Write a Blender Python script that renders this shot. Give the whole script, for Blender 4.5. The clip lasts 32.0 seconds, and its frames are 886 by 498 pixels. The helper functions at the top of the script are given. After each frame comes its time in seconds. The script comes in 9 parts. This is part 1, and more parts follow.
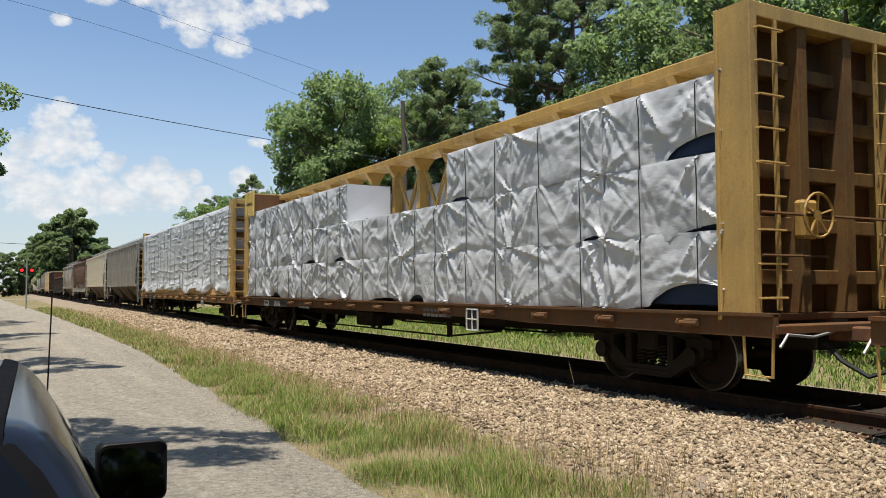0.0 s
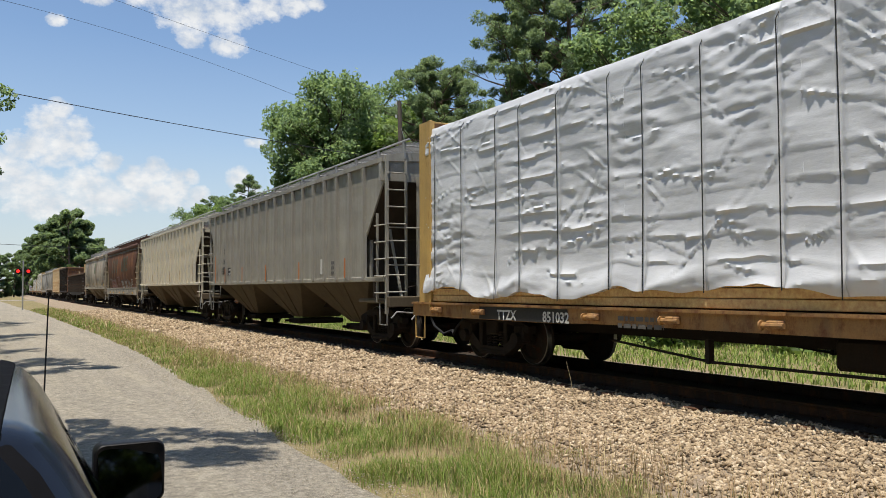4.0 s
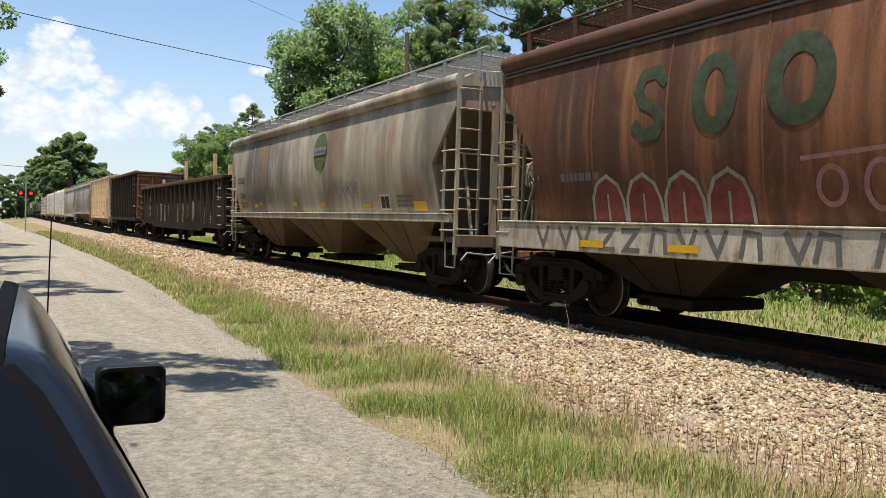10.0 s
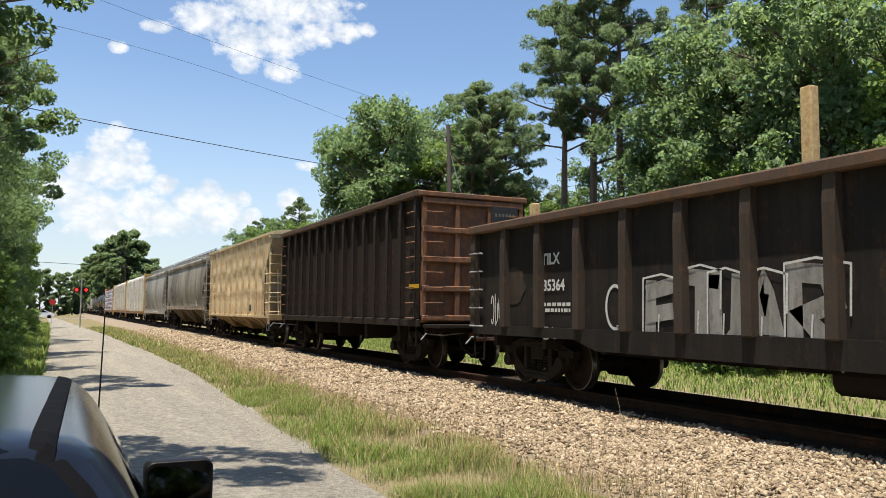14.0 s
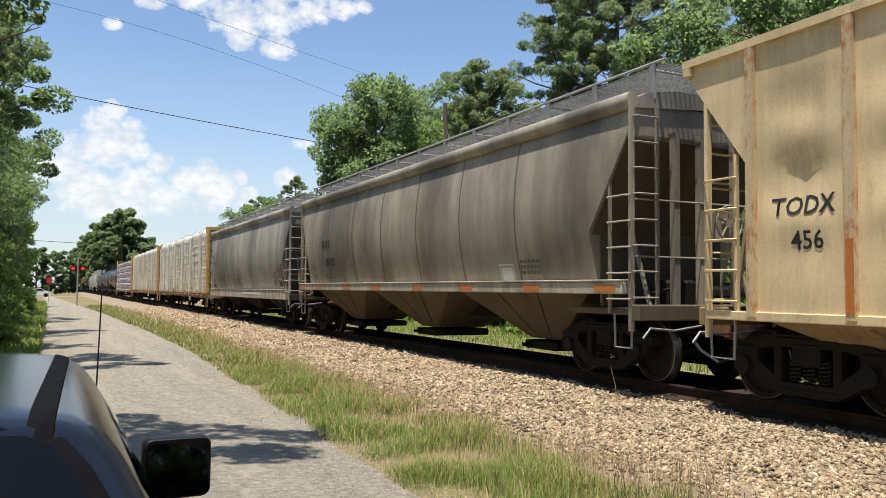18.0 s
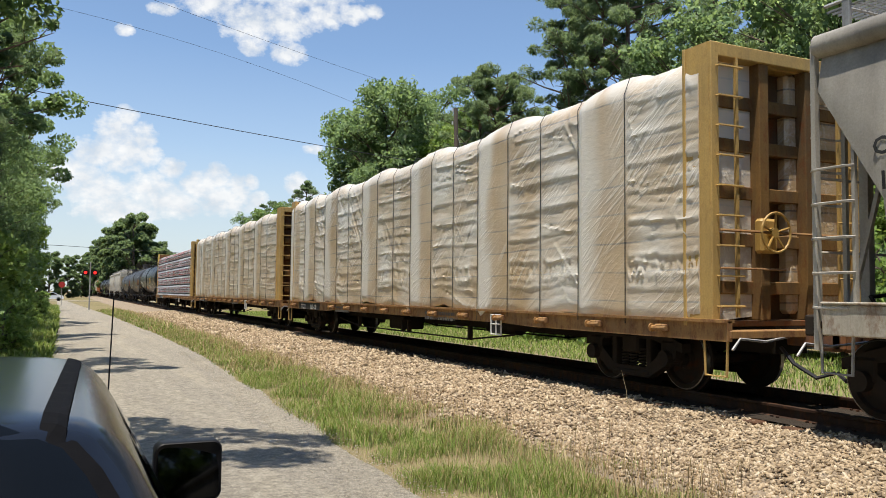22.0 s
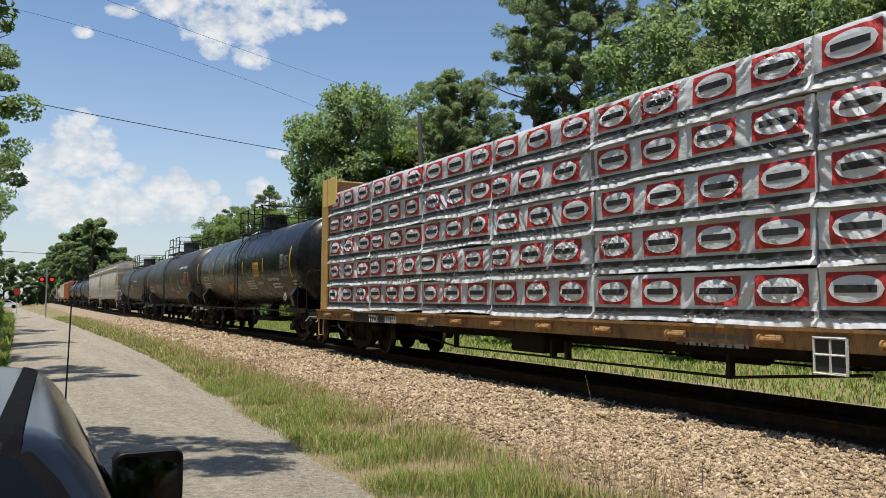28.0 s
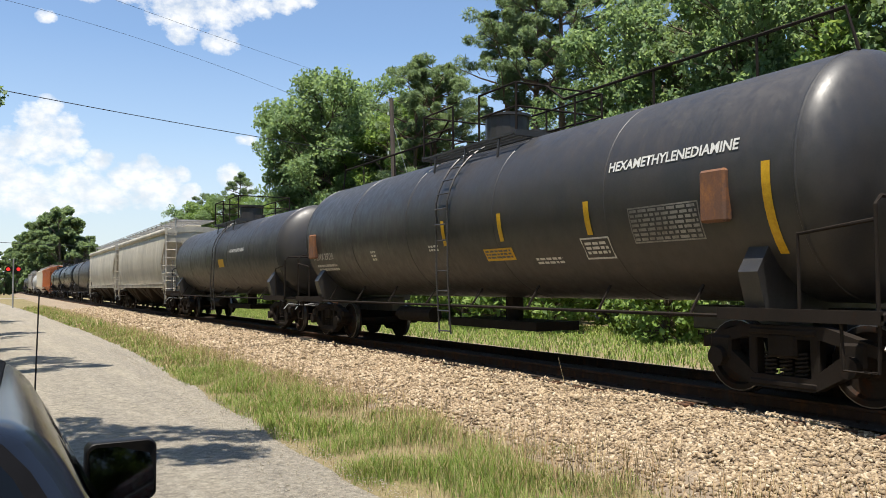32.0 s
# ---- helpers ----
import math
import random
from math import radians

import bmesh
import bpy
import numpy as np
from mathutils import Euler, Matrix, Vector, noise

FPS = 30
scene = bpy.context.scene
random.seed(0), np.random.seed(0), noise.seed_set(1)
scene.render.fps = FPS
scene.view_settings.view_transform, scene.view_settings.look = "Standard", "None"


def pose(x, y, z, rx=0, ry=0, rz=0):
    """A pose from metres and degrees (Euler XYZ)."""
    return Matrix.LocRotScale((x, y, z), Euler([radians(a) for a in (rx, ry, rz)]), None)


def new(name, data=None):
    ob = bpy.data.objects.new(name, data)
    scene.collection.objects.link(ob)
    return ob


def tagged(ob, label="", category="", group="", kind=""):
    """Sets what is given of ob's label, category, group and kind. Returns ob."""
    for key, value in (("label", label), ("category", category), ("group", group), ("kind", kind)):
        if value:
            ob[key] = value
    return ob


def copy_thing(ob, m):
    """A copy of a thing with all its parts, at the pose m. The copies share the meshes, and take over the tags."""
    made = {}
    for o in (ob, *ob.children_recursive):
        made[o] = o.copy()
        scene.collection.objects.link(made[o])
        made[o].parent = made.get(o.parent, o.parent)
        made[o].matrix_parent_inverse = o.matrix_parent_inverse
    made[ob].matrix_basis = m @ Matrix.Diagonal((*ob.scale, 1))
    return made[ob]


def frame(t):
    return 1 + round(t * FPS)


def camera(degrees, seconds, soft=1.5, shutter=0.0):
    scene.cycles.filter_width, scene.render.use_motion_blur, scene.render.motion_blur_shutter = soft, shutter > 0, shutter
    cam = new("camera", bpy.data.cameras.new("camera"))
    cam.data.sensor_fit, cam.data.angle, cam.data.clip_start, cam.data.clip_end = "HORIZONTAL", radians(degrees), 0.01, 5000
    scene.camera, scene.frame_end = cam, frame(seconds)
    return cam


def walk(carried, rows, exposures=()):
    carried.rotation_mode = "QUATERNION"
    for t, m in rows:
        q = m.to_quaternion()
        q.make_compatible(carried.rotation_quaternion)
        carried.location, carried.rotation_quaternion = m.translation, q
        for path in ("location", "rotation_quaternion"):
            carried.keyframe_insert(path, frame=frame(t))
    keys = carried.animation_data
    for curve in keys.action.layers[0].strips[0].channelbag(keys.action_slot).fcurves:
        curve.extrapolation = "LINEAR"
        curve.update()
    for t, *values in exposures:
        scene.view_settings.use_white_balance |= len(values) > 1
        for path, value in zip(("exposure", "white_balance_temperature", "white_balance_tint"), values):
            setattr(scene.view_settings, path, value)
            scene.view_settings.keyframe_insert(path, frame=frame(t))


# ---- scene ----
cam = camera(58.0, 32.0, soft=0.9)
PATH = [
    (0.0, pose(0, 0, 1.8, 92.83, 0.05, -28.90)),
    (0.5, pose(0, 0, 1.8, 92.87, 0.11, -28.94)),
    (1.0, pose(0, 0, 1.8, 92.69, 0.10, -28.94)),
    (1.5, pose(0, 0, 1.8, 92.46, 0.13, -28.99)),
    (2.0, pose(0, 0, 1.8, 92.35, 0.17, -29.04)),
    (2.5, pose(0, 0, 1.8, 92.41, 0.14, -28.99)),
    (3.0, pose(0, 0, 1.8, 92.53, 0.16, -28.99)),
    (3.5, pose(0, 0, 1.8, 92.75, 0.13, -29.05)),
    (4.0, pose(0, 0, 1.8, 92.80, 0.24, -29.10)),
    (4.5, pose(0, 0, 1.8, 92.69, 0.29, -29.14)),
    (6.5, pose(0, 0, 1.8, 92.00, 1.03, -32.31)),
    (7.0, pose(0, 0, 1.8, 90.25, 1.32, -32.62)),
    (7.5, pose(0, 0, 1.8, 89.62, 1.23, -32.51)),
    (8.0, pose(0, 0, 1.8, 89.83, 0.30, -31.39)),
    (8.5, pose(0, 0, 1.8, 89.40, -1.38, -29.61)),
    (9.0, pose(0, 0, 1.8, 88.84, -2.20, -29.00)),
    (9.5, pose(0, 0, 1.8, 88.40, -2.40, -29.48)),
    (10.0, pose(0, 0, 1.8, 88.25, -1.75, -28.96)),
    (10.5, pose(0, 0, 1.8, 89.72, -1.14, -28.11)),
    (11.0, pose(0, 0, 1.8, 91.14, -1.24, -27.51)),
    (11.5, pose(0, 0, 1.8, 91.26, -1.35, -27.06)),
    (12.0, pose(0, 0, 1.8, 90.67, -1.38, -26.99)),
    (12.5, pose(0, 0, 1.8, 90.63, -1.53, -27.09)),
    (13.0, pose(0, 0, 1.8, 90.86, -1.73, -26.97)),
    (13.5, pose(0, 0, 1.8, 92.49, -1.01, -26.84)),
    (14.0, pose(0, 0, 1.8, 94.46, -0.52, -25.73)),
    (14.5, pose(0, 0, 1.8, 93.60, -1.07, -24.87)),
    (16.5, pose(0, 0, 1.8, 93.00, -0.07, -26.87)),
    (17.0, pose(0, 0, 1.8, 93.12, 0.06, -26.30)),
    (17.5, pose(0, 0, 1.8, 93.05, -0.37, -25.97)),
    (18.0, pose(0, 0, 1.8, 92.95, -0.56, -25.96)),
    (18.5, pose(0, 0, 1.8, 93.34, -0.64, -26.19)),
    (19.0, pose(0, 0, 1.8, 93.15, -0.63, -26.11)),
    (19.5, pose(0, 0, 1.8, 93.07, -0.27, -25.75)),
    (20.0, pose(0, 0, 1.8, 93.24, 0.42, -25.70)),
    (20.5, pose(0, 0, 1.8, 93.27, 0.35, -25.81)),
    (21.0, pose(0, 0, 1.8, 93.17, -0.25, -25.49)),
    (21.5, pose(0, 0, 1.8, 93.03, -0.72, -25.44)),
    (22.0, pose(0, 0, 1.8, 93.26, -0.62, -25.22)),
    (22.5, pose(0, 0, 1.8, 93.27, -0.76, -25.80)),
    (23.0, pose(0, 0, 1.8, 92.85, -1.08, -26.61)),
    (23.5, pose(0, 0, 1.8, 92.75, -1.28, -27.00)),
    (24.0, pose(0, 0, 1.8, 92.89, -0.73, -26.73)),
    (24.5, pose(0, 0, 1.8, 92.88, -0.28, -26.67)),
    (25.0, pose(0, 0, 1.8, 92.84, 0.06, -26.92)),
    (25.5, pose(0, 0, 1.8, 93.12, 0.07, -26.98)),
    (26.0, pose(0, 0, 1.8, 93.39, -0.09, -26.99)),
    (26.5, pose(0, 0, 1.8, 93.60, -0.12, -27.26)),
    (28.5, pose(0, 0, 1.8, 93.59, -0.30, -27.82)),
    (29.0, pose(0, 0, 1.8, 93.01, -0.31, -27.73)),
    (29.5, pose(0, 0, 1.8, 92.99, -0.46, -27.86)),
    (30.0, pose(0, 0, 1.8, 93.35, -0.53, -28.03)),
    (30.5, pose(0, 0, 1.8, 93.40, -0.44, -28.08)),
    (31.0, pose(0, 0, 1.8, 93.30, -0.33, -28.52)),
    (31.5, pose(0, 0, 1.8, 92.84, 0.12, -29.11)),
    (32.0, pose(0, 0, 1.8, 92.60, 0.35, -29.65)),
]
EXPOSURES = [(0, 0.18), (4, 0.16), (4.5, 0.2), (6.5, 0.45), (7, 0.48), (9, 0.44), (13, 0.44), (16.5, 0.4), (19, 0.36), (22, 0.3), (23.5, 0.18), (25, 0.12), (28.5, 0.12), (29.2, 0.16), (30, 0.36), (31, 0.46), (32, 0.46)]
walk(cam, PATH, EXPOSURES)

# ---------------------------------------------------------------- sky, sun, exposure
SUN_DIR = Vector((-0.17, -0.14, 0.975)).normalized()      # towards the sun
sun_data = bpy.data.lights.new("sun", "SUN")
sun_data.energy, sun_data.angle, sun_data.color = 5.0, radians(0.6), (1.0, 0.94, 0.84)
sun = new("sun", sun_data)
sun.matrix_world = Matrix.Translation((0, 0, 40)) @ (-SUN_DIR).to_track_quat("-Z", "Y").to_matrix().to_4x4()


def nd(nt, kind, **kw):
    """A node with inputs by name or number and settings by attribute."""
    n = nt.nodes.new(kind)
    for k, v in kw.items():
        if k[0] == "i" and k[1:].isdigit():
            key = int(k[1:])
        else:
            key = k.replace("_", " ")
        if hasattr(v, "is_output"):
            nt.links.new(v, n.inputs[key])
        else:
            n.inputs[key].default_value = v
    return n


def math_node(nt, op, a, b=0.0, clamp=False):
    n = nt.nodes.new("ShaderNodeMath")
    n.operation, n.use_clamp = op, clamp
    for i, v in ((0, a), (1, b)):
        if hasattr(v, "is_output"):
            nt.links.new(v, n.inputs[i])
        else:
            n.inputs[i].default_value = v
    return n.outputs[0]


def ramp(nt, fac, *stops):
    n = nt.nodes.new("ShaderNodeValToRGB")
    nt.links.new(fac, n.inputs[0])
    el = n.color_ramp.elements
    while len(el) < len(stops):
        el.new(0.5)
    for e, (p, c) in zip(el, stops):
        e.position = p
        e.color = (*c, 1) if hasattr(c, "__len__") else (c, c, c, 1)
    return n.outputs[0]


def mix(nt, fac, a, b, mode="MIX"):
    n = nt.nodes.new("ShaderNodeMix")
    n.data_type, n.blend_type = "RGBA", mode
    for key, v in ((0, fac), (6, a), (7, b)):
        if hasattr(v, "is_output"):
            nt.links.new(v, n.inputs[key])
        elif key:
            n.inputs[key].default_value = (*v, 1)
        else:
            n.inputs[key].default_value = v
    return n.outputs[2]


world = bpy.data.worlds.new("sky")
scene.world = world
world.use_nodes = True
wt = world.node_tree
wt.nodes.clear()
sky = wt.nodes.new("ShaderNodeTexSky")
sky.sky_type, sky.sun_disc = "NISHITA", False
sky.sun_elevation = math.asin(SUN_DIR.z)
sky.sun_rotation = math.atan2(SUN_DIR.x, SUN_DIR.y)
sky.air_density, sky.dust_density, sky.ozone_density = 1.0, 0.3, 3.0
coord = wt.nodes.new("ShaderNodeTexCoord").outputs["Generated"]
sep = wt.nodes.new("ShaderNodeSeparateXYZ")
wt.links.new(coord, sep.inputs[0])
AZ = math_node(wt, "MULTIPLY", math_node(wt, "ARCTAN2", sep.outputs[0], sep.outputs[1]), 57.2958)
EL = math_node(wt, "MULTIPLY", math_node(wt, "ARCSINE", sep.outputs[2]), 57.2958)
sky_uv = wt.nodes.new("ShaderNodeCombineXYZ")
wt.links.new(AZ, sky_uv.inputs[0])
wt.links.new(math_node(wt, "MULTIPLY", EL, 1.25), sky_uv.inputs[1])
# fair-weather clouds: heaps of puffs on the sky: azimuth, elevation, width, height (degrees)
CLOUDS = [(3.3, 11.5, 0.75, 0.9), (2.6, 10.6, 1.3, 1.1), (4.3, 10.2, 1.1, 1.1), (3.0, 9.3, 2.3, 1.5), (4.6, 9.2, 1.1, 0.8), (1.4, 9.0, 1.4, 1.0), (6.3, 8.4, 0.9, 0.7), (0.2, 7.6, 1.8, 1.2),
          (9.2, 7.9, 1.2, 1.0), (8.1, 7.2, 1.4, 1.1), (10.6, 7.3, 1.0, 0.9), (11.5, 7.6, 0.6, 0.6), (9.8, 6.4, 2.2, 1.2), (12.0, 6.4, 0.8, 0.7), (1.7, 6.6, 2.2, 1.2), (4.9, 6.9, 1.8, 1.1), (6.4, 6.0, 2.2, 1.0), (3.0, 5.4, 2.8, 1.0),
          (14.7, 7.6, 0.8, 0.9), (15.3, 6.9, 1.0, 0.7), (15.8, 10.1, 0.8, 0.36), (8.6, 19.6, 2.2, 1.1), (11.2, 18.4, 2.0, 1.4), (13.6, 18.6, 2.2, 1.3), (11.4, 16.9, 1.0, 0.7), (13.9, 16.6, 1.3, 0.8), (16.5, 19.2, 1.5, 0.9), (18.4, 19.4, 1.3, 0.7), (19.9, 19.7, 0.8, 0.5), (14.0, 20.9, 5.0, 1.4),
          (2.95, 17.1, 0.6, 0.4), (5.4, 18.7, 1.0, 0.45), (-8, 8, 4, 2.5), (40, 6, 8, 2), (75, 12, 6, 3), (-40, 15, 8, 4), (120, 20, 8, 4), (180, 12, 12, 4), (-110, 18, 10, 5)]


def puffs(scale, smooth):
    v = nd(wt, "ShaderNodeTexVoronoi", Vector=sky_uv.outputs[0], Scale=scale)
    v.voronoi_dimensions, v.feature = "2D", "SMOOTH_F1"
    v.inputs["Smoothness"].default_value = smooth
    return math_node(wt, "SUBTRACT", 0.42, v.outputs["Distance"])


n1 = nd(wt, "ShaderNodeTexNoise", Vector=sky_uv.outputs[0], Scale=1.25, Detail=10.0, Roughness=0.6)
n2 = nd(wt, "ShaderNodeTexNoise", Vector=sky_uv.outputs[0], Scale=0.35, Detail=3.0)
heap, curl = puffs(0.55, 1.0), puffs(1.3, 1.0)
ragged = math_node(wt, "MULTIPLY", math_node(wt, "SUBTRACT", n1.outputs[0], 0.5), 4.2)
warp = math_node(wt, "ADD", math_node(wt, "ADD", math_node(wt, "MULTIPLY", heap, 0.7), math_node(wt, "MULTIPLY", curl, 0.15)), ragged)
total = None
for az, el, wd, ht in CLOUDS:
    dx = math_node(wt, "DIVIDE", math_node(wt, "SUBTRACT", AZ, az), wd)
    dy = math_node(wt, "DIVIDE", math_node(wt, "SUBTRACT", EL, el), ht)
    r2 = math_node(wt, "ADD", math_node(wt, "MULTIPLY", dx, dx), math_node(wt, "MULTIPLY", dy, dy))
    s = math_node(wt, "MAXIMUM", math_node(wt, "MULTIPLY", math_node(wt, "SUBTRACT", 1.22, r2), 1.5), -2.0)
    total = s if total is None else math_node(wt, "MAXIMUM", total, s)
cover = math_node(wt, "ADD", total, warp)
mask = ramp(wt, math_node(wt, "MULTIPLY", cover, 0.5), (0.0, 0.0), (0.4, 0.5), (0.95, 0.94))
lit = math_node(wt, "ADD", math_node(wt, "ADD", math_node(wt, "MULTIPLY", heap, 0.5), math_node(wt, "MULTIPLY", curl, 0.25)), math_node(wt, "ADD", math_node(wt, "MULTIPLY", n2.outputs[0], 0.5), math_node(wt, "MULTIPLY", n1.outputs[0], 0.5)))
white = ramp(wt, lit, (0.3, (4.4, 4.75, 5.15)), (0.55, (5.5, 5.65, 5.8)), (0.85, (6.5, 6.5, 6.4)))
haze = ramp(wt, math_node(wt, "DIVIDE", EL, 40.0), (0.0, 0.75), (0.13, 0.58), (0.25, 0.2), (0.42, 0.0))
milky = mix(wt, haze, sky.outputs[0], (3.9, 4.35, 4.75))
cloudy = mix(wt, mask, milky, white)
bg = nd(wt, "ShaderNodeBackground", Color=cloudy, Strength=0.13)
wo = wt.nodes.new("ShaderNodeOutputWorld")
wt.links.new(bg.outputs[0], wo.inputs[0])


# ---------------------------------------------------------------- mesh building
class Geo:
    """Gathers faces for one mesh."""

    def __init__(self):
        self.v, self.f, self.m = [], [], []
        self.slot = 0

    def add(self, verts, faces):
        n = len(self.v)
        self.v += [tuple(p) for p in verts]
        self.f += [tuple(n + i for i in fc) for fc in faces]
        self.m += [self.slot] * len(faces)
        return self

    def box(self, x0, x1, y0, y1, z0, z1, b=0.0):
        if b <= 0:
            v = [(x, y, z) for z in (z0, z1) for y in (y0, y1) for x in (x0, x1)]
            return self.add(v, [(0, 2, 3, 1), (4, 5, 7, 6), (0, 1, 5, 4), (2, 6, 7, 3), (0, 4, 6, 2), (1, 3, 7, 5)])
        v, idx = [], {}
        for i, (x, sx) in enumerate(((x0, 1), (x1, -1))):
            for j, (y, sy) in enumerate(((y0, 1), (y1, -1))):
                for k, (z, sz) in enumerate(((z0, 1), (z1, -1))):
                    for a in range(3):
                        idx[i, j, k, a] = len(v)
                        v.append((x + sx * b * (a != 0), y + sy * b * (a != 1), z + sz * b * (a != 2)))
        f = []
        for i in (0, 1):
            f.append([idx[i, j, k, 0] for j, k in ((0, 0), (0, 1), (1, 1), (1, 0))][::1 if i == 0 else -1])
            f.append([idx[j, i, k, 1] for j, k in ((0, 0), (1, 0), (1, 1), (0, 1))][::1 if i == 0 else -1])
            f.append([idx[j, k, i, 2] for j, k in ((0, 0), (0, 1), (1, 1), (1, 0))][::1 if i == 0 else -1])
        for i in (0, 1):
            for j in (0, 1):
                s = 1 if i == j else -1
                f.append([idx[i, j, 0, 0], idx[i, j, 1, 0], idx[i, j, 1, 1], idx[i, j, 0, 1]][::-s])
                f.append([idx[i, 0, j, 0], idx[i, 1, j, 0], idx[i, 1, j, 2], idx[i, 0, j, 2]][::s])
                f.append([idx[0, i, j, 1], idx[1, i, j, 1], idx[1, i, j, 2], idx[0, i, j, 2]][::-s])
        for i in (0, 1):
            for j in (0, 1):
                for k in (0, 1):
                    s = 1 if (i + j + k) % 2 else -1
                    f.append([idx[i, j, k, a] for a in (0, 1, 2)][::s])
        return self.add(v, f)

    def tube(self, pts, r, n=6):
        pts = [Vector(p) for p in pts]
        rings = []
        for i, p in enumerate(pts):
            d = (pts[min(i + 1, len(pts) - 1)] - pts[max(i - 1, 0)]).normalized()
            a = d.orthogonal().normalized() if i == 0 else (last - d * last.dot(d)).normalized()
            last = a
            b = d.cross(a)
            rings.append([p + (a * math.cos(2 * math.pi * k / n) + b * math.sin(2 * math.pi * k / n)) * (r[i] if hasattr(r, "__len__") else r) for k in range(n)])
        return self.loft(rings)

    def loft(self, rings, caps=True):
        n = len(rings[0])
        v = [p for rg in rings for p in rg]
        f = [(i * n + k, i * n + (k + 1) % n, (i + 1) * n + (k + 1) % n, (i + 1) * n + k) for i in range(len(rings) - 1) for k in range(n)]
        if caps:
            f += [tuple(range(n))[::-1], tuple((len(rings) - 1) * n + k for k in range(n))]
        return self.add(v, f)

    def prism(self, poly, axis, a, b):
        """A polygon of two coordinates, pushed along an axis from a to b."""
        def at(p, c):
            return {"x": (c, p[0], p[1]), "y": (p[0], c, p[1]), "z": (p[0], p[1], c)}[axis]
        return self.loft([[at(p, a) for p in poly], [at(p, b) for p in poly]])

    def disc(self, c, axis, r, w, n=20):
        """A disc of thickness w, centred at c."""
        rings = []
        for s in (-w / 2, w / 2):
            rg = []
            for k in range(n):
                u, q = r * math.cos(2 * math.pi * k / n), r * math.sin(2 * math.pi * k / n)
                o = {"x": (s, u, q), "y": (u, s, q), "z": (u, q, s)}[axis]
                rg.append((c[0] + o[0], c[1] + o[1], c[2] + o[2]))
            rings.append(rg)
        return self.loft(rings)

    def mesh(self, name, smooth=False):
        me = bpy.data.meshes.new(name)
        me.from_pydata(self.v, [], self.f)
        me.update()
        if any(self.m):
            me.polygons.foreach_set("material_index", self.m)
        bm = bmesh.new()
        bm.from_mesh(me)
        bmesh.ops.recalc_face_normals(bm, faces=bm.faces)
        bm.to_mesh(me)
        bm.free()
        if smooth:
            me.polygons.foreach_set("use_smooth", [True] * len(me.polygons))
            me.set_sharp_from_angle(angle=radians(38))
        return me


def part(name, geo, material, parent, label="", smooth=False):
    """One mesh as a part of a thing, in the thing's own space."""
    me = geo.mesh(name, smooth) if isinstance(geo, Geo) else geo
    for mt in material if isinstance(material, (list, tuple)) else [material]:
        me.materials.append(mt)
    ob = new(name, me)
    ob.parent = parent
    if label:
        tagged(ob, label)
    return ob


def same(name, ob, parent, m=None):
    """Another part on the mesh of ob."""
    o = new(name, ob.data)
    o.parent = parent
    if m is not None:
        o.matrix_basis = m
    return o


def thing(name, label, category, geo=None, material=None, at=None, group="", kind="", smooth=False):
    if geo is None:
        ob = new(name)
    else:
        ob = part(name, geo, material, None, smooth=smooth)
    if at is not None:
        ob.matrix_basis = at
    return tagged(ob, label, category, group, kind)


# ---------------------------------------------------------------- materials
def material(name):
    m = bpy.data.materials.new(name)
    m.use_nodes = True
    nt = m.node_tree
    p = nt.nodes["Principled BSDF"]
    return m, nt, p


def obj_coord(nt, sx=1.0, sy=1.0, sz=1.0):
    c = nt.nodes.new("ShaderNodeTexCoord")
    mp = nd(nt, "ShaderNodeMapping", Vector=c.outputs["Object"], Scale=(sx, sy, sz))
    return mp.outputs[0]


def bump(nt, p, height, strength=0.3, distance=0.01):
    b = nd(nt, "ShaderNodeBump", Height=height, Strength=strength, Distance=distance)
    nt.links.new(b.outputs[0], p.inputs["Normal"])


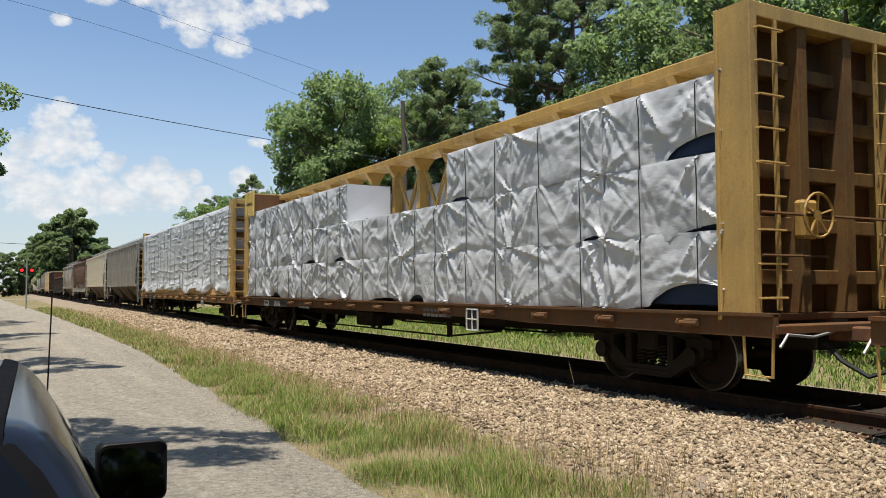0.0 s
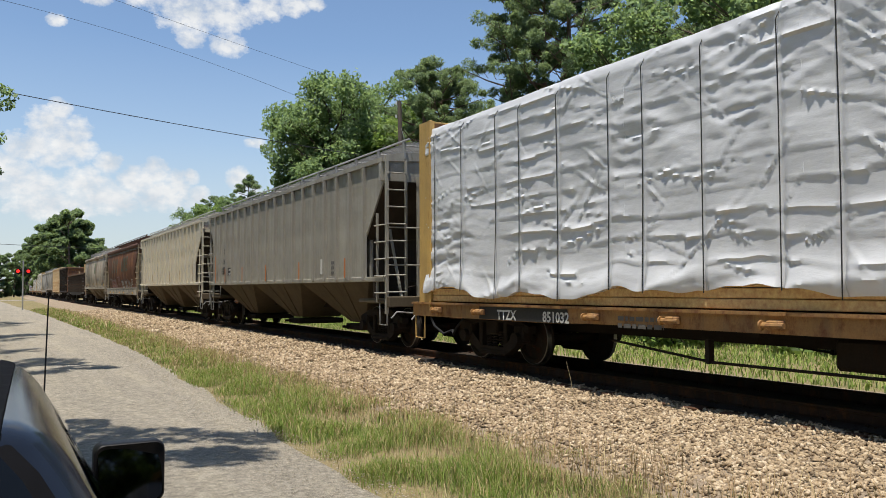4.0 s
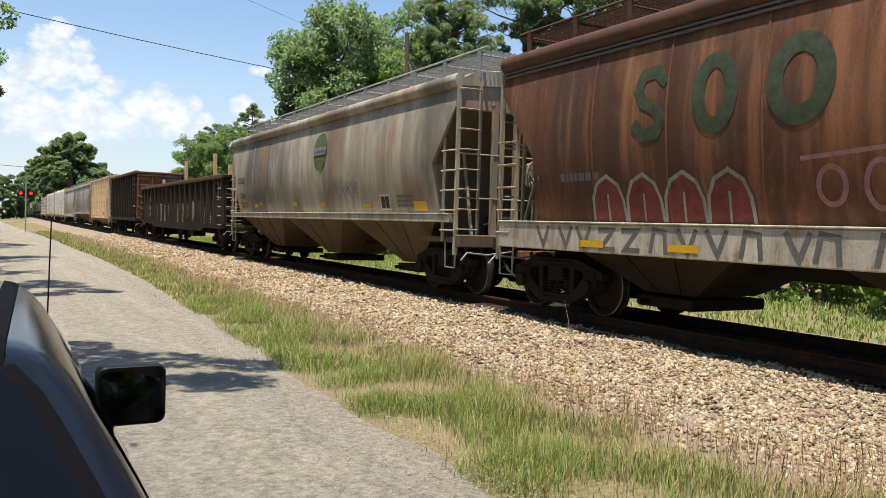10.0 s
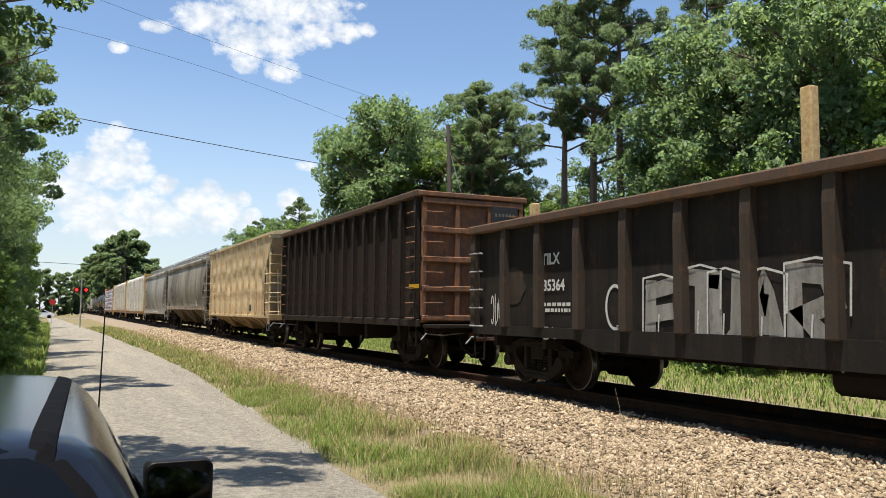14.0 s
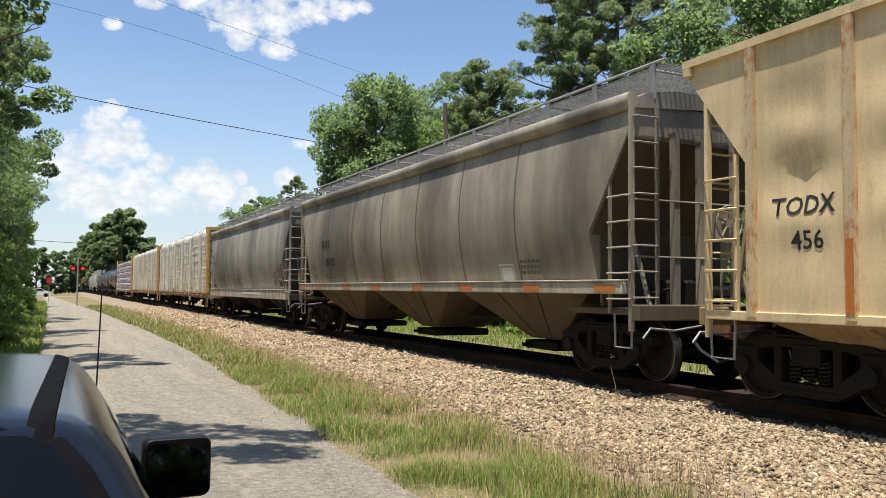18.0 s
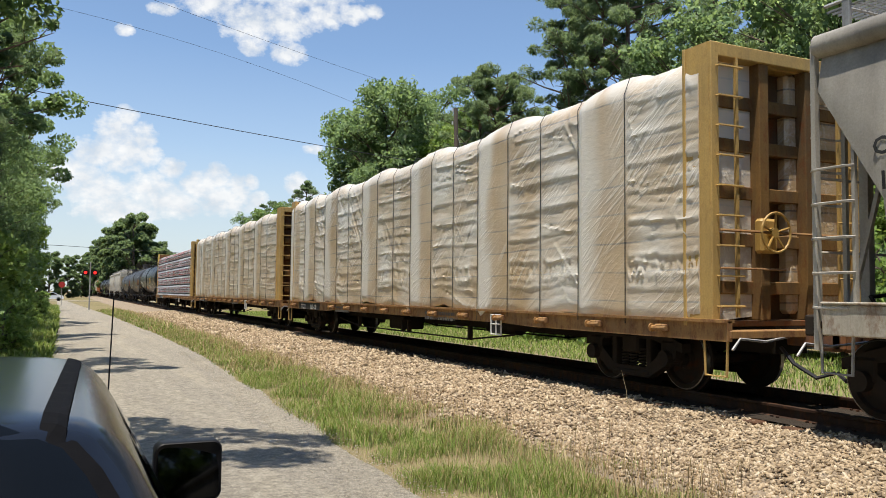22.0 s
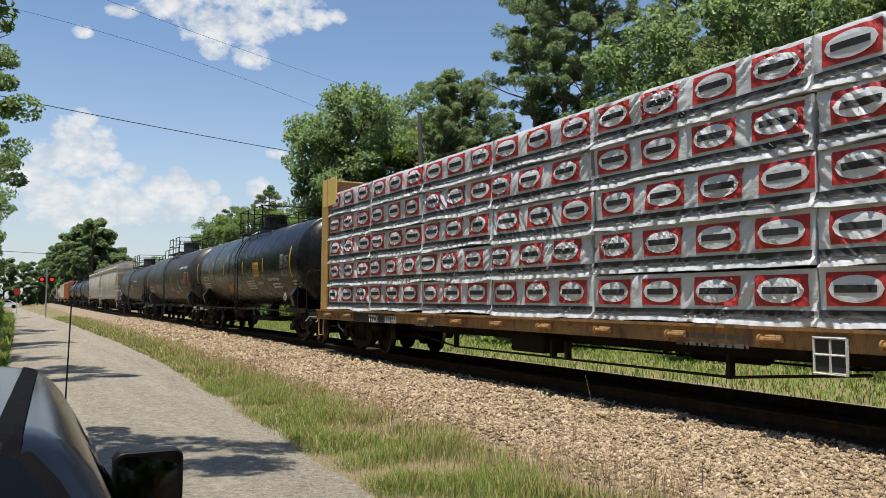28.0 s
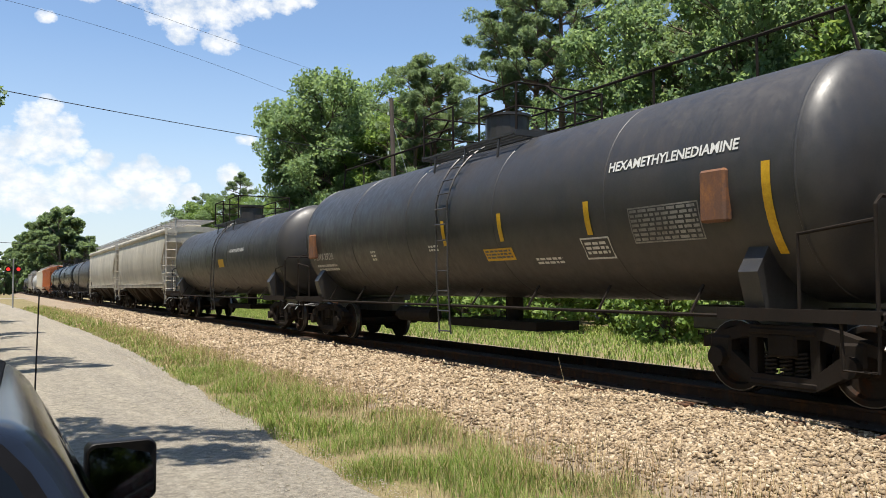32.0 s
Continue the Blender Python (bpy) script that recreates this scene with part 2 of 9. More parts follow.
def painted(name, base, dirt=(0.07, 0.055, 0.045), rust=(0.16, 0.06, 0.025), dirty=0.35, rusty=0.1, rough=0.6, metal=0.0, streak=0.5, dent=0.0, soot=0.0, halo=0.0, gloss=0.5, bleach=None):
    """Weathered paint on steel: blotches, rain streaks that run down, rust and grain."""
    m, nt, p = material(name)
    blot = nd(nt, "ShaderNodeTexNoise", Vector=obj_coord(nt), Scale=0.9, Detail=6.0, Roughness=0.65).outputs[0]
    run = nd(nt, "ShaderNodeTexNoise", Vector=obj_coord(nt, 1.0, 1.0, 0.07), Scale=3.6, Detail=7.0, Roughness=0.7).outputs[0]
    fine = nd(nt, "ShaderNodeTexNoise", Vector=obj_coord(nt), Scale=38.0, Detail=4.0, Roughness=0.7).outputs[0]
    spot = nd(nt, "ShaderNodeTexNoise", Vector=obj_coord(nt, 1, 1, 0.5), Scale=6.0, Detail=9.0, Roughness=0.75).outputs[0]
    col = mix(nt, math_node(nt, "MULTIPLY", ramp(nt, blot, (0.35, 0.0), (0.75, 1.0)), dirty), base, dirt)
    col = mix(nt, math_node(nt, "MULTIPLY", ramp(nt, run, (0.45, 0.0), (0.72, 1.0)), streak), col, dirt)
    col = mix(nt, math_node(nt, "MULTIPLY", ramp(nt, spot, (0.6 - rusty * 0.35, 0.0), (0.72 - rusty * 0.3, 1.0)), min(1.0, rusty * 3)), col, rust)
    if soot:
        smoke = nd(nt, "ShaderNodeTexNoise", Vector=obj_coord(nt, 1.0, 1.0, 0.3), Scale=0.55, Detail=5.0, Roughness=0.55).outputs[0]
        drip = nd(nt, "ShaderNodeTexNoise", Vector=obj_coord(nt, 1.0, 1.0, 0.03), Scale=2.2, Detail=3.0).outputs[0]
        col = mix(nt, math_node(nt, "MULTIPLY", ramp(nt, smoke, (0.41, 0.0), (0.6, 1.0)), soot), col, (0.05, 0.043, 0.037))
        col = mix(nt, math_node(nt, "MULTIPLY", ramp(nt, drip, (0.52, 0.0), (0.66, 1.0)), soot * 0.35), col, (0.09, 0.078, 0.066))
    if halo:
        bloom = nd(nt, "ShaderNodeTexNoise", Vector=obj_coord(nt, 1.0, 1.0, 0.8), Scale=0.8, Detail=3.0, Distortion=0.6).outputs[0]
        col = mix(nt, math_node(nt, "MULTIPLY", ramp(nt, bloom, (0.52, 0.0), (0.68, 1.0)), halo), col, (0.34, 0.165, 0.075))
    if bleach:                                       # tall streaks, pale and dark by turns
        tall = nd(nt, "ShaderNodeTexNoise", Vector=obj_coord(nt, 1.0, 1.0, 0.045), Scale=2.7, Detail=6.0, Roughness=0.62).outputs[0]
        thin = nd(nt, "ShaderNodeTexNoise", Vector=obj_coord(nt, 1.0, 1.0, 0.06), Scale=9.0, Detail=5.0, Roughness=0.6, Distortion=0.2).outputs[0]
        col = mix(nt, ramp(nt, tall, (0.36, 0.75), (0.5, 0.0)), col, bleach[0])
        col = mix(nt, ramp(nt, tall, (0.52, 0.0), (0.66, 0.7)), col, bleach[1])
        col = mix(nt, ramp(nt, thin, (0.56, 0.0), (0.7, 0.45)), col, bleach[0])
    col = mix(nt, 0.16, col, ramp(nt, fine, (0.25, 0.0), (0.75, 1.0)), "OVERLAY")
    nt.links.new(col, p.inputs["Base Color"])
    nt.links.new(ramp(nt, spot, (0.3, max(0.0, rough - 0.12)), (0.7, min(1.0, rough + 0.2))), p.inputs["Roughness"])
    p.inputs["Metallic"].default_value, p.inputs["Specular IOR Level"].default_value = metal, gloss
    h = math_node(nt, "ADD", math_node(nt, "MULTIPLY", fine, 0.12), math_node(nt, "MULTIPLY", blot, dent))
    bump(nt, p, h, 0.35, 0.02)
    return m


def plain(name, base, rough=0.6, metal=0.0, vary=0.2, scale=20.0, gloss=0.35):
    m, nt, p = material(name)
    f = nd(nt, "ShaderNodeTexNoise", Vector=obj_coord(nt), Scale=scale, Detail=5.0, Roughness=0.7).outputs[0]
    col = mix(nt, vary, base, ramp(nt, f, (0.3, 0.0), (0.7, 1.0)), "OVERLAY")
    nt.links.new(col, p.inputs["Base Color"])
    p.inputs["Roughness"].default_value, p.inputs["Metallic"].default_value = rough, metal
    p.inputs["Specular IOR Level"].default_value = gloss
    bump(nt, p, f, 0.15, 0.005)
    return m


def sheeting(name, base, alt, rough=0.42, crease_=0.25, amber=0.0):
    """Thin plastic wrap over lumber: soft mottling, fine wrinkles, boards showing through."""
    m, nt, p = material(name)
    c = obj_coord(nt)
    w = nd(nt, "ShaderNodeTexNoise", Vector=c, Scale=1.1, Detail=4.0).outputs[0]
    wr = nd(nt, "ShaderNodeTexNoise", Vector=obj_coord(nt, 1.0, 1.0, 3.0), Scale=7.0, Detail=4.0, Roughness=0.6).outputs[0]
    col = mix(nt, ramp(nt, w, (0.35, 0.0), (0.65, 1.0)), base, alt)
    if amber:
        tiers = nd(nt, "ShaderNodeTexWave", Vector=c, Scale=0.27, Distortion=0.6, Detail=2.0)
        tiers.bands_direction = "Z"
        col = mix(nt, math_node(nt, "MULTIPLY", ramp(nt, tiers.outputs[1], (0.5, 0.0), (1.0, 1.0)), amber), col, (0.5, 0.36, 0.19))
        thin = nd(nt, "ShaderNodeTexNoise", Vector=obj_coord(nt, 1, 1, 2.2), Scale=0.6, Detail=4.0).outputs[0]
        col = mix(nt, math_node(nt, "MULTIPLY", ramp(nt, thin, (0.45, 0.0), (0.7, 1.0)), amber), col, (0.45, 0.31, 0.16))
    nt.links.new(col, p.inputs["Base Color"])
    p.inputs["Roughness"].default_value = rough
    p.inputs["Specular IOR Level"].default_value = 0.5
    bump(nt, p, wr, crease_, 0.02)
    return m


SILVER_WRAP = sheeting("silver_wrap", (0.62, 0.63, 0.65), (0.55, 0.56, 0.58), 0.5, 0.25)
GREY_WRAP = sheeting("grey_wrap", (0.70, 0.71, 0.73), (0.62, 0.63, 0.65), 0.45, 0.14)
CREAM_WRAP, nt_, p_ = material("cream_wrap")         # clear where it lies on the boards, milky where it stands off
milk_ = nt_.nodes.new("ShaderNodeAttribute")
milk_.attribute_name = "standoff"
xyz_ = nt_.nodes.new("ShaderNodeSeparateXYZ")
nt_.links.new(nt_.nodes.new("ShaderNodeTexCoord").outputs["Object"], xyz_.inputs[0])
wob_ = nd(nt_, "ShaderNodeTexNoise", Vector=obj_coord(nt_), Scale=0.9, Detail=3.0).outputs[0]
blot_ = nd(nt_, "ShaderNodeTexNoise", Vector=obj_coord(nt_, 1, 0.5, 2.0), Scale=1.6, Detail=5.0, Roughness=0.6).outputs[0]
tier_ = math_node(nt_, "FRACT", math_node(nt_, "DIVIDE", math_node(nt_, "ADD", xyz_.outputs[2], math_node(nt_, "MULTIPLY", wob_, 0.07)), 0.44))
line_ = math_node(nt_, "MULTIPLY", math_node(nt_, "LESS_THAN", tier_, 0.06), ramp(nt_, blot_, (0.36, 0.15), (0.55, 0.95)))
board_ = math_node(nt_, "FRACT", math_node(nt_, "DIVIDE", xyz_.outputs[2], 0.048))
tan_ = mix(nt_, ramp(nt_, blot_, (0.35, 0.0), (0.68, 1.0)), (0.62, 0.44, 0.245), (0.48, 0.34, 0.185))
tan_ = mix(nt_, math_node(nt_, "MULTIPLY", math_node(nt_, "LESS_THAN", board_, 0.12), 0.25), tan_, (0.3, 0.2, 0.11))
tan_ = mix(nt_, line_, tan_, (0.15, 0.12, 0.1))
fog_ = ramp(nt_, milk_.outputs["Fac"], (0.0, 0.05), (0.5, 0.4), (1.0, 0.92))
p_.inputs["Roughness"].default_value = 0.3
wr_ = nd(nt_, "ShaderNodeTexNoise", Vector=obj_coord(nt_, 1.0, 1.0, 2.5), Scale=9.0, Detail=5.0, Roughness=0.6).outputs[0]
pulls_ = []                                           # fine folds that pull aslant over the sheet, their highlights painted in pale
for turn_, many_, seed_ in ((-0.72, 15.0, 0.0), (-1.0, 22.0, 9.0)):
    slant_ = nd(nt_, "ShaderNodeMapping", Vector=obj_coord(nt_), Rotation=(turn_, 0.0, 0.0), Location=(seed_, 0.0, 0.0))
    thin_ = nd(nt_, "ShaderNodeMapping", Vector=slant_.outputs[0], Scale=(1.0, 1.0, 0.06))
    fold_ = nd(nt_, "ShaderNodeTexNoise", Vector=thin_.outputs[0], Scale=many_, Detail=2.0).outputs[0]
    where_ = nd(nt_, "ShaderNodeTexNoise", Vector=slant_.outputs[0], Scale=0.7, Detail=3.0).outputs[0]
    pulls_.append(math_node(nt_, "MULTIPLY", ramp(nt_, fold_, (0.52, 0.0), (0.66, 1.0)), ramp(nt_, where_, (0.46, 0.0), (0.62, 1.0))))
pull_ = math_node(nt_, "MAXIMUM", pulls_[0], pulls_[1])
# the folds' bright highlights are mixed into the base colour
nt_.links.new(mix(nt_, math_node(nt_, "MULTIPLY", pull_, 0.45), mix(nt_, fog_, tan_, (0.8, 0.76, 0.68)), (0.82, 0.78, 0.7)), p_.inputs["Base Color"])
bump(nt_, p_, math_node(nt_, "ADD", math_node(nt_, "MULTIPLY", wr_, 0.5), math_node(nt_, "MULTIPLY", pull_, 0.6)), 0.35, 0.025)
PACK_WRAP = sheeting("pack_wrap", (0.68, 0.69, 0.7), (0.56, 0.57, 0.58), 0.28, 0.3)
WRAP_BLACK = plain("wrap_black", (0.025, 0.025, 0.028), 0.5)
NAVY_WRAP = plain("navy_wrap", (0.02, 0.035, 0.08), 0.5)
STRAP = plain("strap", (0.03, 0.03, 0.03), 0.5)
RED_INK = plain("red_ink", (0.42, 0.035, 0.03), 0.5)
YELLOW_STEEL = painted("yellow_steel", (0.52, 0.31, 0.07), dirty=0.3, rusty=0.18, rough=0.55, streak=0.35)
FRESH_YELLOW = painted("fresh_yellow", (0.82, 0.57, 0.15), dirty=0.15, rusty=0.04, rough=0.5, streak=0.12)
YELLOW_END = painted("yellow_end", (0.57, 0.365, 0.11), dirty=0.35, rusty=0.12, rough=0.6, streak=0.3)
# worn yellow beams, darkened in colour for the shade of the bulkhead recess
SHADED_BEAM = painted("shaded_beam", (0.24, 0.135, 0.045), dirty=0.6, rusty=0.25, rough=0.75, streak=0.5, gloss=0.1)
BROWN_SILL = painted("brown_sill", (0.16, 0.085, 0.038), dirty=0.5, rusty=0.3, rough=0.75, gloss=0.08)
ORANGE_SILL = painted("orange_sill", (0.4, 0.21, 0.065), dirty=0.5, rusty=0.3, rough=0.65)
LUMBER = plain("lumber", (0.66, 0.44, 0.2), 0.7, 0, 0.4, 14)
DARK_STEEL = painted("dark_steel", (0.022, 0.018, 0.0155), (0.04, 0.031, 0.024), (0.045, 0.022, 0.013), dirty=0.5, rusty=0.15, rough=0.75, streak=0.2, gloss=0.08)
WHEEL_STEEL = painted("wheel_steel", (0.024, 0.019, 0.016), (0.04, 0.031, 0.024), (0.05, 0.022, 0.012), dirty=0.6, rusty=0.3, rough=0.7, gloss=0.08)
TREAD = plain("tread", (0.22, 0.21, 0.2), 0.35, 0.9)
GREY_HOPPER = painted("grey_hopper", (0.36, 0.34, 0.29), dirty=0.35, rusty=0.03, streak=0.3, dent=0.3)
BEIGE_HOPPER = painted("beige_hopper", (0.66, 0.6, 0.47), dirty=0.2, rusty=0.02, streak=0.15, dent=0.6)
RUST_HOPPER = painted("rust_hopper", (0.2, 0.088, 0.05), (0.075, 0.04, 0.028), (0.3, 0.145, 0.07), dirty=0.45, rusty=0.22, rough=0.75, streak=0.55, soot=0.6, halo=0.35, gloss=0.08, bleach=((0.085, 0.044, 0.032), (0.33, 0.15, 0.078)))
ROOF_BROWN = painted("roof_brown", (0.12, 0.066, 0.05), (0.05, 0.036, 0.03), (0.19, 0.09, 0.05), dirty=0.5, rusty=0.2, rough=0.75, streak=0.3, gloss=0.08)
TAN_HOPPER = painted("tan_hopper", (0.54, 0.47, 0.36), (0.12, 0.1, 0.08), (0.27, 0.14, 0.06), dirty=0.45, rusty=0.06, rough=0.65, streak=0.5, soot=0.7, halo=0.6)
SMOKE_HOPPER = painted("smoke_hopper", (0.43, 0.375, 0.285), (0.09, 0.075, 0.06), dirty=0.4, rusty=0.0, rough=0.6, streak=0.3, soot=0.65)
PALE_HOPPER = painted("pale_hopper", (0.47, 0.435, 0.37), (0.14, 0.12, 0.1), dirty=0.35, rusty=0.0, rough=0.6, streak=0.28, soot=0.6)
YELLOW_HOPPER = painted("yellow_hopper", (0.8, 0.62, 0.36), (0.26, 0.2, 0.12), (0.3, 0.12, 0.04), dirty=0.4, rusty=0.1, streak=0.4, dent=0.8)
# bays and end walls: grime, plus underside shade painted into darker base colours
SHADED_GREY = painted("shaded_grey", (0.12, 0.098, 0.066), dirty=0.5, rusty=0.05, streak=0.5, rough=0.8, gloss=0.08)
SHADED_TAN = painted("shaded_tan", (0.155, 0.12, 0.08), dirty=0.5, rusty=0.06, streak=0.5, rough=0.8, gloss=0.08)
SHADED_MUSTARD = painted("shaded_mustard", (0.36, 0.26, 0.14), dirty=0.5, rusty=0.1, streak=0.5, rough=0.8, gloss=0.08)
SHADED_DARK = painted("shaded_dark", (0.035, 0.028, 0.022), dirty=0.5, rusty=0.1, streak=0.4, rough=0.85, gloss=0.08)
DUSTY_END = painted("dusty_end", (0.4, 0.33, 0.22), (0.1, 0.085, 0.07), dirty=0.5, rusty=0.12, streak=0.5, gloss=0.1)
PALE_END = painted("pale_end", (0.42, 0.39, 0.33), (0.1, 0.085, 0.07), dirty=0.4, rusty=0.1, streak=0.5)
GON_POST = painted("gon_post", (0.075, 0.058, 0.045), (0.03, 0.025, 0.021), (0.15, 0.075, 0.04), dirty=0.6, rusty=0.16, rough=0.75, streak=0.5, gloss=0.08)
WHITE_SILL = painted("white_sill", (0.58, 0.53, 0.43), (0.13, 0.1, 0.075), (0.2, 0.1, 0.05), dirty=0.6, rusty=0.24, streak=0.75)
RUSTY_TAN = painted("rusty_tan", (0.68, 0.53, 0.32), (0.22, 0.17, 0.1), (0.4, 0.16, 0.05), dirty=0.35, rusty=0.3, streak=0.4)
CHORD = painted("chord_rust", (0.13, 0.085, 0.06), rust=(0.2, 0.1, 0.05), dirty=0.5, rusty=0.25, rough=0.8, gloss=0.08)
BLACK_GON = painted("black_gon", (0.02, 0.018, 0.017), (0.055, 0.046, 0.038), (0.12, 0.06, 0.03), dirty=0.35, rusty=0.14, rough=0.6, streak=0.45, gloss=0.08)
BROWN_GON = painted("brown_gon", (0.028, 0.024, 0.021), (0.06, 0.043, 0.033), (0.17, 0.07, 0.03), dirty=0.4, rusty=0.16, rough=0.65, streak=0.5, gloss=0.08)
RUST_STEEL = painted("rust_steel", (0.17, 0.075, 0.04), rust=(0.26, 0.11, 0.04), dirty=0.5, rusty=0.4, rough=0.8)
TANK_BLACK = painted("tank_black", (0.007, 0.007, 0.008), (0.018, 0.016, 0.014), dirty=0.3, rusty=0.0, rough=0.27, streak=0.2, gloss=0.36)
TANK_DULL = painted("tank_dull", (0.03, 0.03, 0.031), (0.06, 0.05, 0.042), dirty=0.6, rusty=0.02, rough=0.42, streak=0.4, gloss=0.6)
ORANGE_PAINT = painted("orange_paint", (0.5, 0.15, 0.04), dirty=0.4, rusty=0.1)
WHITE_TANK = painted("white_tank", (0.6, 0.6, 0.57), dirty=0.4, rusty=0.03, streak=0.5)
CHALK_HOPPER = painted("chalk_hopper", (0.62, 0.57, 0.47), (0.2, 0.17, 0.13), dirty=0.3, rusty=0.0, rough=0.6, streak=0.3, soot=0.2)
GALV = painted("galvanised", (0.42, 0.42, 0.41), dirty=0.35, rusty=0.08, rough=0.5, metal=0.3)
WHITE_INK = plain("white_ink", (0.62, 0.61, 0.57), 0.6, 0, 0.35, 30)
BLACK_INK = plain("black_ink", (0.03, 0.03, 0.03), 0.6)
GREY_INK = plain("grey_ink", (0.13, 0.12, 0.11), 0.6)
GREEN_INK = plain("green_ink", (0.052, 0.062, 0.036), 0.65, 0, 0.4, 8)
LOGO_GREEN = plain("logo_green", (0.10, 0.13, 0.05), 0.6, 0, 0.3, 8)
BLUE_INK = plain("blue_ink", (0.19, 0.21, 0.25), 0.6, 0, 0.4, 10)
OLIVE_INK = plain("olive_ink", (0.17, 0.165, 0.11), 0.65, 0, 0.4, 8)
TEAL_INK = plain("teal_ink", (0.22, 0.42, 0.42), 0.6)
MAROON_INK = plain("maroon_ink", (0.16, 0.035, 0.03), 0.65, 0, 0.4, 6)
PINK_INK = plain("pink_ink", (0.30, 0.15, 0.15), 0.6, 0, 0.3, 10)
SILVER_INK = painted("silver_ink", (0.36, 0.345, 0.31), (0.06, 0.052, 0.045), (0.1, 0.07, 0.05), dirty=0.55, rusty=0.2, rough=0.6, streak=0.7)
RED_STRIPE = plain("orange_stripe", (0.52, 0.17, 0.04), 0.5)
OCHRE_INK = plain("ochre_stripe", (0.33, 0.19, 0.055), 0.6)
YELLOW_INK = plain("yellow_stripe", (0.62, 0.36, 0.02), 0.45)

# ---------------------------------------------------------------- the train
RAIL = 0.42            # height of the rail's top over the road
TRACK_X = 9.2          # the track's middle
SPEED = 9.55           # metres a second, towards the camera's side
MOVERS = []            # (thing, place along the train)
WHEELSETS = []
SKIN_NOW = []
SKINS = {}             # surfaces of the dimpled cars


def place(ob, s):
    ob.matrix_basis = pose(TRACK_X, s, RAIL)
    ob.scale.z = 1.012
    MOVERS.append((ob, s))
    return ob


def shaped_text(text, y, z, size, mat, parent, x_of, name="lettering", bold=0.0, align="CENTER"):
    """Lettering on the side that faces the road, laid on the surface x = -x_of(z)."""
    cu = bpy.data.curves.new("text", "FONT")
    cu.body, cu.size, cu.align_x, cu.offset, cu.resolution_u = text, size, align, bold, 2
    ob = bpy.data.objects.new("text", cu)
    me = bpy.data.meshes.new_from_object(ob)
    bpy.data.objects.remove(ob)
    for v in me.vertices:
        yy, zz = y - v.co.x, z + v.co.y
        skin = SKINS.get(parent.name)
        v.co = (-((skin(yy, zz) if skin else x_of(zz)) + 0.009), yy, zz)
    return part(name, me, mat, parent)


def face_x(x_of, y, z):
    """The side's surface: the dimpled skin where the car has one."""
    return SKIN_NOW[0](y, z) if SKIN_NOW and x_of is profile_flat else x_of(z)


def ribbon(pts, w, x_of, geo, off=0.008):
    """A painted stroke through points (y, z) on the side, one mitred strip."""
    pts = [Vector((p[0], p[1])) for p in pts]
    fine = [pts[0]]
    for a, b in zip(pts, pts[1:]):
        d = (b - a).length
        if d < 1e-5:
            continue
        n = max(1, int(d / 0.15))
        fine += [a.lerp(b, i / n) for i in range(1, n + 1)]
    if len(fine) < 2:
        return
    closed = (fine[0] - fine[-1]).length < 1e-4
    rows = []
    m = len(fine)
    for i, p in enumerate(fine):
        d0 = (p - fine[i - 1]).normalized() if i else ((fine[-1] - fine[-2]).normalized() if closed else (fine[1] - p).normalized())
        d1 = (fine[i + 1] - p).normalized() if i < m - 1 else ((fine[1] - fine[0]).normalized() if closed else d0)
        n0, n1 = Vector((-d0.y, d0.x)), Vector((-d1.y, d1.x))
        k = n0 + n1
        k = k / max(0.35, k.length_squared / 2) if k.length > 1e-3 else n0
        q = p
        if not closed and i in (0, m - 1):
            q = p + (d0 if i else -d1) * w * 0.3
        rows.append([(-(face_x(x_of, v.x, v.y) + off), v.x, v.y) for v in (q + k * w / 2, q, q - k * w / 2)])
    geo.add([v for r in rows for v in r], [(j * 3 + c, j * 3 + c + 1, j * 3 + c + 4, j * 3 + c + 3) for j in range(m - 1) for c in (0, 1)])


def panel(y0, y1, z0, z1, x_of, geo, off=0.006):
    """A painted patch on the side."""
    n, m = max(1, int((z1 - z0) / 0.12)), max(1, int(abs(y1 - y0) / 0.15))
    rows = [[(-(face_x(x_of, y0 + (y1 - y0) * j / m, z0 + (z1 - z0) * i / n) + off), y0 + (y1 - y0) * j / m, z0 + (z1 - z0) * i / n) for j in range(m + 1)] for i in range(n + 1)]
    geo.add([v for r in rows for v in r], [(i * (m + 1) + j, i * (m + 1) + j + 1, (i + 1) * (m + 1) + j + 1, (i + 1) * (m + 1) + j) for i in range(n) for j in range(m)])


def ring(y, z, ry, rz, w, x_of, geo, off=0.008, n=28):
    pts = [(y + ry * math.cos(2 * math.pi * k / n), z + rz * math.sin(2 * math.pi * k / n)) for k in range(n + 1)]
    ribbon(pts, w, x_of, geo, off)


def small_print(y, z, w, h, lines, x_of, geo, rng):
    """Rows of short bars in place of writing too small to read."""
    for i in range(lines):
        zz, yy = z + h / 2 - h * (i + 0.5) / lines, y + w / 2
        while yy > y - w / 2:
            k = rng.uniform(0.05, 0.16)
            panel(max(yy - k, y - w / 2), yy, zz - h / lines * 0.3, zz + h / lines * 0.3, x_of, geo)
            yy -= k + 0.03


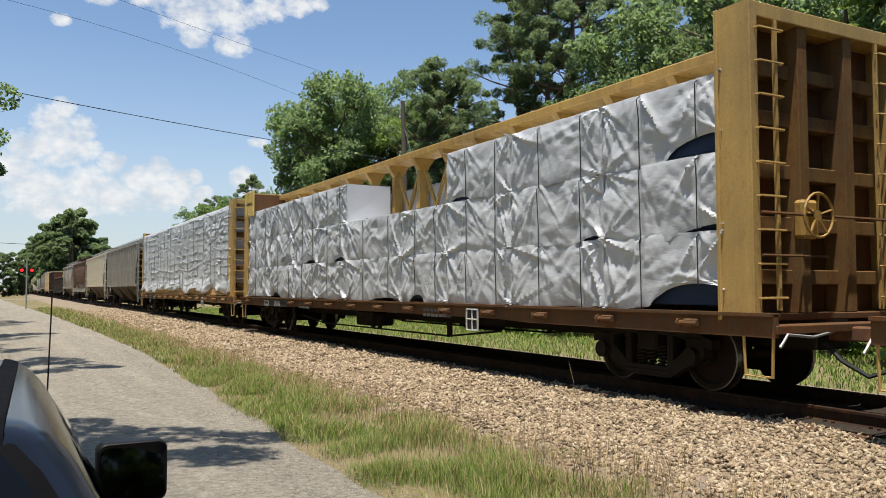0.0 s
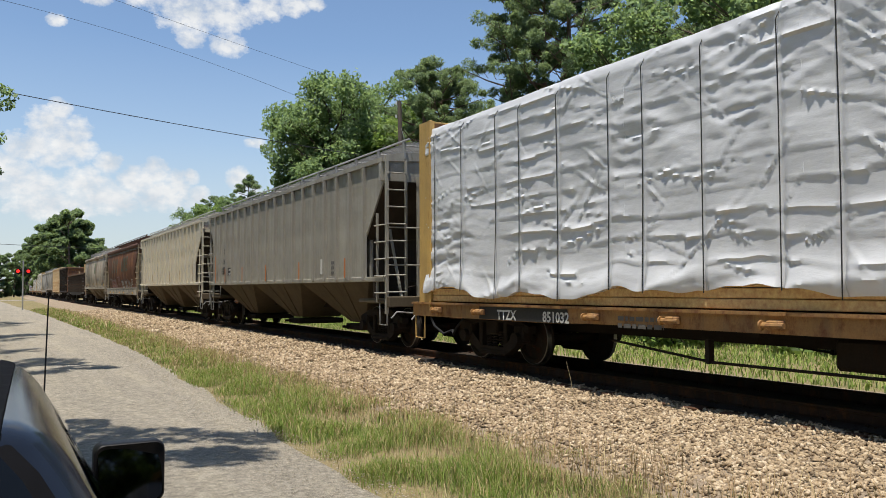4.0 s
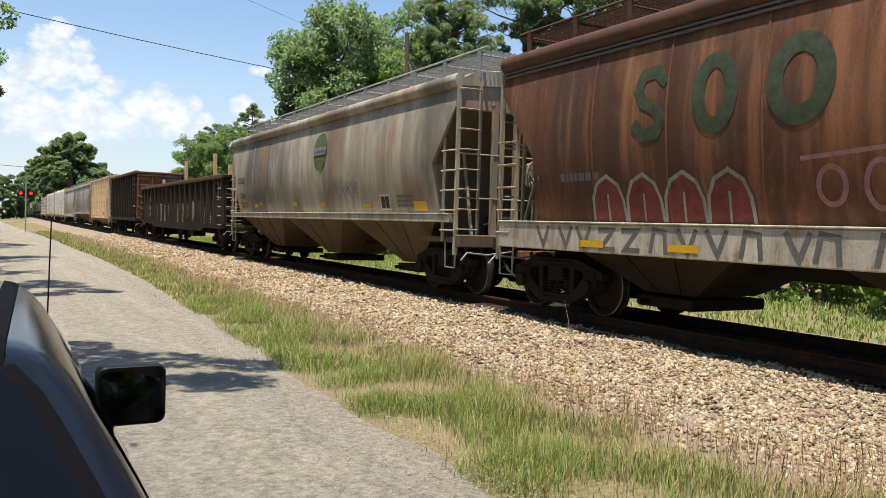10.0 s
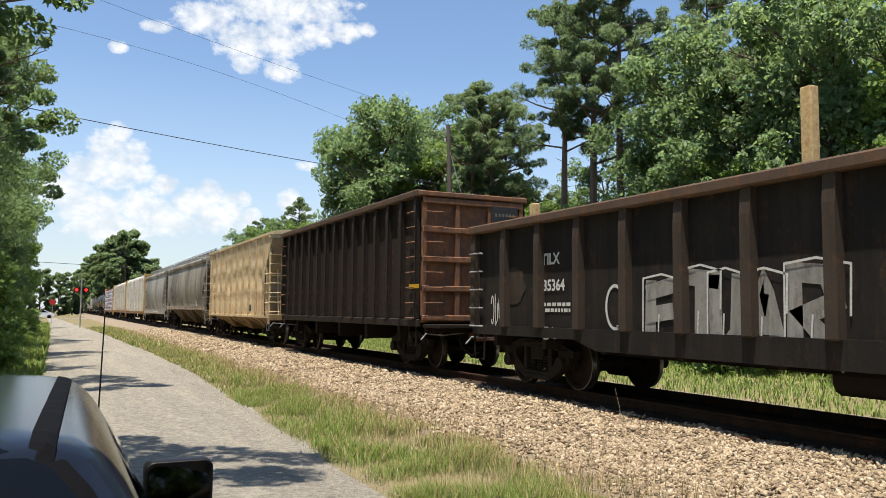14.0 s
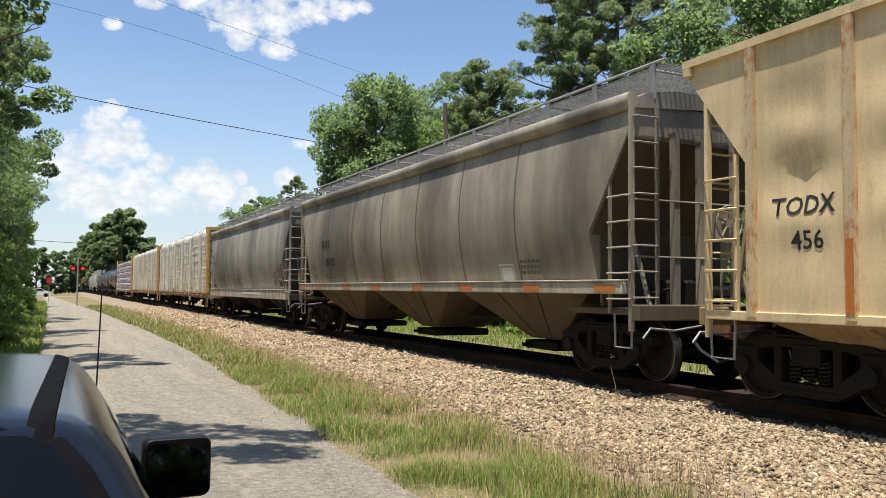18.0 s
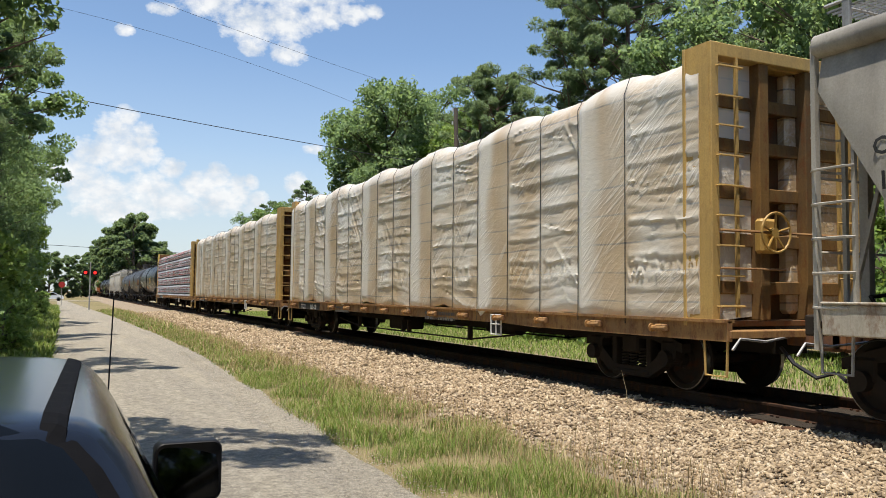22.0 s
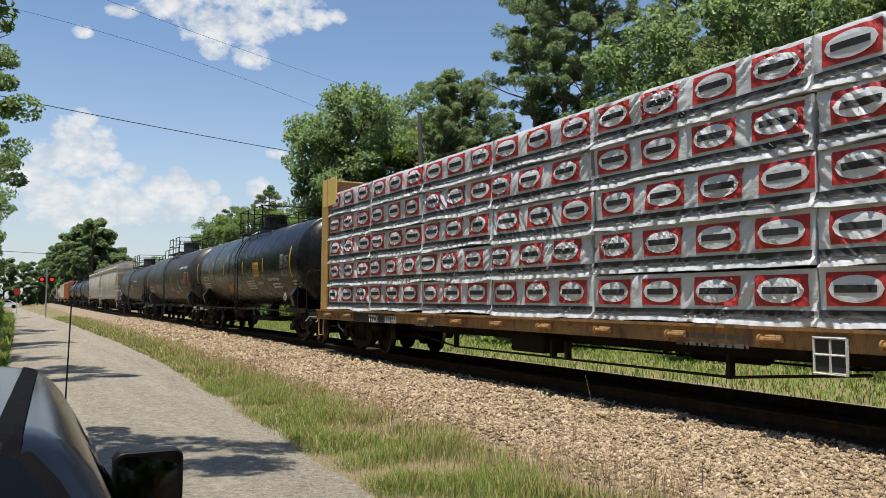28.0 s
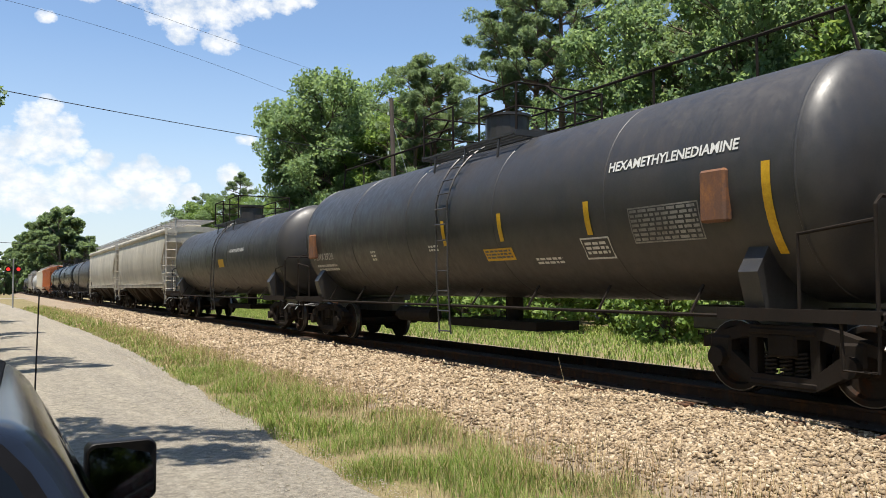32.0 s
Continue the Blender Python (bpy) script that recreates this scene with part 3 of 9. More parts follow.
# ---- running gear, shared by all cars
def build_truck_meshes():
    out = {}
    g = Geo()                                        # cast side frame, outline in y and z
    g.prism([(-1.18, 0.56), (-1.18, 0.69), (-0.56, 0.87), (0.56, 0.87), (1.18, 0.69), (1.18, 0.56), (0.52, 0.72), (-0.52, 0.72)], "x", -0.08, 0.08)
    g.prism([(-1.0, 0.44), (-0.78, 0.58), (-0.38, 0.29), (0.38, 0.29), (0.78, 0.58), (1.0, 0.44), (0.42, 0.14), (-0.42, 0.14)], "x", -0.085, 0.085)
    for sy in (-1, 1):
        g.box(-0.075, 0.075, sy * 0.42 - 0.06, sy * 0.42 + 0.06, 0.2, 0.8, 0.015)
    for sy in (-1, 1):
        g.box(-0.11, 0.11, sy * 0.89 - 0.16, sy * 0.89 + 0.16, 0.44, 0.72, 0.03)
        g.disc((-0.14, sy * 0.89, 0.46), "x", 0.12, 0.12, 14)
        g.disc((0.14, sy * 0.89, 0.46), "x", 0.12, 0.12, 14)
    g.box(-0.1, 0.1, -0.46, 0.46, 0.16, 0.24, 0.02)
    g.box(-0.1, 0.1, -0.46, 0.46, 0.76, 0.84, 0.02)
    out["side_frame"] = g.mesh("side_frame")
    g = Geo()
    pts = [(0.04 * math.cos(k * 0.9), 0.075 * math.sin(k * 0.9), 0.29 + 0.27 * k / 40) for k in range(41)]
    g.tube(pts, 0.018, 5)
    out["spring"] = g.mesh("spring")
    g = Geo()
    g.box(-1.1, 1.1, -0.2, 0.2, 0.5, 0.78, 0.03)
    g.box(-0.9, 0.9, -0.62, -0.5, 0.3, 0.42, 0.02).box(-0.9, 0.9, 0.5, 0.62, 0.3, 0.42, 0.02)
    g.disc((0, 0, 0.82), "z", 0.3, 0.1, 18)
    out["bolster"] = g.mesh("bolster")
    g = Geo()
    for sx in (-1, 1):
        rings = []
        for x, r in ((0.69, 0.10), (0.685, 0.30), (0.66, 0.33), (0.655, 0.485), (0.685, 0.485), (0.70, 0.46), (0.785, 0.455), (0.79, 0.44), (0.785, 0.375), (0.735, 0.35), (0.73, 0.17), (0.77, 0.14), (0.78, 0.09)):
            rings.append([(sx * x, r * math.cos(2 * math.pi * k / 28), 0.457 + r * math.sin(2 * math.pi * k / 28)) for k in range(28)])
        g.slot = 0
        n0 = len(g.f)
        g.loft(rings)
        for i in range(n0 + 28 * 5, n0 + 28 * 7):
            g.m[i] = 1
    g.tube([(-1.05, 0, 0.457), (1.05, 0, 0.457)], 0.075, 10)
    for i in range(len(g.v)):
        x, y, z = g.v[i]
        g.v[i] = (x, y, z - 0.457)
    out["wheelset"] = g.mesh("wheelset", True)
    for k, m in out.items():
        m.materials.append(WHEEL_STEEL if k == "wheelset" else DARK_STEEL)
    out["wheelset"].materials.append(TREAD)
    return out


TRUCK = build_truck_meshes()


def running_gear(car, L, inset):
    for sy in (-1, 1):
        tr = new("wheel_truck", TRUCK["bolster"])
        tr.parent, tr.location = car, (0, sy * (L / 2 - inset), 0)
        for sx in (-1, 1):
            f = new("side_frame", TRUCK["side_frame"])
            f.parent, f.location = tr, (sx * 1.0, 0, 0)
            for y in (-0.21, 0.0, 0.21):
                s = new("spring", TRUCK["spring"])
                s.parent, s.location = tr, (sx * 1.0, y, 0)
        for k in (-1, 1):
            w = new("wheelset", TRUCK["wheelset"])
            w.parent, w.location = tr, (0, k * 0.89, 0.457)
            WHEELSETS.append((w, k))
        g = Geo()
        e, s = L / 2, sy
        g.box(-0.09, 0.09, min(s * (e - 1.2), s * (e - 0.22)), max(s * (e - 1.2), s * (e - 0.22)), 0.72, 0.9, 0.02)
        g.box(-0.16, 0.12, min(s * (e - 0.3), s * (e - 0.02)), max(s * (e - 0.3), s * (e - 0.02)), 0.68, 0.94, 0.04)
        g.box(-0.2, -0.1, min(s * (e - 0.12), s * (e + 0.08)), max(s * (e - 0.12), s * (e + 0.08)), 0.7, 0.92, 0.03)
        part("coupler", g, RUST_STEEL, car, "rusty cast steel coupler")
        g = Geo()
        g.tube([(-0.35, s * (e - 0.75), 0.7), (-0.38, s * (e - 0.5), 0.5), (-0.3, s * (e - 0.22), 0.34), (-0.2, s * (e - 0.02), 0.42)], 0.028, 6)
        part("air_hose", g, WRAP_BLACK, car)
        g = Geo()
        g.tube([(-0.25, s * (e - 0.62), 0.86), (-0.9, s * (e - 0.5), 0.8), (-1.35, s * (e - 0.5), 0.84), (-1.48, s * (e - 0.5), 0.7)], 0.018, 5)
        part("uncoupling_lever", g, GALV, car)


def stirrup(car, y, z0, mat, x=-1.42, w=0.42, drop=0.5):
    g = Geo()
    g.tube([(x, y - w / 2, z0), (x, y - w / 2 + 0.02, z0 - drop), (x, y + w / 2 - 0.02, z0 - drop), (x, y + w / 2, z0)], 0.02, 5)
    part("sill_step", g, mat, car)


def brake_wheel(car, x, y, z, mat):
    g = Geo()
    n = 20
    rim = [(x + 0.27 * math.cos(2 * math.pi * k / n), y - 0.1, z + 0.27 * math.sin(2 * math.pi * k / n)) for k in range(n + 1)]
    g.tube(rim, 0.018, 6)
    for k in range(5):
        a = 2 * math.pi * k / 5 + 0.3
        g.tube([(x, y - 0.07, z), (x + 0.27 * math.cos(a), y - 0.1, z + 0.27 * math.sin(a))], 0.016, 5)
    g.disc((x, y - 0.04, z), "y", 0.07, 0.1, 12)
    g.box(x - 0.16, x + 0.16, y, y + 0.16, z - 0.28, z + 0.2, 0.04)
    g.tube([(x, y + 0.08, z - 0.28), (x, y + 0.08, 1.0)], 0.02, 5)
    part("brake_wheel", g, mat, car, "steel hand brake wheel on its gear box")


# ---- covered hopper car
def profile_round(z):
    t = [(1.0, 1.2), (1.2, 1.275), (1.5, 1.37), (1.8, 1.445), (2.1, 1.503), (2.4, 1.545), (2.75, 1.57), (3.0, 1.57), (3.3, 1.55), (3.6, 1.515), (3.9, 1.462), (4.12, 1.415), (4.5, 1.33)]
    for (a, wa), (b, wb) in zip(t, t[1:]):
        if z <= b:
            return wa + (wb - wa) * max(0.0, (z - a) / (b - a))
    return t[-1][1]


def profile_flat(z):
    return 1.50


SILL_X = 1.56           # outer face of the pale side sills


def hopper_car(s0, s1, mat, label, style="round", sill=None, bays=3, roof_z=4.12, top_z=4.4, ribs=9, grid=True, end_mat=None, low_mat=None, walkway=None, corner_mat=None, seam_mat=None, dimple=0.0, sill_z=1.5, sill_h=0.18, cut=(1.8, 2.5), tip=(0.85, 0.5), rib_mat=None, roof_mat=None, group="freight cars of the train"):
    L, s = s1 - s0, (s0 + s1) / 2
    car = thing("covered_hopper_car", label, "freight car", group=group)
    wd = profile_round if style == "round" else profile_flat
    ye, yb = L / 2 - tip[0], L / 2 - cut[0]
    zs, zk, zt = sill_z, cut[1], roof_z - tip[1]
    zp = 1.14                                        # height of the end platforms
    n = 18
    g = Geo()
    rings = []
    for y, zb in ((-ye, zt), (-yb, zk), (-yb - 0.001, zs), (yb + 0.001, zs), (yb, zk), (ye, zt)):
        zz = [zb + (roof_z - zb) * i / n for i in range(n + 1)]
        k = 0.12 if dimple else 0.0
        rings.append([(-wd(z) + k, y, z) for z in zz] + [(wd(z), y, z) for z in reversed(zz)])
    g.loft(rings)
    part("body", g, mat, car, smooth=True)
    if dimple:
        cols_, rows_n = (ribs - 1) * 6, 30
        bayw = 2 * yb / (ribs - 1)

        def skin(y, z):
            i = max(0.0, (y + yb) / bayw)
            u, f = i % 1.0, (z - zs) / (roof_z - zs)
            q = min(1.0, max(0.0, f * 3.2 - 0.25), max(0.0, (1 - f) * 3.2 - 0.25))
            q = math.sin(math.pi * u) ** 2 * q * q * (3 - 2 * q)
            ph = noise.noise((int(i + 1e-6) * 1.7, L, 0)) * 1.2
            return 1.504 - dimple * q * (0.6 - 0.5 * math.cos(2 * math.pi * 3.2 * f + ph) - 0.25 * noise.noise((y * 2, f * 12, L)))
        SKINS[car.name] = skin
        rows = []
        for i in range(cols_ + 1):
            y = -yb + 2 * yb * i / cols_
            rows.append([(-skin(y, zs + (roof_z - zs) * k / rows_n), y, zs + (roof_z - zs) * k / rows_n) for k in range(rows_n + 1)])
        n1 = rows_n + 1
        g = Geo()
        g.add([p for r in rows for p in r], [(j * n1 + k, j * n1 + k + 1, (j + 1) * n1 + k + 1, (j + 1) * n1 + k) for j in range(cols_) for k in range(rows_n)])
        part("side_sheet", g, mat, car, smooth=True)
        for sy in (-1, 1):
            g = Geo().prism([(sy * yb, zk), (sy * yb, roof_z), (sy * ye, roof_z), (sy * ye, zt)], "x", -1.503, -1.36)
            part("end_sheet", g, mat, car)
    we = wd(roof_z)
    g = Geo()                                        # roof with its eave lip
    prof = [(-we - 0.06, roof_z - 0.08), (-we - 0.06, roof_z + 0.02), (-we * 0.8, top_z - (top_z - roof_z) * 0.3), (-we * 0.4, top_z), (we * 0.4, top_z), (we * 0.8, top_z - (top_z - roof_z) * 0.3), (we + 0.06, roof_z + 0.02), (we + 0.06, roof_z - 0.08), (0, roof_z + 0.02)]
    g.prism(prof, "y", -ye - 0.04, ye + 0.04)
    part("roof", g, roof_mat or mat, car)
    if style == "round":
        for sx in (-1, 1):
            c = (sx * (we + 0.03), roof_z + 0.03)
            g = Geo()
            g.loft([[(c[0] + 0.11 * math.cos(2 * math.pi * k / 12), y, c[1] + 0.14 * math.sin(2 * math.pi * k / 12)) for k in range(12)] for y in (-ye - 0.06, ye + 0.06)])
            part("eave", g, roof_mat or mat, car, smooth=True)
        for dz in (0.13, 0.2) if walkway else ():
            g = Geo().tube([(-wd(roof_z - dz) - 0.03, -ye, roof_z - dz), (-wd(roof_z - dz) - 0.03, ye, roof_z - dz)], 0.022, 6)
            part("gutter_strip", g, GREY_INK, car)
    if style == "flat":
        shared = None
        for i in range(ribs):
            y = -yb + 2 * yb * i / (ribs - 1)
            if shared is None:
                g = Geo()
                g.prism([(-0.055, zs), (0.055, zs), (0.055, roof_z - 0.1), (-0.055, roof_z - 0.1)], "x", -1.585, -1.49)
                shared = part("side_post", g, rib_mat or mat, car)
                shared.location.y = y
            else:
                same("side_post", shared, car, pose(0, y, 0))
            same("side_post", shared, car, pose(3.075, y, 0))
        for y in (-ye + 0.06, ye - 0.06):
            g = Geo()
            g.box(-1.585, -1.49, y - 0.05, y + 0.05, zt, roof_z - 0.1)
            part("side_post", g, mat, car)
    elif ribs:
        g = Geo()                                    # weld seams between the side sheets
        zz = [zs + (roof_z - zs) * k / 12 for k in range(13)]
        rows = [[(-wd(z) - 0.007, -0.022, z), (-wd(z) - 0.014, 0.0, z), (-wd(z) - 0.007, 0.022, z)] for z in zz]
        n = 3
        g.add([p for r in rows for p in r], [(j * n + k, j * n + k + 1, (j + 1) * n + k + 1, (j + 1) * n + k) for j in range(12) for k in range(2)])
        seam = None
        for i in range(1, ribs):
            y = -yb + 2 * yb * i / ribs
            if seam is None:
                seam = part("weld_seam", g, seam_mat or mat, car)
                seam.location.y = y
            else:
                same("weld_seam", seam, car, pose(0, y, 0))
    # side sills
    for sx in (-1, 1):
        g = Geo()
        if sill:
            g.box(*sorted((sx * (SILL_X - 0.2), sx * SILL_X)), -L / 2 + 0.9, L / 2 - 0.9, zs - sill_h, zs, 0.015)
            g.box(*sorted((sx * (SILL_X - 0.2), sx * (SILL_X + 0.02))), -L / 2 + 0.9, L / 2 - 0.9, zs, zs + 0.03, 0.01)
        else:
            g.box(*sorted((sx * 1.42, sx * 1.54)), -L / 2 + 0.8, L / 2 - 0.8, zs - 0.05, zs + 0.06, 0.01)
        part("side_sill", g, sill or mat, car, "weathered pale side sill" if sill else "")
    # hopper bays
    bay = None
    p = 2 * yb / bays
    for i in range(bays):
        y = -yb + p * (i + 0.5)
        if bay is None:
            g = Geo()
            q = p / 2 - 0.02
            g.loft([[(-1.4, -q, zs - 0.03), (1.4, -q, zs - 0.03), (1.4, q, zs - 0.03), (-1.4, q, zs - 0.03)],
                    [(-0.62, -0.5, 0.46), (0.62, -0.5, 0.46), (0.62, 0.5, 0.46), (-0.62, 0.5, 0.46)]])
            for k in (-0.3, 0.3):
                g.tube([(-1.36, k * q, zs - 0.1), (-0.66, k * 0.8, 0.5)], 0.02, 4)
            # low_mat, where given, paints the shade under the car into the bays
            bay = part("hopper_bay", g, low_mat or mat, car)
            bay.location.y = y
            g = Geo()
            g.box(-0.75, 0.75, -0.55, 0.55, 0.26, 0.42, 0.02)
            g.tube([(-0.95, 0.3, 0.34), (0.95, 0.3, 0.34)], 0.04, 6)
            gate = part("outlet_gate", g, DARK_STEEL, bay)
        else:
            b2 = same("hopper_bay", bay, car, pose(0, y, 0))
            same("outlet_gate", gate, b2)
    g = Geo()
    g.box(-0.16, 0.16, -L / 2 + 0.7, L / 2 - 0.7, 0.78, 1.02)
    part("centre_sill", g, DARK_STEEL, car)
    # ends
    cm = corner_mat or mat
    we_ = min(wd(zk), wd(zt)) - 0.03
    for sy in (-1, 1):
        e = L / 2
        g = Geo()
        g.box(-1.46, 1.46, *sorted((sy * (e - 2.4), sy * (e - 0.62))), zp - 0.12, zp - 0.02, 0.02)
        g.box(-1.48, 1.48, *sorted((sy * (e - 0.78), sy * (e - 0.6))), zp - 0.2, zp + 0.04, 0.02)
        part("end_platform", g, low_mat or DARK_STEEL, car)
        for x in (-0.62, -0.1, 0.62):
            g = Geo().box(x - 0.05, x + 0.05, *sorted((sy * (e - 0.84), sy * (e - 0.72))), zp, zt + 0.1)
            part("end_post", g, cm, car)
        g = Geo()
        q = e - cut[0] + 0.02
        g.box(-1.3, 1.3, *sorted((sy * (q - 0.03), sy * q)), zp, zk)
        # a dark end_mat paints in the shade below the slope sheet
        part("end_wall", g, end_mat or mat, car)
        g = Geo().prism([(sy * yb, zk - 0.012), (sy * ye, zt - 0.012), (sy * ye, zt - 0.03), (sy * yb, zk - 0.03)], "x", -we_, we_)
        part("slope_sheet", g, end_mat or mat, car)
        for x in (-1.05, 1.05):
            g = Geo().tube([(x, sy * (e - 0.85), zp), (x, sy * (yb + 0.4), zk + 0.2)], 0.035, 4)
            part("end_brace", g, cm, car)
        g = Geo()
        g.box(-0.5, 0.1, *sorted((sy * (yb + 0.35), sy * (yb + 0.7))), zp, zp + 0.42, 0.05)
        g.tube([(0.4, sy * (yb + 0.5), zp + 0.2), (1.1, sy * (yb + 0.5), zp + 0.2)], 0.16, 10)
        g.tube([(-0.2, sy * (yb + 0.6), zp + 0.3), (-0.7, sy * (yb + 0.8), zp + 0.25), (-1.1, sy * (yb + 0.4), zp + 0.1)], 0.025, 5)
        part("brake_gear", g, DARK_STEEL, car, "brake cylinder and pipes on the end platform")
        for k in range(2):
            g = Geo().tube([(-1.44, sy * (e - 0.72), zp + 0.75 + k * 0.85), (1.44, sy * (e - 0.72), zp + 0.75 + k * 0.85)], 0.016, 5)
            part("end_grab_bar", g, cm, car)
        for sx in (-1, 1):
            x, y, yi = sx * 1.5, sy * (e - 0.75), sy * (e - 1.3)
            g = Geo()
            g.box(*sorted((x, x - sx * 0.075)), *sorted((y, y - sy * 0.06)), zp - 0.35, roof_z + 0.05)
            lad = part("ladder", g, cm, car, "steel corner ladder")
            g = Geo()
            g.box(*sorted((x, x - sx * 0.05)), *sorted((yi, yi + sy * 0.04)), zp - 0.1, 3.1)
            part("stile", g, cm, lad)
            g = Geo()
            g.box(*sorted((x - sx * 0.5, x - sx * 0.55)), *sorted((y, y - sy * 0.05)), zp - 0.1, roof_z - 0.05)
            part("stile", g, cm, lad)
            if sx < 0:
                g = Geo().tube([(x, y, 0), (x + sx * 0.06, y - sy * 0.08, 0), (x + sx * 0.06, yi + sy * 0.06, 0), (x, yi, 0)], 0.016, 5)
                g2 = Geo().tube([(x - sx * 0.04, y, 0.02), (x - sx * 0.08, y + sy * 0.06, 0.02), (x - sx * 0.46, y + sy * 0.06, 0.02), (x - sx * 0.52, y, 0.02)], 0.016, 5)
                r1 = r2 = None
                for k in range(8):
                    z = zp + 0.12 + k * 0.385
                    if z < 3.1:
                        r1 = same("rung", r1, lad) if r1 else part("rung", g, cm, lad)
                        r1.location.z = z
                    if z < roof_z - 0.1:
                        r2 = same("rung", r2, lad) if r2 else part("rung", g2, cm, lad)
                        r2.location.z = z
            stirrup(car, sy * (e - 1.0), zp - 0.1, GALV, x * 0.96)
    brake_wheel(car, 0.35, -(L / 2 - 0.72), 2.45, cm)
    # roof walk
    if grid:
        wm = walkway or GALV
        zr = top_z + (0.34 if style == "round" else 0.2)
        g = Geo()
        for x in [-0.95 + 0.1 * k for k in range(20)]:
            g.box(x - 0.008, x + 0.008, -ye - 0.3, ye + 0.3, zr - 0.03, zr)
        m = int(2 * ye / 0.12)
        for i in range(m + 1):
            y = -ye + 2 * ye * i / m
            g.box(-0.96, 0.96, y - 0.008, y + 0.008, zr - 0.028, zr - 0.004)
        part("roof_walk", g, wm, car, "open steel grating roof walk")
        rp = None
        for i in range(13):
            y = -ye + 2 * ye * i / 12
            if rp is None:
                g = Geo()
                g.box(-1.01, -0.97, -0.05, 0.05, top_z - 0.16, zr + 0.06)
                g.tube([(-0.99, 0, zr - 0.05), (0.9, 0, zr - 0.05)], 0.02, 5)
                rp = part("rail_post", g, wm, car)
                rp.location.y = y
            else:
                same("rail_post", rp, car, pose(0, y, 0))
        g = Geo()
        g.tube([(-0.99, -ye - 0.3, zr + 0.05), (-0.99, ye + 0.3, zr + 0.05)], 0.025, 5)
        part("roof_rail", g, wm, car)
        hs = None
        for i in range(5):
            y = -ye * 0.82 + ye * 1.64 * i / 4
            if hs is None:
                g = Geo()
                g.box(-0.36, 0.36, -1.1, 1.1, top_z - 0.01, top_z + 0.12, 0.03)
                hs = part("hatch_cover", g, mat, car)
                hs.location.y = y
            else:
                same("hatch_cover", hs, car, pose(0, y, 0))
    running_gear(car, L, 1.95)
    place(car, s)
    return car, wd, L


# ---- lumber
def lattice(U, V, seed):
    """Smooth gradient noise on arrays."""
    r = np.random.default_rng(seed)
    ang = r.uniform(0, 2 * np.pi, (64, 64))
    i, j = np.floor(U).astype(int), np.floor(V).astype(int)
    u, v = U - i, V - j
    su, sv = u * u * (3 - 2 * u), v * v * (3 - 2 * v)

    def dot(di, dj):
        a = ang[(i + di) % 64, (j + dj) % 64]
        return np.cos(a) * (u - di) + np.sin(a) * (v - dj)
    return 1.6 * ((dot(0, 0) * (1 - su) + dot(1, 0) * su) * (1 - sv) + (dot(0, 1) * (1 - su) + dot(1, 1) * su) * sv)


def ridged(U, V, seed):
    return 0.55 - 1.6 * np.abs(lattice(U, V, seed))


def crease(Y, Z, oy, oz, ang, st, wd, ln, one=True):
    """A straight crease from a point: a sharp ridge that fades along its length."""
    c, q = math.cos(ang), math.sin(ang)
    u, v = (Y - oy) * c + (Z - oz) * q, -(Y - oy) * q + (Z - oz) * c
    w = wd * (0.45 + 0.55 * np.clip(u / ln, 0, 1.5))
    ridge = np.exp(-np.abs(v) / w) - 0.6 * np.exp(-np.abs(v - 1.7 * w) / (1.2 * w))
    along = np.where(u > 0, np.exp(-(u / ln) ** 2), np.exp(-(u / 0.08) ** 2) if one else np.exp(-(u / ln) ** 2))
    return st * ridge * along


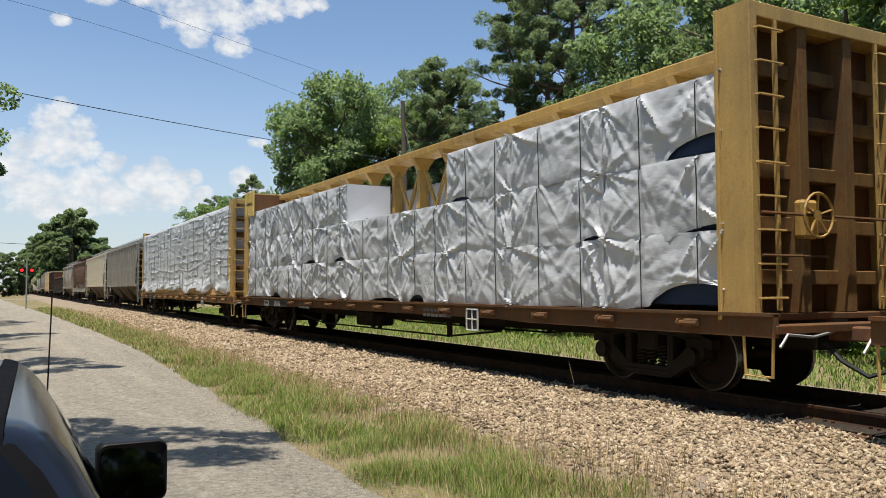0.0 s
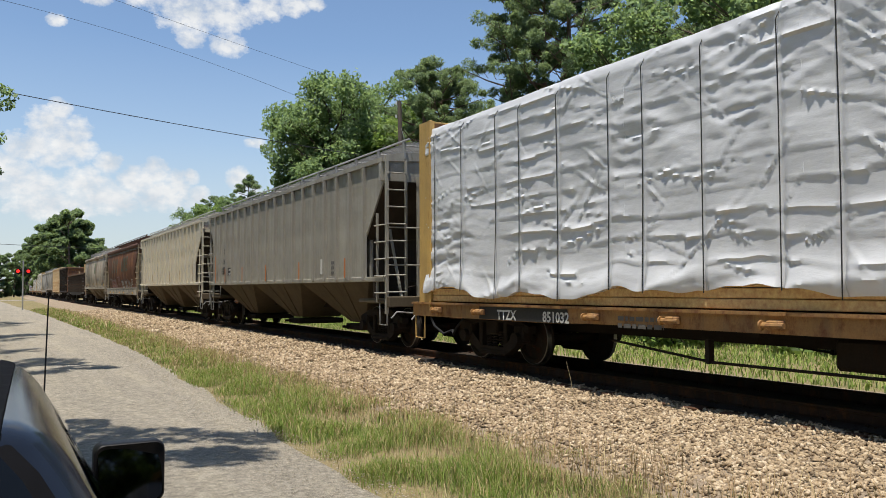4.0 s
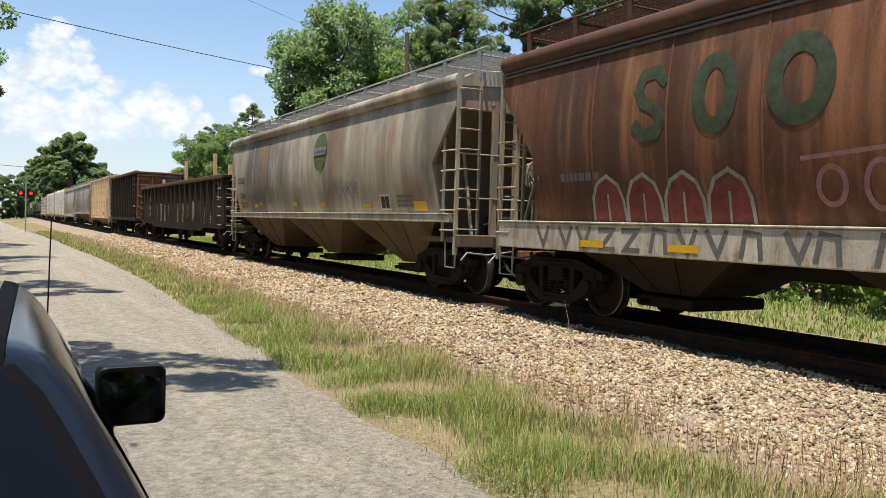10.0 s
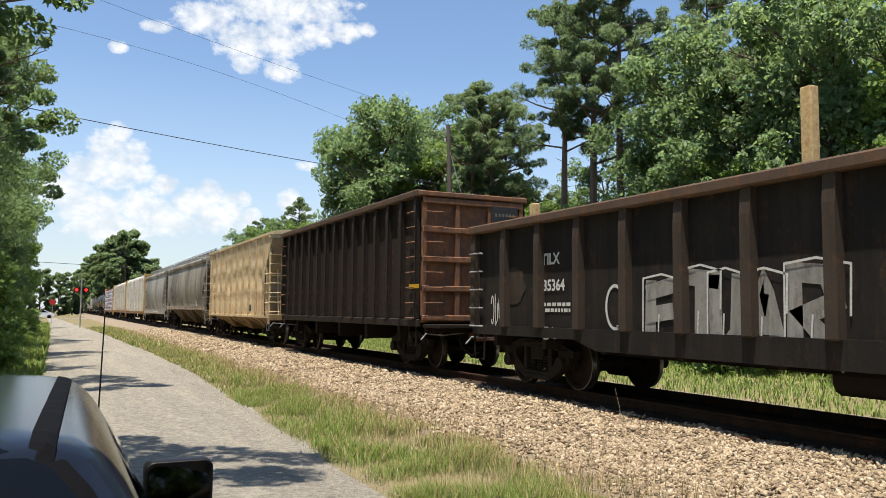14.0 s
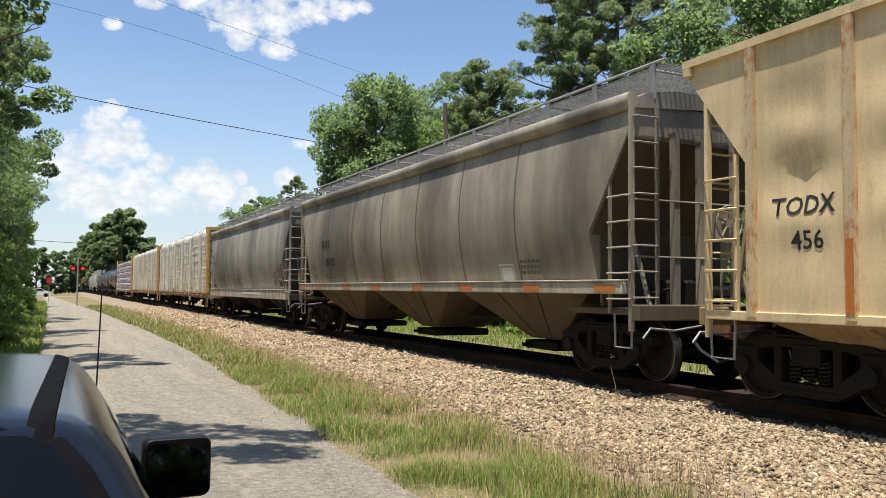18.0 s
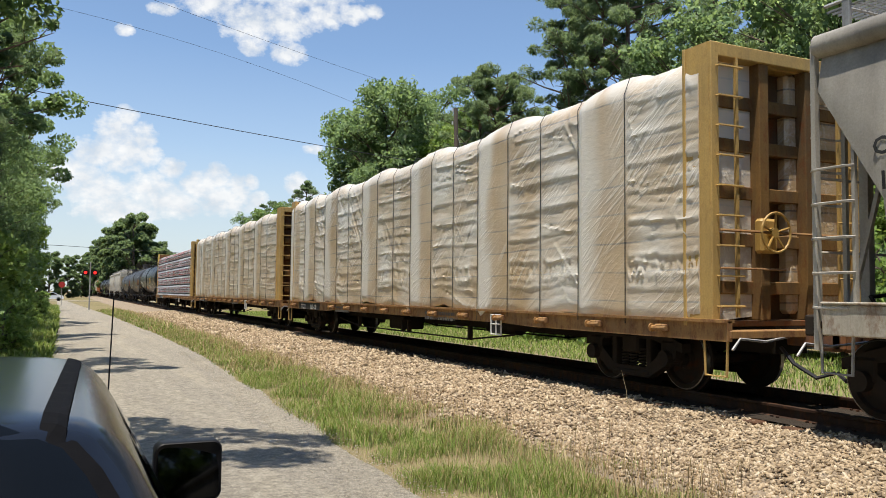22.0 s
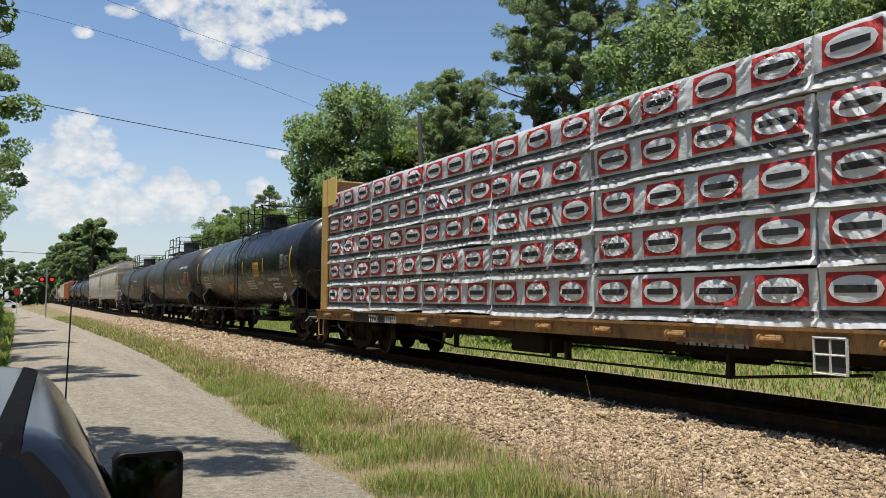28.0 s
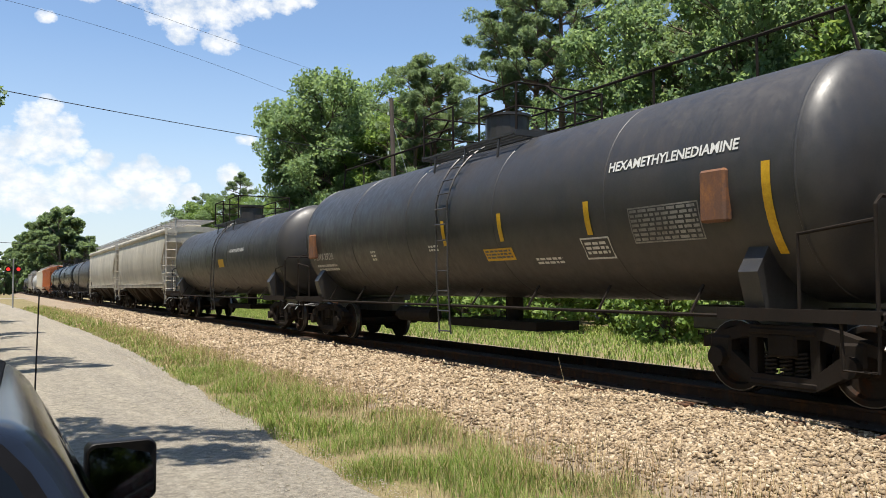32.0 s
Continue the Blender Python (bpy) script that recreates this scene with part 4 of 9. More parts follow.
def cloth(style, Y, Z, w, h, rng, y0, zone):
    G = Y + y0 + 40                                  # place along the car, so that neighbours run on
    D = np.zeros_like(Y)
    if style == "draped":                            # loose sheet: folds fan out from the tied corners
        k = rng.randrange(1000)
        wy, wz = Y + 0.3 * lattice(Y * 1.3, Z * 1.3, k), Z + 0.3 * lattice(Y * 1.3 + 9, Z * 1.3, k + 1)
        c, q = math.cos(0.7), math.sin(0.7)
        D += 0.5 * ridged(wy * 0.9 * c + wz * 1.3 * q + 7, wz * 1.3 * c - wy * 0.9 * q + 3, k + 2)
        D += 0.27 * ridged(wy * 2.1 + wz * 0.8 + 5, wz * 2.6 - wy * 0.6 + 1, k + 3) + 0.11 * ridged(wy * 5 + 5, wz * 6 - wy * 2, k + 4) + 0.05 * lattice(wy * 17, wz * 17, k + 5)
        for oy, oz, lo, hi in ((0, h, -85, -8), (w, h, -172, -95), (0, 0, 8, 85), (w, 0, 95, 172), (w * 0.2, h, -150, -30), (w * 0.65, h, -150, -30)):
            for _ in range(rng.randint(3, 5)):
                D += crease(Y, Z, oy, oz, math.radians(rng.uniform(lo, hi)), rng.uniform(0.3, 0.75), rng.uniform(0.02, 0.05), rng.uniform(0.4, 1.1))
        for oy, oz in ((0, 0), (w, 0), (0, h), (w, h)):
            D -= 0.3 * np.exp(-np.hypot(Y - oy, Z - oz) / 0.16)
    elif style == "tight":                           # stretched sheet: level tier lines, slack folds between the straps
        zl = Z + 0.09 * lattice(G * 0.25, Z * 0.9, 51) + 0.02 * lattice(G * 1.3, Z * 2, 61)
        f = (zl / 0.3) % 1.0
        slack = 0.35 + 0.65 * np.clip(0.5 + 1.1 * lattice(G * 0.35, Z * 0.7 + 3, 52), 0, 1)
        D += slack * (0.34 * np.exp(-f / 0.08) + 0.14 * (1 - f)) * np.clip(0.75 + 1.0 * lattice(G * 0.9, Z * 4.6, 62), 0.25, 1)
        D += 0.5 * lattice(G * 0.4, Z * 0.35, 53) + 0.22 * lattice(G * 1.1, Z * 1.6, 54)
        wr = np.clip(0.2 + 1.2 * lattice(G * 0.5 + 4, Z * 0.6, 55), 0, 1)
        for q in range(26):
            D += crease(Y, Z, rng.uniform(0, w), rng.uniform(0, h), rng.choice((0.0, 3.14, 0.6, 2.5)) + rng.uniform(-0.3, 0.3), rng.uniform(0.2, 0.5), rng.uniform(0.015, 0.035), rng.uniform(0.2, 0.7), False)
        D += wr * (0.4 * ridged(G * 1.2 - Z * 1.5, Z * 4.2 + G * 0.8, 56) + 0.14 * ridged(G * 3 - Z * 4, Z * 7, 57)) + 0.02 * lattice(G * 16, Z * 16, 58)
        low = np.clip(1 - Z / 0.5, 0, 1)
        D += low ** 1.5 * (1.1 + 1.3 * ridged(G * 0.45 + 0.9 * Z, Z * 1.2 + 2, 59))
    elif style == "cream":                           # u runs across the stack: slack milky strip, tight strip, wrinkled field
        u = 1 - Y / w
        a, b = zone
        wr = np.clip((u - b) / 0.04, 0, 1)
        k = rng.randrange(1000)
        D += (1 - wr) * (0.12 * lattice(G * 1.2, Z * 0.6, k) + 0.05 * ridged(G * 9 - Z * 0.8, Z * 0.35, k + 1) * np.clip((u - a) / 0.1, 0, 1))
        D += 0.9 * np.clip(1 - u / a, 0, 1) ** 1.5
        tier = ((Z + 0.05 * lattice(G * 0.5, Z, k)) / 0.44) % 1.0
        D += wr * (0.3 * np.exp(-tier / 0.16) + 0.2 * ridged(G * 0.45 + 0.4 * Z, Z * 2.6, k + 2))
        for q in range(30):                          # thin pull lines, mostly level
            tilt = rng.choice((0.0, 0.0, 3.14, 3.14, 0.8, 2.3)) + rng.uniform(-0.22, 0.22)
            D += wr * crease(Y, Z, rng.uniform(0, w), rng.uniform(0, h), tilt, rng.uniform(0.2, 0.5), rng.uniform(0.012, 0.03), rng.uniform(0.25, 0.9), False)
        D += wr * 0.12 * ridged(G * 1.6 + 0.3 * lattice(G * 2, Z * 2, k), Z * 11 + G * 0.5, k + 3)
        if rng.random() < 0.4:                      # slanting pull from an upper corner
            m = np.clip(1.2 * lattice(G * 0.7, Z * 0.5, k + 6) + 0.4, 0, 1) * wr
            D += m * 0.3 * ridged((G + Z * 0.9) * 0.5, (Z - G * 1.2) * 3.0, k + 7)
        skirt = 0.62
        for _ in range(34):
            oy = rng.uniform(0, (1 - b) * w)
            D += crease(Y, Z, oy, skirt + rng.uniform(-0.02, 0.05), math.radians(rng.uniform(55, 125)), rng.uniform(0.2, 0.5), rng.uniform(0.012, 0.03), rng.uniform(0.1, 0.3))
        D += 0.3 * np.exp(-np.abs(Z - skirt) / 0.025) * wr
        for _ in range(10):
            D += crease(Y, Z, rng.uniform(0, w), h, math.radians(rng.uniform(-125, -55)), rng.uniform(0.3, 0.7), rng.uniform(0.02, 0.05), rng.uniform(0.15, 0.5))
    else:                                            # printed packs: fine slanting pull lines
        k = rng.randrange(1000)
        t = rng.choice((-1, 1)) * rng.uniform(0.6, 1.0)
        m = np.clip(0.45 + 1.0 * lattice(Y * 0.9, Z * 1.5, k), 0.08, 1)
        D += m * (0.6 * ridged((Y * math.cos(t) + Z * math.sin(t)) * 1.5 + 9, (Z * math.cos(t) - Y * math.sin(t)) * 9, k + 1) + 0.3 * ridged((Y * math.cos(t) + Z * math.sin(t)) * 3 + 9, (Z * math.cos(t) - Y * math.sin(t)) * 19, k + 2))
        D += 0.3 * lattice(Y * 2, Z * 2, k + 3) + np.clip(1 - Z / 0.1, 0, 1) * (0.8 + 0.8 * ridged(Y * 5, Z * 2, k + 4))
    return D


def wrapped_pack(y0, y1, z0, z1, mat, seed, name="wrapped_lumber_pack", label="", depth=1.28, amp=0.05, step=0.045, hem=0.0, straps=(), bulge=0.05, style="draped", arch=0.0, strap_mat=None, category="lumber pack", group="wrapped lumber on the flat cars", s=0.0, zone=(0.2, 0.4), lifts=(), milky=0.0):
    """A pack of lumber under plastic sheet: a creased sheet towards the road, over a solid block."""
    rng = random.Random(seed)
    ob = new(name)
    w, h = y1 - y0, z1 - z0
    ny, nz = max(6, int(w / step)), max(6, int(h / step))
    Y, Z = np.meshgrid(np.linspace(0, w, ny + 1), np.linspace(0, h, nz + 1), indexing="ij")
    D = cloth(style, Y, Z, w, h, rng, y0, zone)
    stand = D.copy()
    for sy in straps:                                # straps press the sheet on to the boards
        D = D - (D - D.min() * 0.3) * 0.7 * np.exp(-((Y + y0 - sy) / 0.05) ** 2)
    edge = np.minimum(Z, h - Z) if style in ("tight", "cream") else np.minimum(np.minimum(Y, w - Y), np.minimum(Z, h - Z))
    D = amp * D + bulge * np.minimum(1.0, edge / 0.16) ** 0.6
    zz = Z + z0
    if hem:
        low = np.array([hem * (0.5 + noise.noise(((y + y0) * 0.55 + (0 if style == "tight" else seed), 3.1, 0)) + 0.25 * noise.noise(((y + y0) * 2.7, 1.7, 0))) for y in Y[:, 0]])
        for yc, hw, up in lifts:
            low = low - up * np.clip(1 - ((Y[:, 0] + y0 - yc) / hw) ** 2, 0, 1) ** 0.7
        zz = zz - low[:, None] * (1 - Z / h) ** 3
    if arch:
        u = 1 - Y / w
        zz = zz + arch * np.sin(np.pi * np.clip(u / 0.55, 0, 1)) ** 0.6 * (Z / h) ** 7
        D = D - 0.22 * np.clip((Z / h - 0.9) / 0.1, 0, 1) ** 2
    xf = -1.46
    verts = np.stack([xf - D + 0.05, Y + y0, zz], -1).reshape(-1, 3)
    g = Geo()
    idx = np.arange((ny + 1) * (nz + 1)).reshape(ny + 1, nz + 1)
    faces = np.stack([idx[:-1, :-1], idx[1:, :-1], idx[1:, 1:], idx[:-1, 1:]], -1).reshape(-1, 4)
    g.v, g.f = [tuple(p) for p in verts.tolist()], [tuple(q) for q in faces.tolist()]
    # top, back and ends close the block
    b = xf + depth
    top, bot = idx[:, -1], idx[:, 0]
    n = len(g.v)
    g.v += [(b, y0 + w * i / ny, z1 + 0.0) for i in range(ny + 1)] + [(b, y0 + w * i / ny, z0) for i in range(ny + 1)]
    for i in range(ny):
        g.f += [(int(top[i]), int(top[i + 1]), n + i + 1, n + i), (n + i, n + i + 1, n + ny + 2 + i, n + ny + 1 + i)]
        if style != "draped":
            g.f.append((n + ny + 1 + i, n + ny + 2 + i, int(bot[i + 1]), int(bot[i])))
    g.f.append(tuple(int(k) for k in idx[0]) + (n, n + ny + 1))
    g.f.append(tuple(int(k) for k in idx[-1][::-1]) + (n + 2 * ny + 1, n + ny))
    g.m = [0] * len(g.f)
    me = g.mesh("cover", True)
    part("cover", me, mat, ob)
    if style == "draped":
        part("inner_pack", Geo().box(xf + 0.1, b - 0.02, y0 + 0.03, y1 - 0.03, z0 + 0.01, z1 - 0.06, 0.01), NAVY_WRAP, ob, "navy inner cover showing under the sheet")
    if style == "cream":                             # how far the sheet stands off the boards: it is milky where it does
        u = 1 - Y / w
        a, b2 = zone
        milk = np.where(u < b2, np.clip(1.25 - (u / a) ** 1.3 + 0.25 * lattice(Y * 3 + 5, Z * 1.1 + 2, seed), 0, 1), np.clip(0.3 + 0.9 * (stand - np.median(stand)) + 0.5 * lattice(Y * 0.8 + 3, Z * 0.9 + 4, seed + 3), 0, 1))
        milk = np.maximum(milk, np.clip((Z / h - 0.9) * 6 + 0.5 * lattice(Y * 2, Z * 2, seed + 4), 0, 0.8))
        milk = np.clip(milk + milky * (0.6 + 0.8 * lattice(Y * 1.3 + 7, Z * 0.7 + 1, seed + 5)), 0, 1)
        at = me.attributes.new("standoff", "FLOAT", "POINT")
        at.data.foreach_set("value", np.concatenate([milk.ravel(), np.full(len(me.vertices) - milk.size, 0.7)]).astype(np.float32))
    for sy in straps:
        g = Geo()
        i = min(ny, max(0, int(round((sy - y0) / w * ny))))
        near = D[max(0, i - 1):i + 2].max(0)
        front = [float(xf - max(near[max(0, k - nz // 5):k + nz // 5 + 1].max() * 0.6 + near.max() * 0.4, near[k]) + 0.044) for k in (0, nz // 3, nz * 2 // 3, nz)]
        pts = [(front[0], sy, float(zz[i, 0]) - 0.03), (front[1], sy, z0 + h / 3), (front[2], sy, z0 + h * 2 / 3), (front[3] - 0.01, sy, z0 + h * 0.93), (xf + 0.1, sy, float(zz[i, -1]) + 0.02), (b, sy, z1 + 0.02)]
        g.tube(pts, 0.0075, 4)
        part("strap", g, strap_mat or STRAP, ob)
    tagged(ob, label, category, group)
    place(ob, s)
    return ob, (Y, zz, D, xf, y0)


def far_packs(s, y0, y1, z0, z1, mat, label):
    g = Geo()
    g.box(0.18, 1.42, y0, y1, z0, z1, 0.05)
    ob = thing("wrapped_lumber_pack", label, "lumber pack", group="wrapped lumber on the flat cars")
    part("cover", g, mat, ob)
    strap = None
    for k in range(8):
        y = y0 + (y1 - y0) * (k + 0.5) / 8
        if strap is None:
            strap = part("strap", Geo().tube([(0.2, 0, z1 + 0.008), (1.4, 0, z1 + 0.008), (1.43, 0, z1 - 0.04), (1.43, 0, z0)], 0.0075, 4), STRAP, ob)
            strap.location.y = y
        else:
            same("strap", strap, ob, pose(0, y, 0))
    place(ob, s)


# ---- centre-beam flat car
def centerbeam_car(s0, s1, label, sill_mat, step=1.5, clear=()):
    L, s = s1 - s0, (s0 + s1) / 2
    car = thing("centerbeam_flat_car", label, "freight car", group="freight cars of the train")
    e = L / 2 - 0.88                                 # outer face of the end bulkheads
    g = Geo()
    g.box(-1.42, 1.42, -e, e, 0.98, 1.06, 0.01)
    part("deck", g, BROWN_SILL, car)
    for sx in (-1, 1):
        g = Geo()
        g.prism([(-e - 0.3, 0.8), (-e - 0.3, 1.06), (e + 0.3, 1.06), (e + 0.3, 0.8), (e - 4.5, 0.8), (e - 5.5, 0.83), (-e + 5.5, 0.83), (-e + 4.5, 0.8)], "x", *sorted((sx * 1.40, sx * 1.48)))
        g.box(*sorted((sx * 1.36, sx * 1.52)), -e - 0.3, e + 0.3, 1.04, 1.08)
        part("side_sill", g, sill_mat, car)
        shared = None
        n = int(2 * e / step)
        for i in range(n):
            y = -e + 0.9 + (2 * e - 1.8) * i / (n - 1)
            if sx < 0 and any(abs(y - q) < 0.62 for q in clear):
                continue
            if shared is None:
                g = Geo()
                g.box(-0.06, 0.07, -0.09, 0.09, -0.05, 0.055, 0.015)
                g.tube([(-0.05, -0.15, 0), (-0.05, 0.14, 0)], 0.034, 8)
                g.disc((-0.05, 0.15, 0), "y", 0.06, 0.025, 12)
                shared = part("strap_winch", g, sill_mat, car)
                shared.matrix_basis = pose(sx * 1.54, y, 0.93, 0, 0, 0 if sx < 0 else 180)
            else:
                same("strap_winch", shared, car, pose(sx * 1.54, y, 0.93, 0, 0, 0 if sx < 0 else 180))
        g = Geo()
        for y in (-3.6, 3.6):
            g.box(*sorted((sx * 1.2, sx * 1.3)), y - 0.03, y + 0.03, 0.4, 0.7)
        for y in (-0.2, 0.2):
            g.box(*sorted((sx * 1.2, sx * 1.3)), y - 0.03, y + 0.03, 0.42, 0.7)
        g.tube([(sx * 1.25, -3.6, 0.42), (sx * 1.25, 3.6, 0.42)], 0.02, 5)
        g.tube([(sx * 1.25, -5.5, 0.6), (sx * 1.25, -3.6, 0.42)], 0.02, 5)
        g.tube([(sx * 1.25, 5.5, 0.6), (sx * 1.25, 3.6, 0.42)], 0.02, 5)
        part("under_rod", g, DARK_STEEL, car)
    g = Geo()
    g.box(-0.3, 0.3, -e, e, 0.6, 0.98)
    for k in range(12):
        y = -e + 2 * e * (k + 0.5) / 12
        g.box(-1.38, 1.38, y - 0.06, y + 0.06, 0.78, 0.98)
    g.box(-0.9, -0.3, 1.0, 2.1, 0.42, 0.78, 0.04)
    g.tube([(0.6, -2.6, 0.62), (0.6, -1.2, 0.62)], 0.2, 12)
    part("underframe", g, DARK_STEEL, car)
    # centre beam
    g = Geo()
    g.box(-0.32, 0.32, -e + 0.1, e - 0.1, 4.58, 4.74, 0.02)
    part("top_chord", g, YELLOW_STEEL, car)
    shared = None
    n = 15
    for i in range(n):
        y = -e + 1.0 + (2 * e - 2.0) * i / (n - 1)
        if shared is None:
            g = Geo()
            g.prism([(-0.16, 1.06), (0.16, 1.06), (0.11, 4.3), (0.3, 4.58), (-0.3, 4.58), (-0.11, 4.3)], "y", -0.09, 0.09)
            shared = part("beam_post", g, YELLOW_STEEL, car)
            shared.location.y = y
        else:
            same("beam_post", shared, car, pose(0, y, 0))
    for i in range(n - 1):
        if i in (2, 3, 6, 7, 10, 11):
            g = Geo()
            a = -e + 1.0 + (2 * e - 2.0) * i / (n - 1)
            b = -e + 1.0 + (2 * e - 2.0) * (i + 1) / (n - 1)
            for p, q in (((0, a, 2.2), (0, b, 4.5)), ((0, a, 4.5), (0, b, 2.2))):
                g.tube([p, q], 0.05, 4)
            part("beam_brace", g, YELLOW_STEEL, car)
    # bulkheads
    for sy in (-1, 1):
        g = Geo()
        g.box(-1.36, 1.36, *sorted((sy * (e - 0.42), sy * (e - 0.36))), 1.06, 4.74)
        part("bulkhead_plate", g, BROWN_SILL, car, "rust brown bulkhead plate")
        bh = car.children[-1]
        for sx in (-1, 1):
            g = Geo()
            g.prism([(sy * (e - 0.45), 0.98), (sy * (e + 0.02), 0.98), (sy * (e + 0.02), 1.7), (sy * (e - 0.02), 4.78), (sy * (e - 0.45), 4.78)], "x", *sorted((sx * 1.36, sx * 1.475)))
            g.box(*sorted((sx * 1.33, sx * 1.47)), *sorted((sy * (e - 0.04), sy * (e + 0.03))), 0.8, 4.78, 0.01)
            g.box(*sorted((sx * 1.44, sx * 1.5)), *sorted((sy * (e - 0.5), sy * (e - 0.44))), 0.98, 4.78, 0.01)
            part("bulkhead_post", g, YELLOW_END, car, "scuffed yellow bulkhead corner post")
            g = Geo()
            g.box(*sorted((sx * 0.98, sx * 1.02)), *sorted((sy * (e - 0.02), sy * (e + 0.03))), 1.1, 4.6)
            for k in range(9):
                z = 1.25 + k * 0.4
                g.tube([(sx * 0.96, sy * (e + 0.03), z), (sx * 0.96, sy * (e + 0.09), z), (sx * 1.38, sy * (e + 0.09), z), (sx * 1.38, sy * (e + 0.03), z)], 0.015, 5)
            part("ladder", g, YELLOW_END, car)
            stirrup(car, sy * (e + 0.05), 0.85, YELLOW_END, sx * 1.44)
        g = Geo()
        g.box(-1.24, 1.24, *sorted((sy * (e - 0.36), sy * (e - 0.16))), -0.09, 0.09, 0.01)
        beam = None
        for z in (1.5, 2.15, 2.8, 3.45, 4.05):
            beam = same("bulkhead_beam", beam, bh) if beam else part("bulkhead_beam", g, SHADED_BEAM, bh)
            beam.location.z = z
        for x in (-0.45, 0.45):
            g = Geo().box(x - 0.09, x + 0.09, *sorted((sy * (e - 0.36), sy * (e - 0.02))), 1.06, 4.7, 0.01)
            part("bulkhead_stay", g, SHADED_BEAM, bh)
        g = Geo().box(-1.36, 1.36, *sorted((sy * (e - 0.4), sy * (e + 0.02))), 4.6, 4.78, 0.01)
        part("bulkhead_cap", g, YELLOW_END, bh)
        g = Geo()
        g.box(-1.45, 1.45, *sorted((sy * (e + 0.02), sy * (e + 0.32))), 0.84, 0.94, 0.01)
        g.tube([(-1.4, sy * (e + 0.1), 1.75), (-0.2, sy * (e + 0.1), 1.75)], 0.016, 5)
        g.tube([(-1.4, sy * (e + 0.1), 2.25), (1.4, sy * (e + 0.1), 2.25)], 0.02, 5)
        part("end_platform", g, sill_mat, car)
    brake_wheel(car, -0.42, -e - 0.04, 2.25, YELLOW_STEEL)
    running_gear(car, L, 3.05)
    place(car, s)
    return car, L, s, e


# ---- tank car
def tank_car(s0, s1, mat, label, r=1.5, zc=2.62, top_rail=False):
    L, s = s1 - s0, (s0 + s1) / 2
    car = thing("tank_car", label, "freight car", group="freight cars of the train")
    e = L / 2 - 0.85
    n = 56
    rings = []
    for k in range(9):
        a = math.pi / 2 * k / 8
        rings.append((-e + 0.62 * (1 - math.sin(a)), r * math.cos(a) if k < 8 else 0.02))
    rings = rings[::-1]
    prof = rings + [(-y, q) for y, q in reversed(rings)]
    prof = sorted(prof)
    g = Geo()
    g.loft([[(q * math.cos(2 * math.pi * k / n), y, zc + q * math.sin(2 * math.pi * k / n)) for k in range(n)] for y, q in prof])
    part("tank_shell", g, mat, car, smooth=True)

    def x_of(z):
        return math.sqrt(max(0.05, r * r - (z - zc) ** 2))
    for i, y in enumerate([-e + 0.62, -e * 0.55, -e * 0.2, e * 0.2, e * 0.55, e - 0.62]):
        g = Geo()
        g.loft([[((r + o) * math.cos(2 * math.pi * k / n), y + q, zc + (r + o) * math.sin(2 * math.pi * k / n)) for k in range(n)] for q, o in ((-0.03, -0.01), (-0.012, 0.008), (0.012, 0.008), (0.03, -0.01))], caps=False)
        part("weld_band", g, mat, car, smooth=True)
    for sy in (-1, 1):                               # stub sills, cradles and steps
        g = Geo()
        g.box(-0.18, 0.18, *sorted((sy * (L / 2 - 4.2), sy * (L / 2 - 0.5))), 0.72, 1.06, 0.02)
        y = sy * (L / 2 - 2.15)
        g.prism([(-1.3, 0.95), (1.3, 0.95), (1.46, 1.5), (1.25, 1.8), (0.8, 1.35), (0, 1.17), (-0.8, 1.35), (-1.25, 1.8), (-1.46, 1.5)], "y", y - 0.14, y + 0.14)
        part("cradle", g, mat, car)
        g = Geo()
        g.box(-1.46, 1.46, *sorted((sy * (L / 2 - 1.0), sy * (L / 2 - 0.55))), 0.98, 1.04)
        g.box(-1.48, -1.42, *sorted((sy * (L / 2 - 2.6), sy * (L / 2 - 0.55))), 0.94, 1.08)
        part("end_platform", g, DARK_STEEL, car)
        g = Geo()
        y = sy * (L / 2 - 0.6)
        g.tube([(-1.42, y, 1.0), (-1.42, y, 2.15), (-1.32, y, 2.24), (-0.5, y, 2.24)], 0.022, 6)
        g.tube([(-1.42, sy * (L / 2 - 1.5), 1.0), (-1.42, sy * (L / 2 - 1.5), 1.9), (-1.42, y, 2.0)], 0.022, 6)
        part("end_handrail", g, DARK_STEEL, car)
        part("end_handrail", Geo().tube([(1.42, y, 1.0), (1.42, y, 2.2), (0.5, y, 2.2)], 0.022, 6), DARK_STEEL, car)
        stirrup(car, sy * (L / 2 - 0.8), 0.96, DARK_STEEL)
    brake_wheel(car, 0.5, -(L / 2 - 0.62), 1.9, DARK_STEEL)
    g = Geo()                                        # long running rail along the side
    for k in range(8):
        y = -e + 2.2 + (2 * e - 4.4) * k / 7
        g.tube([(-1.45, y, 0.98), (-1.2, y, 1.35 if abs(y) > 2 else 1.3)], 0.02, 4)
    g.tube([(-1.45, -e + 1.6, 0.98), (-1.45, e - 1.6, 0.98)], 0.026, 6)
    part("side_handrail", g, DARK_STEEL, car)
    g = Geo()
    g.box(-0.5, 0.5, -1.6, 1.6, 0.52, 0.68)
    g.tube([(0, -0.2, 1.2), (0, -0.2, 0.6)], 0.18, 10)
    g.tube([(-0.6, 2.0, 0.72), (-0.6, 3.6, 0.72)], 0.17, 12)
    part("bottom_outlet", g, DARK_STEEL, car)
    # manway platform
    zt = zc + r
    g = Geo()
    g.box(-1.04, 1.04, -1.78, -1.72, zt - 0.1, zt)
    tp = part("top_platform", g, mat, car)
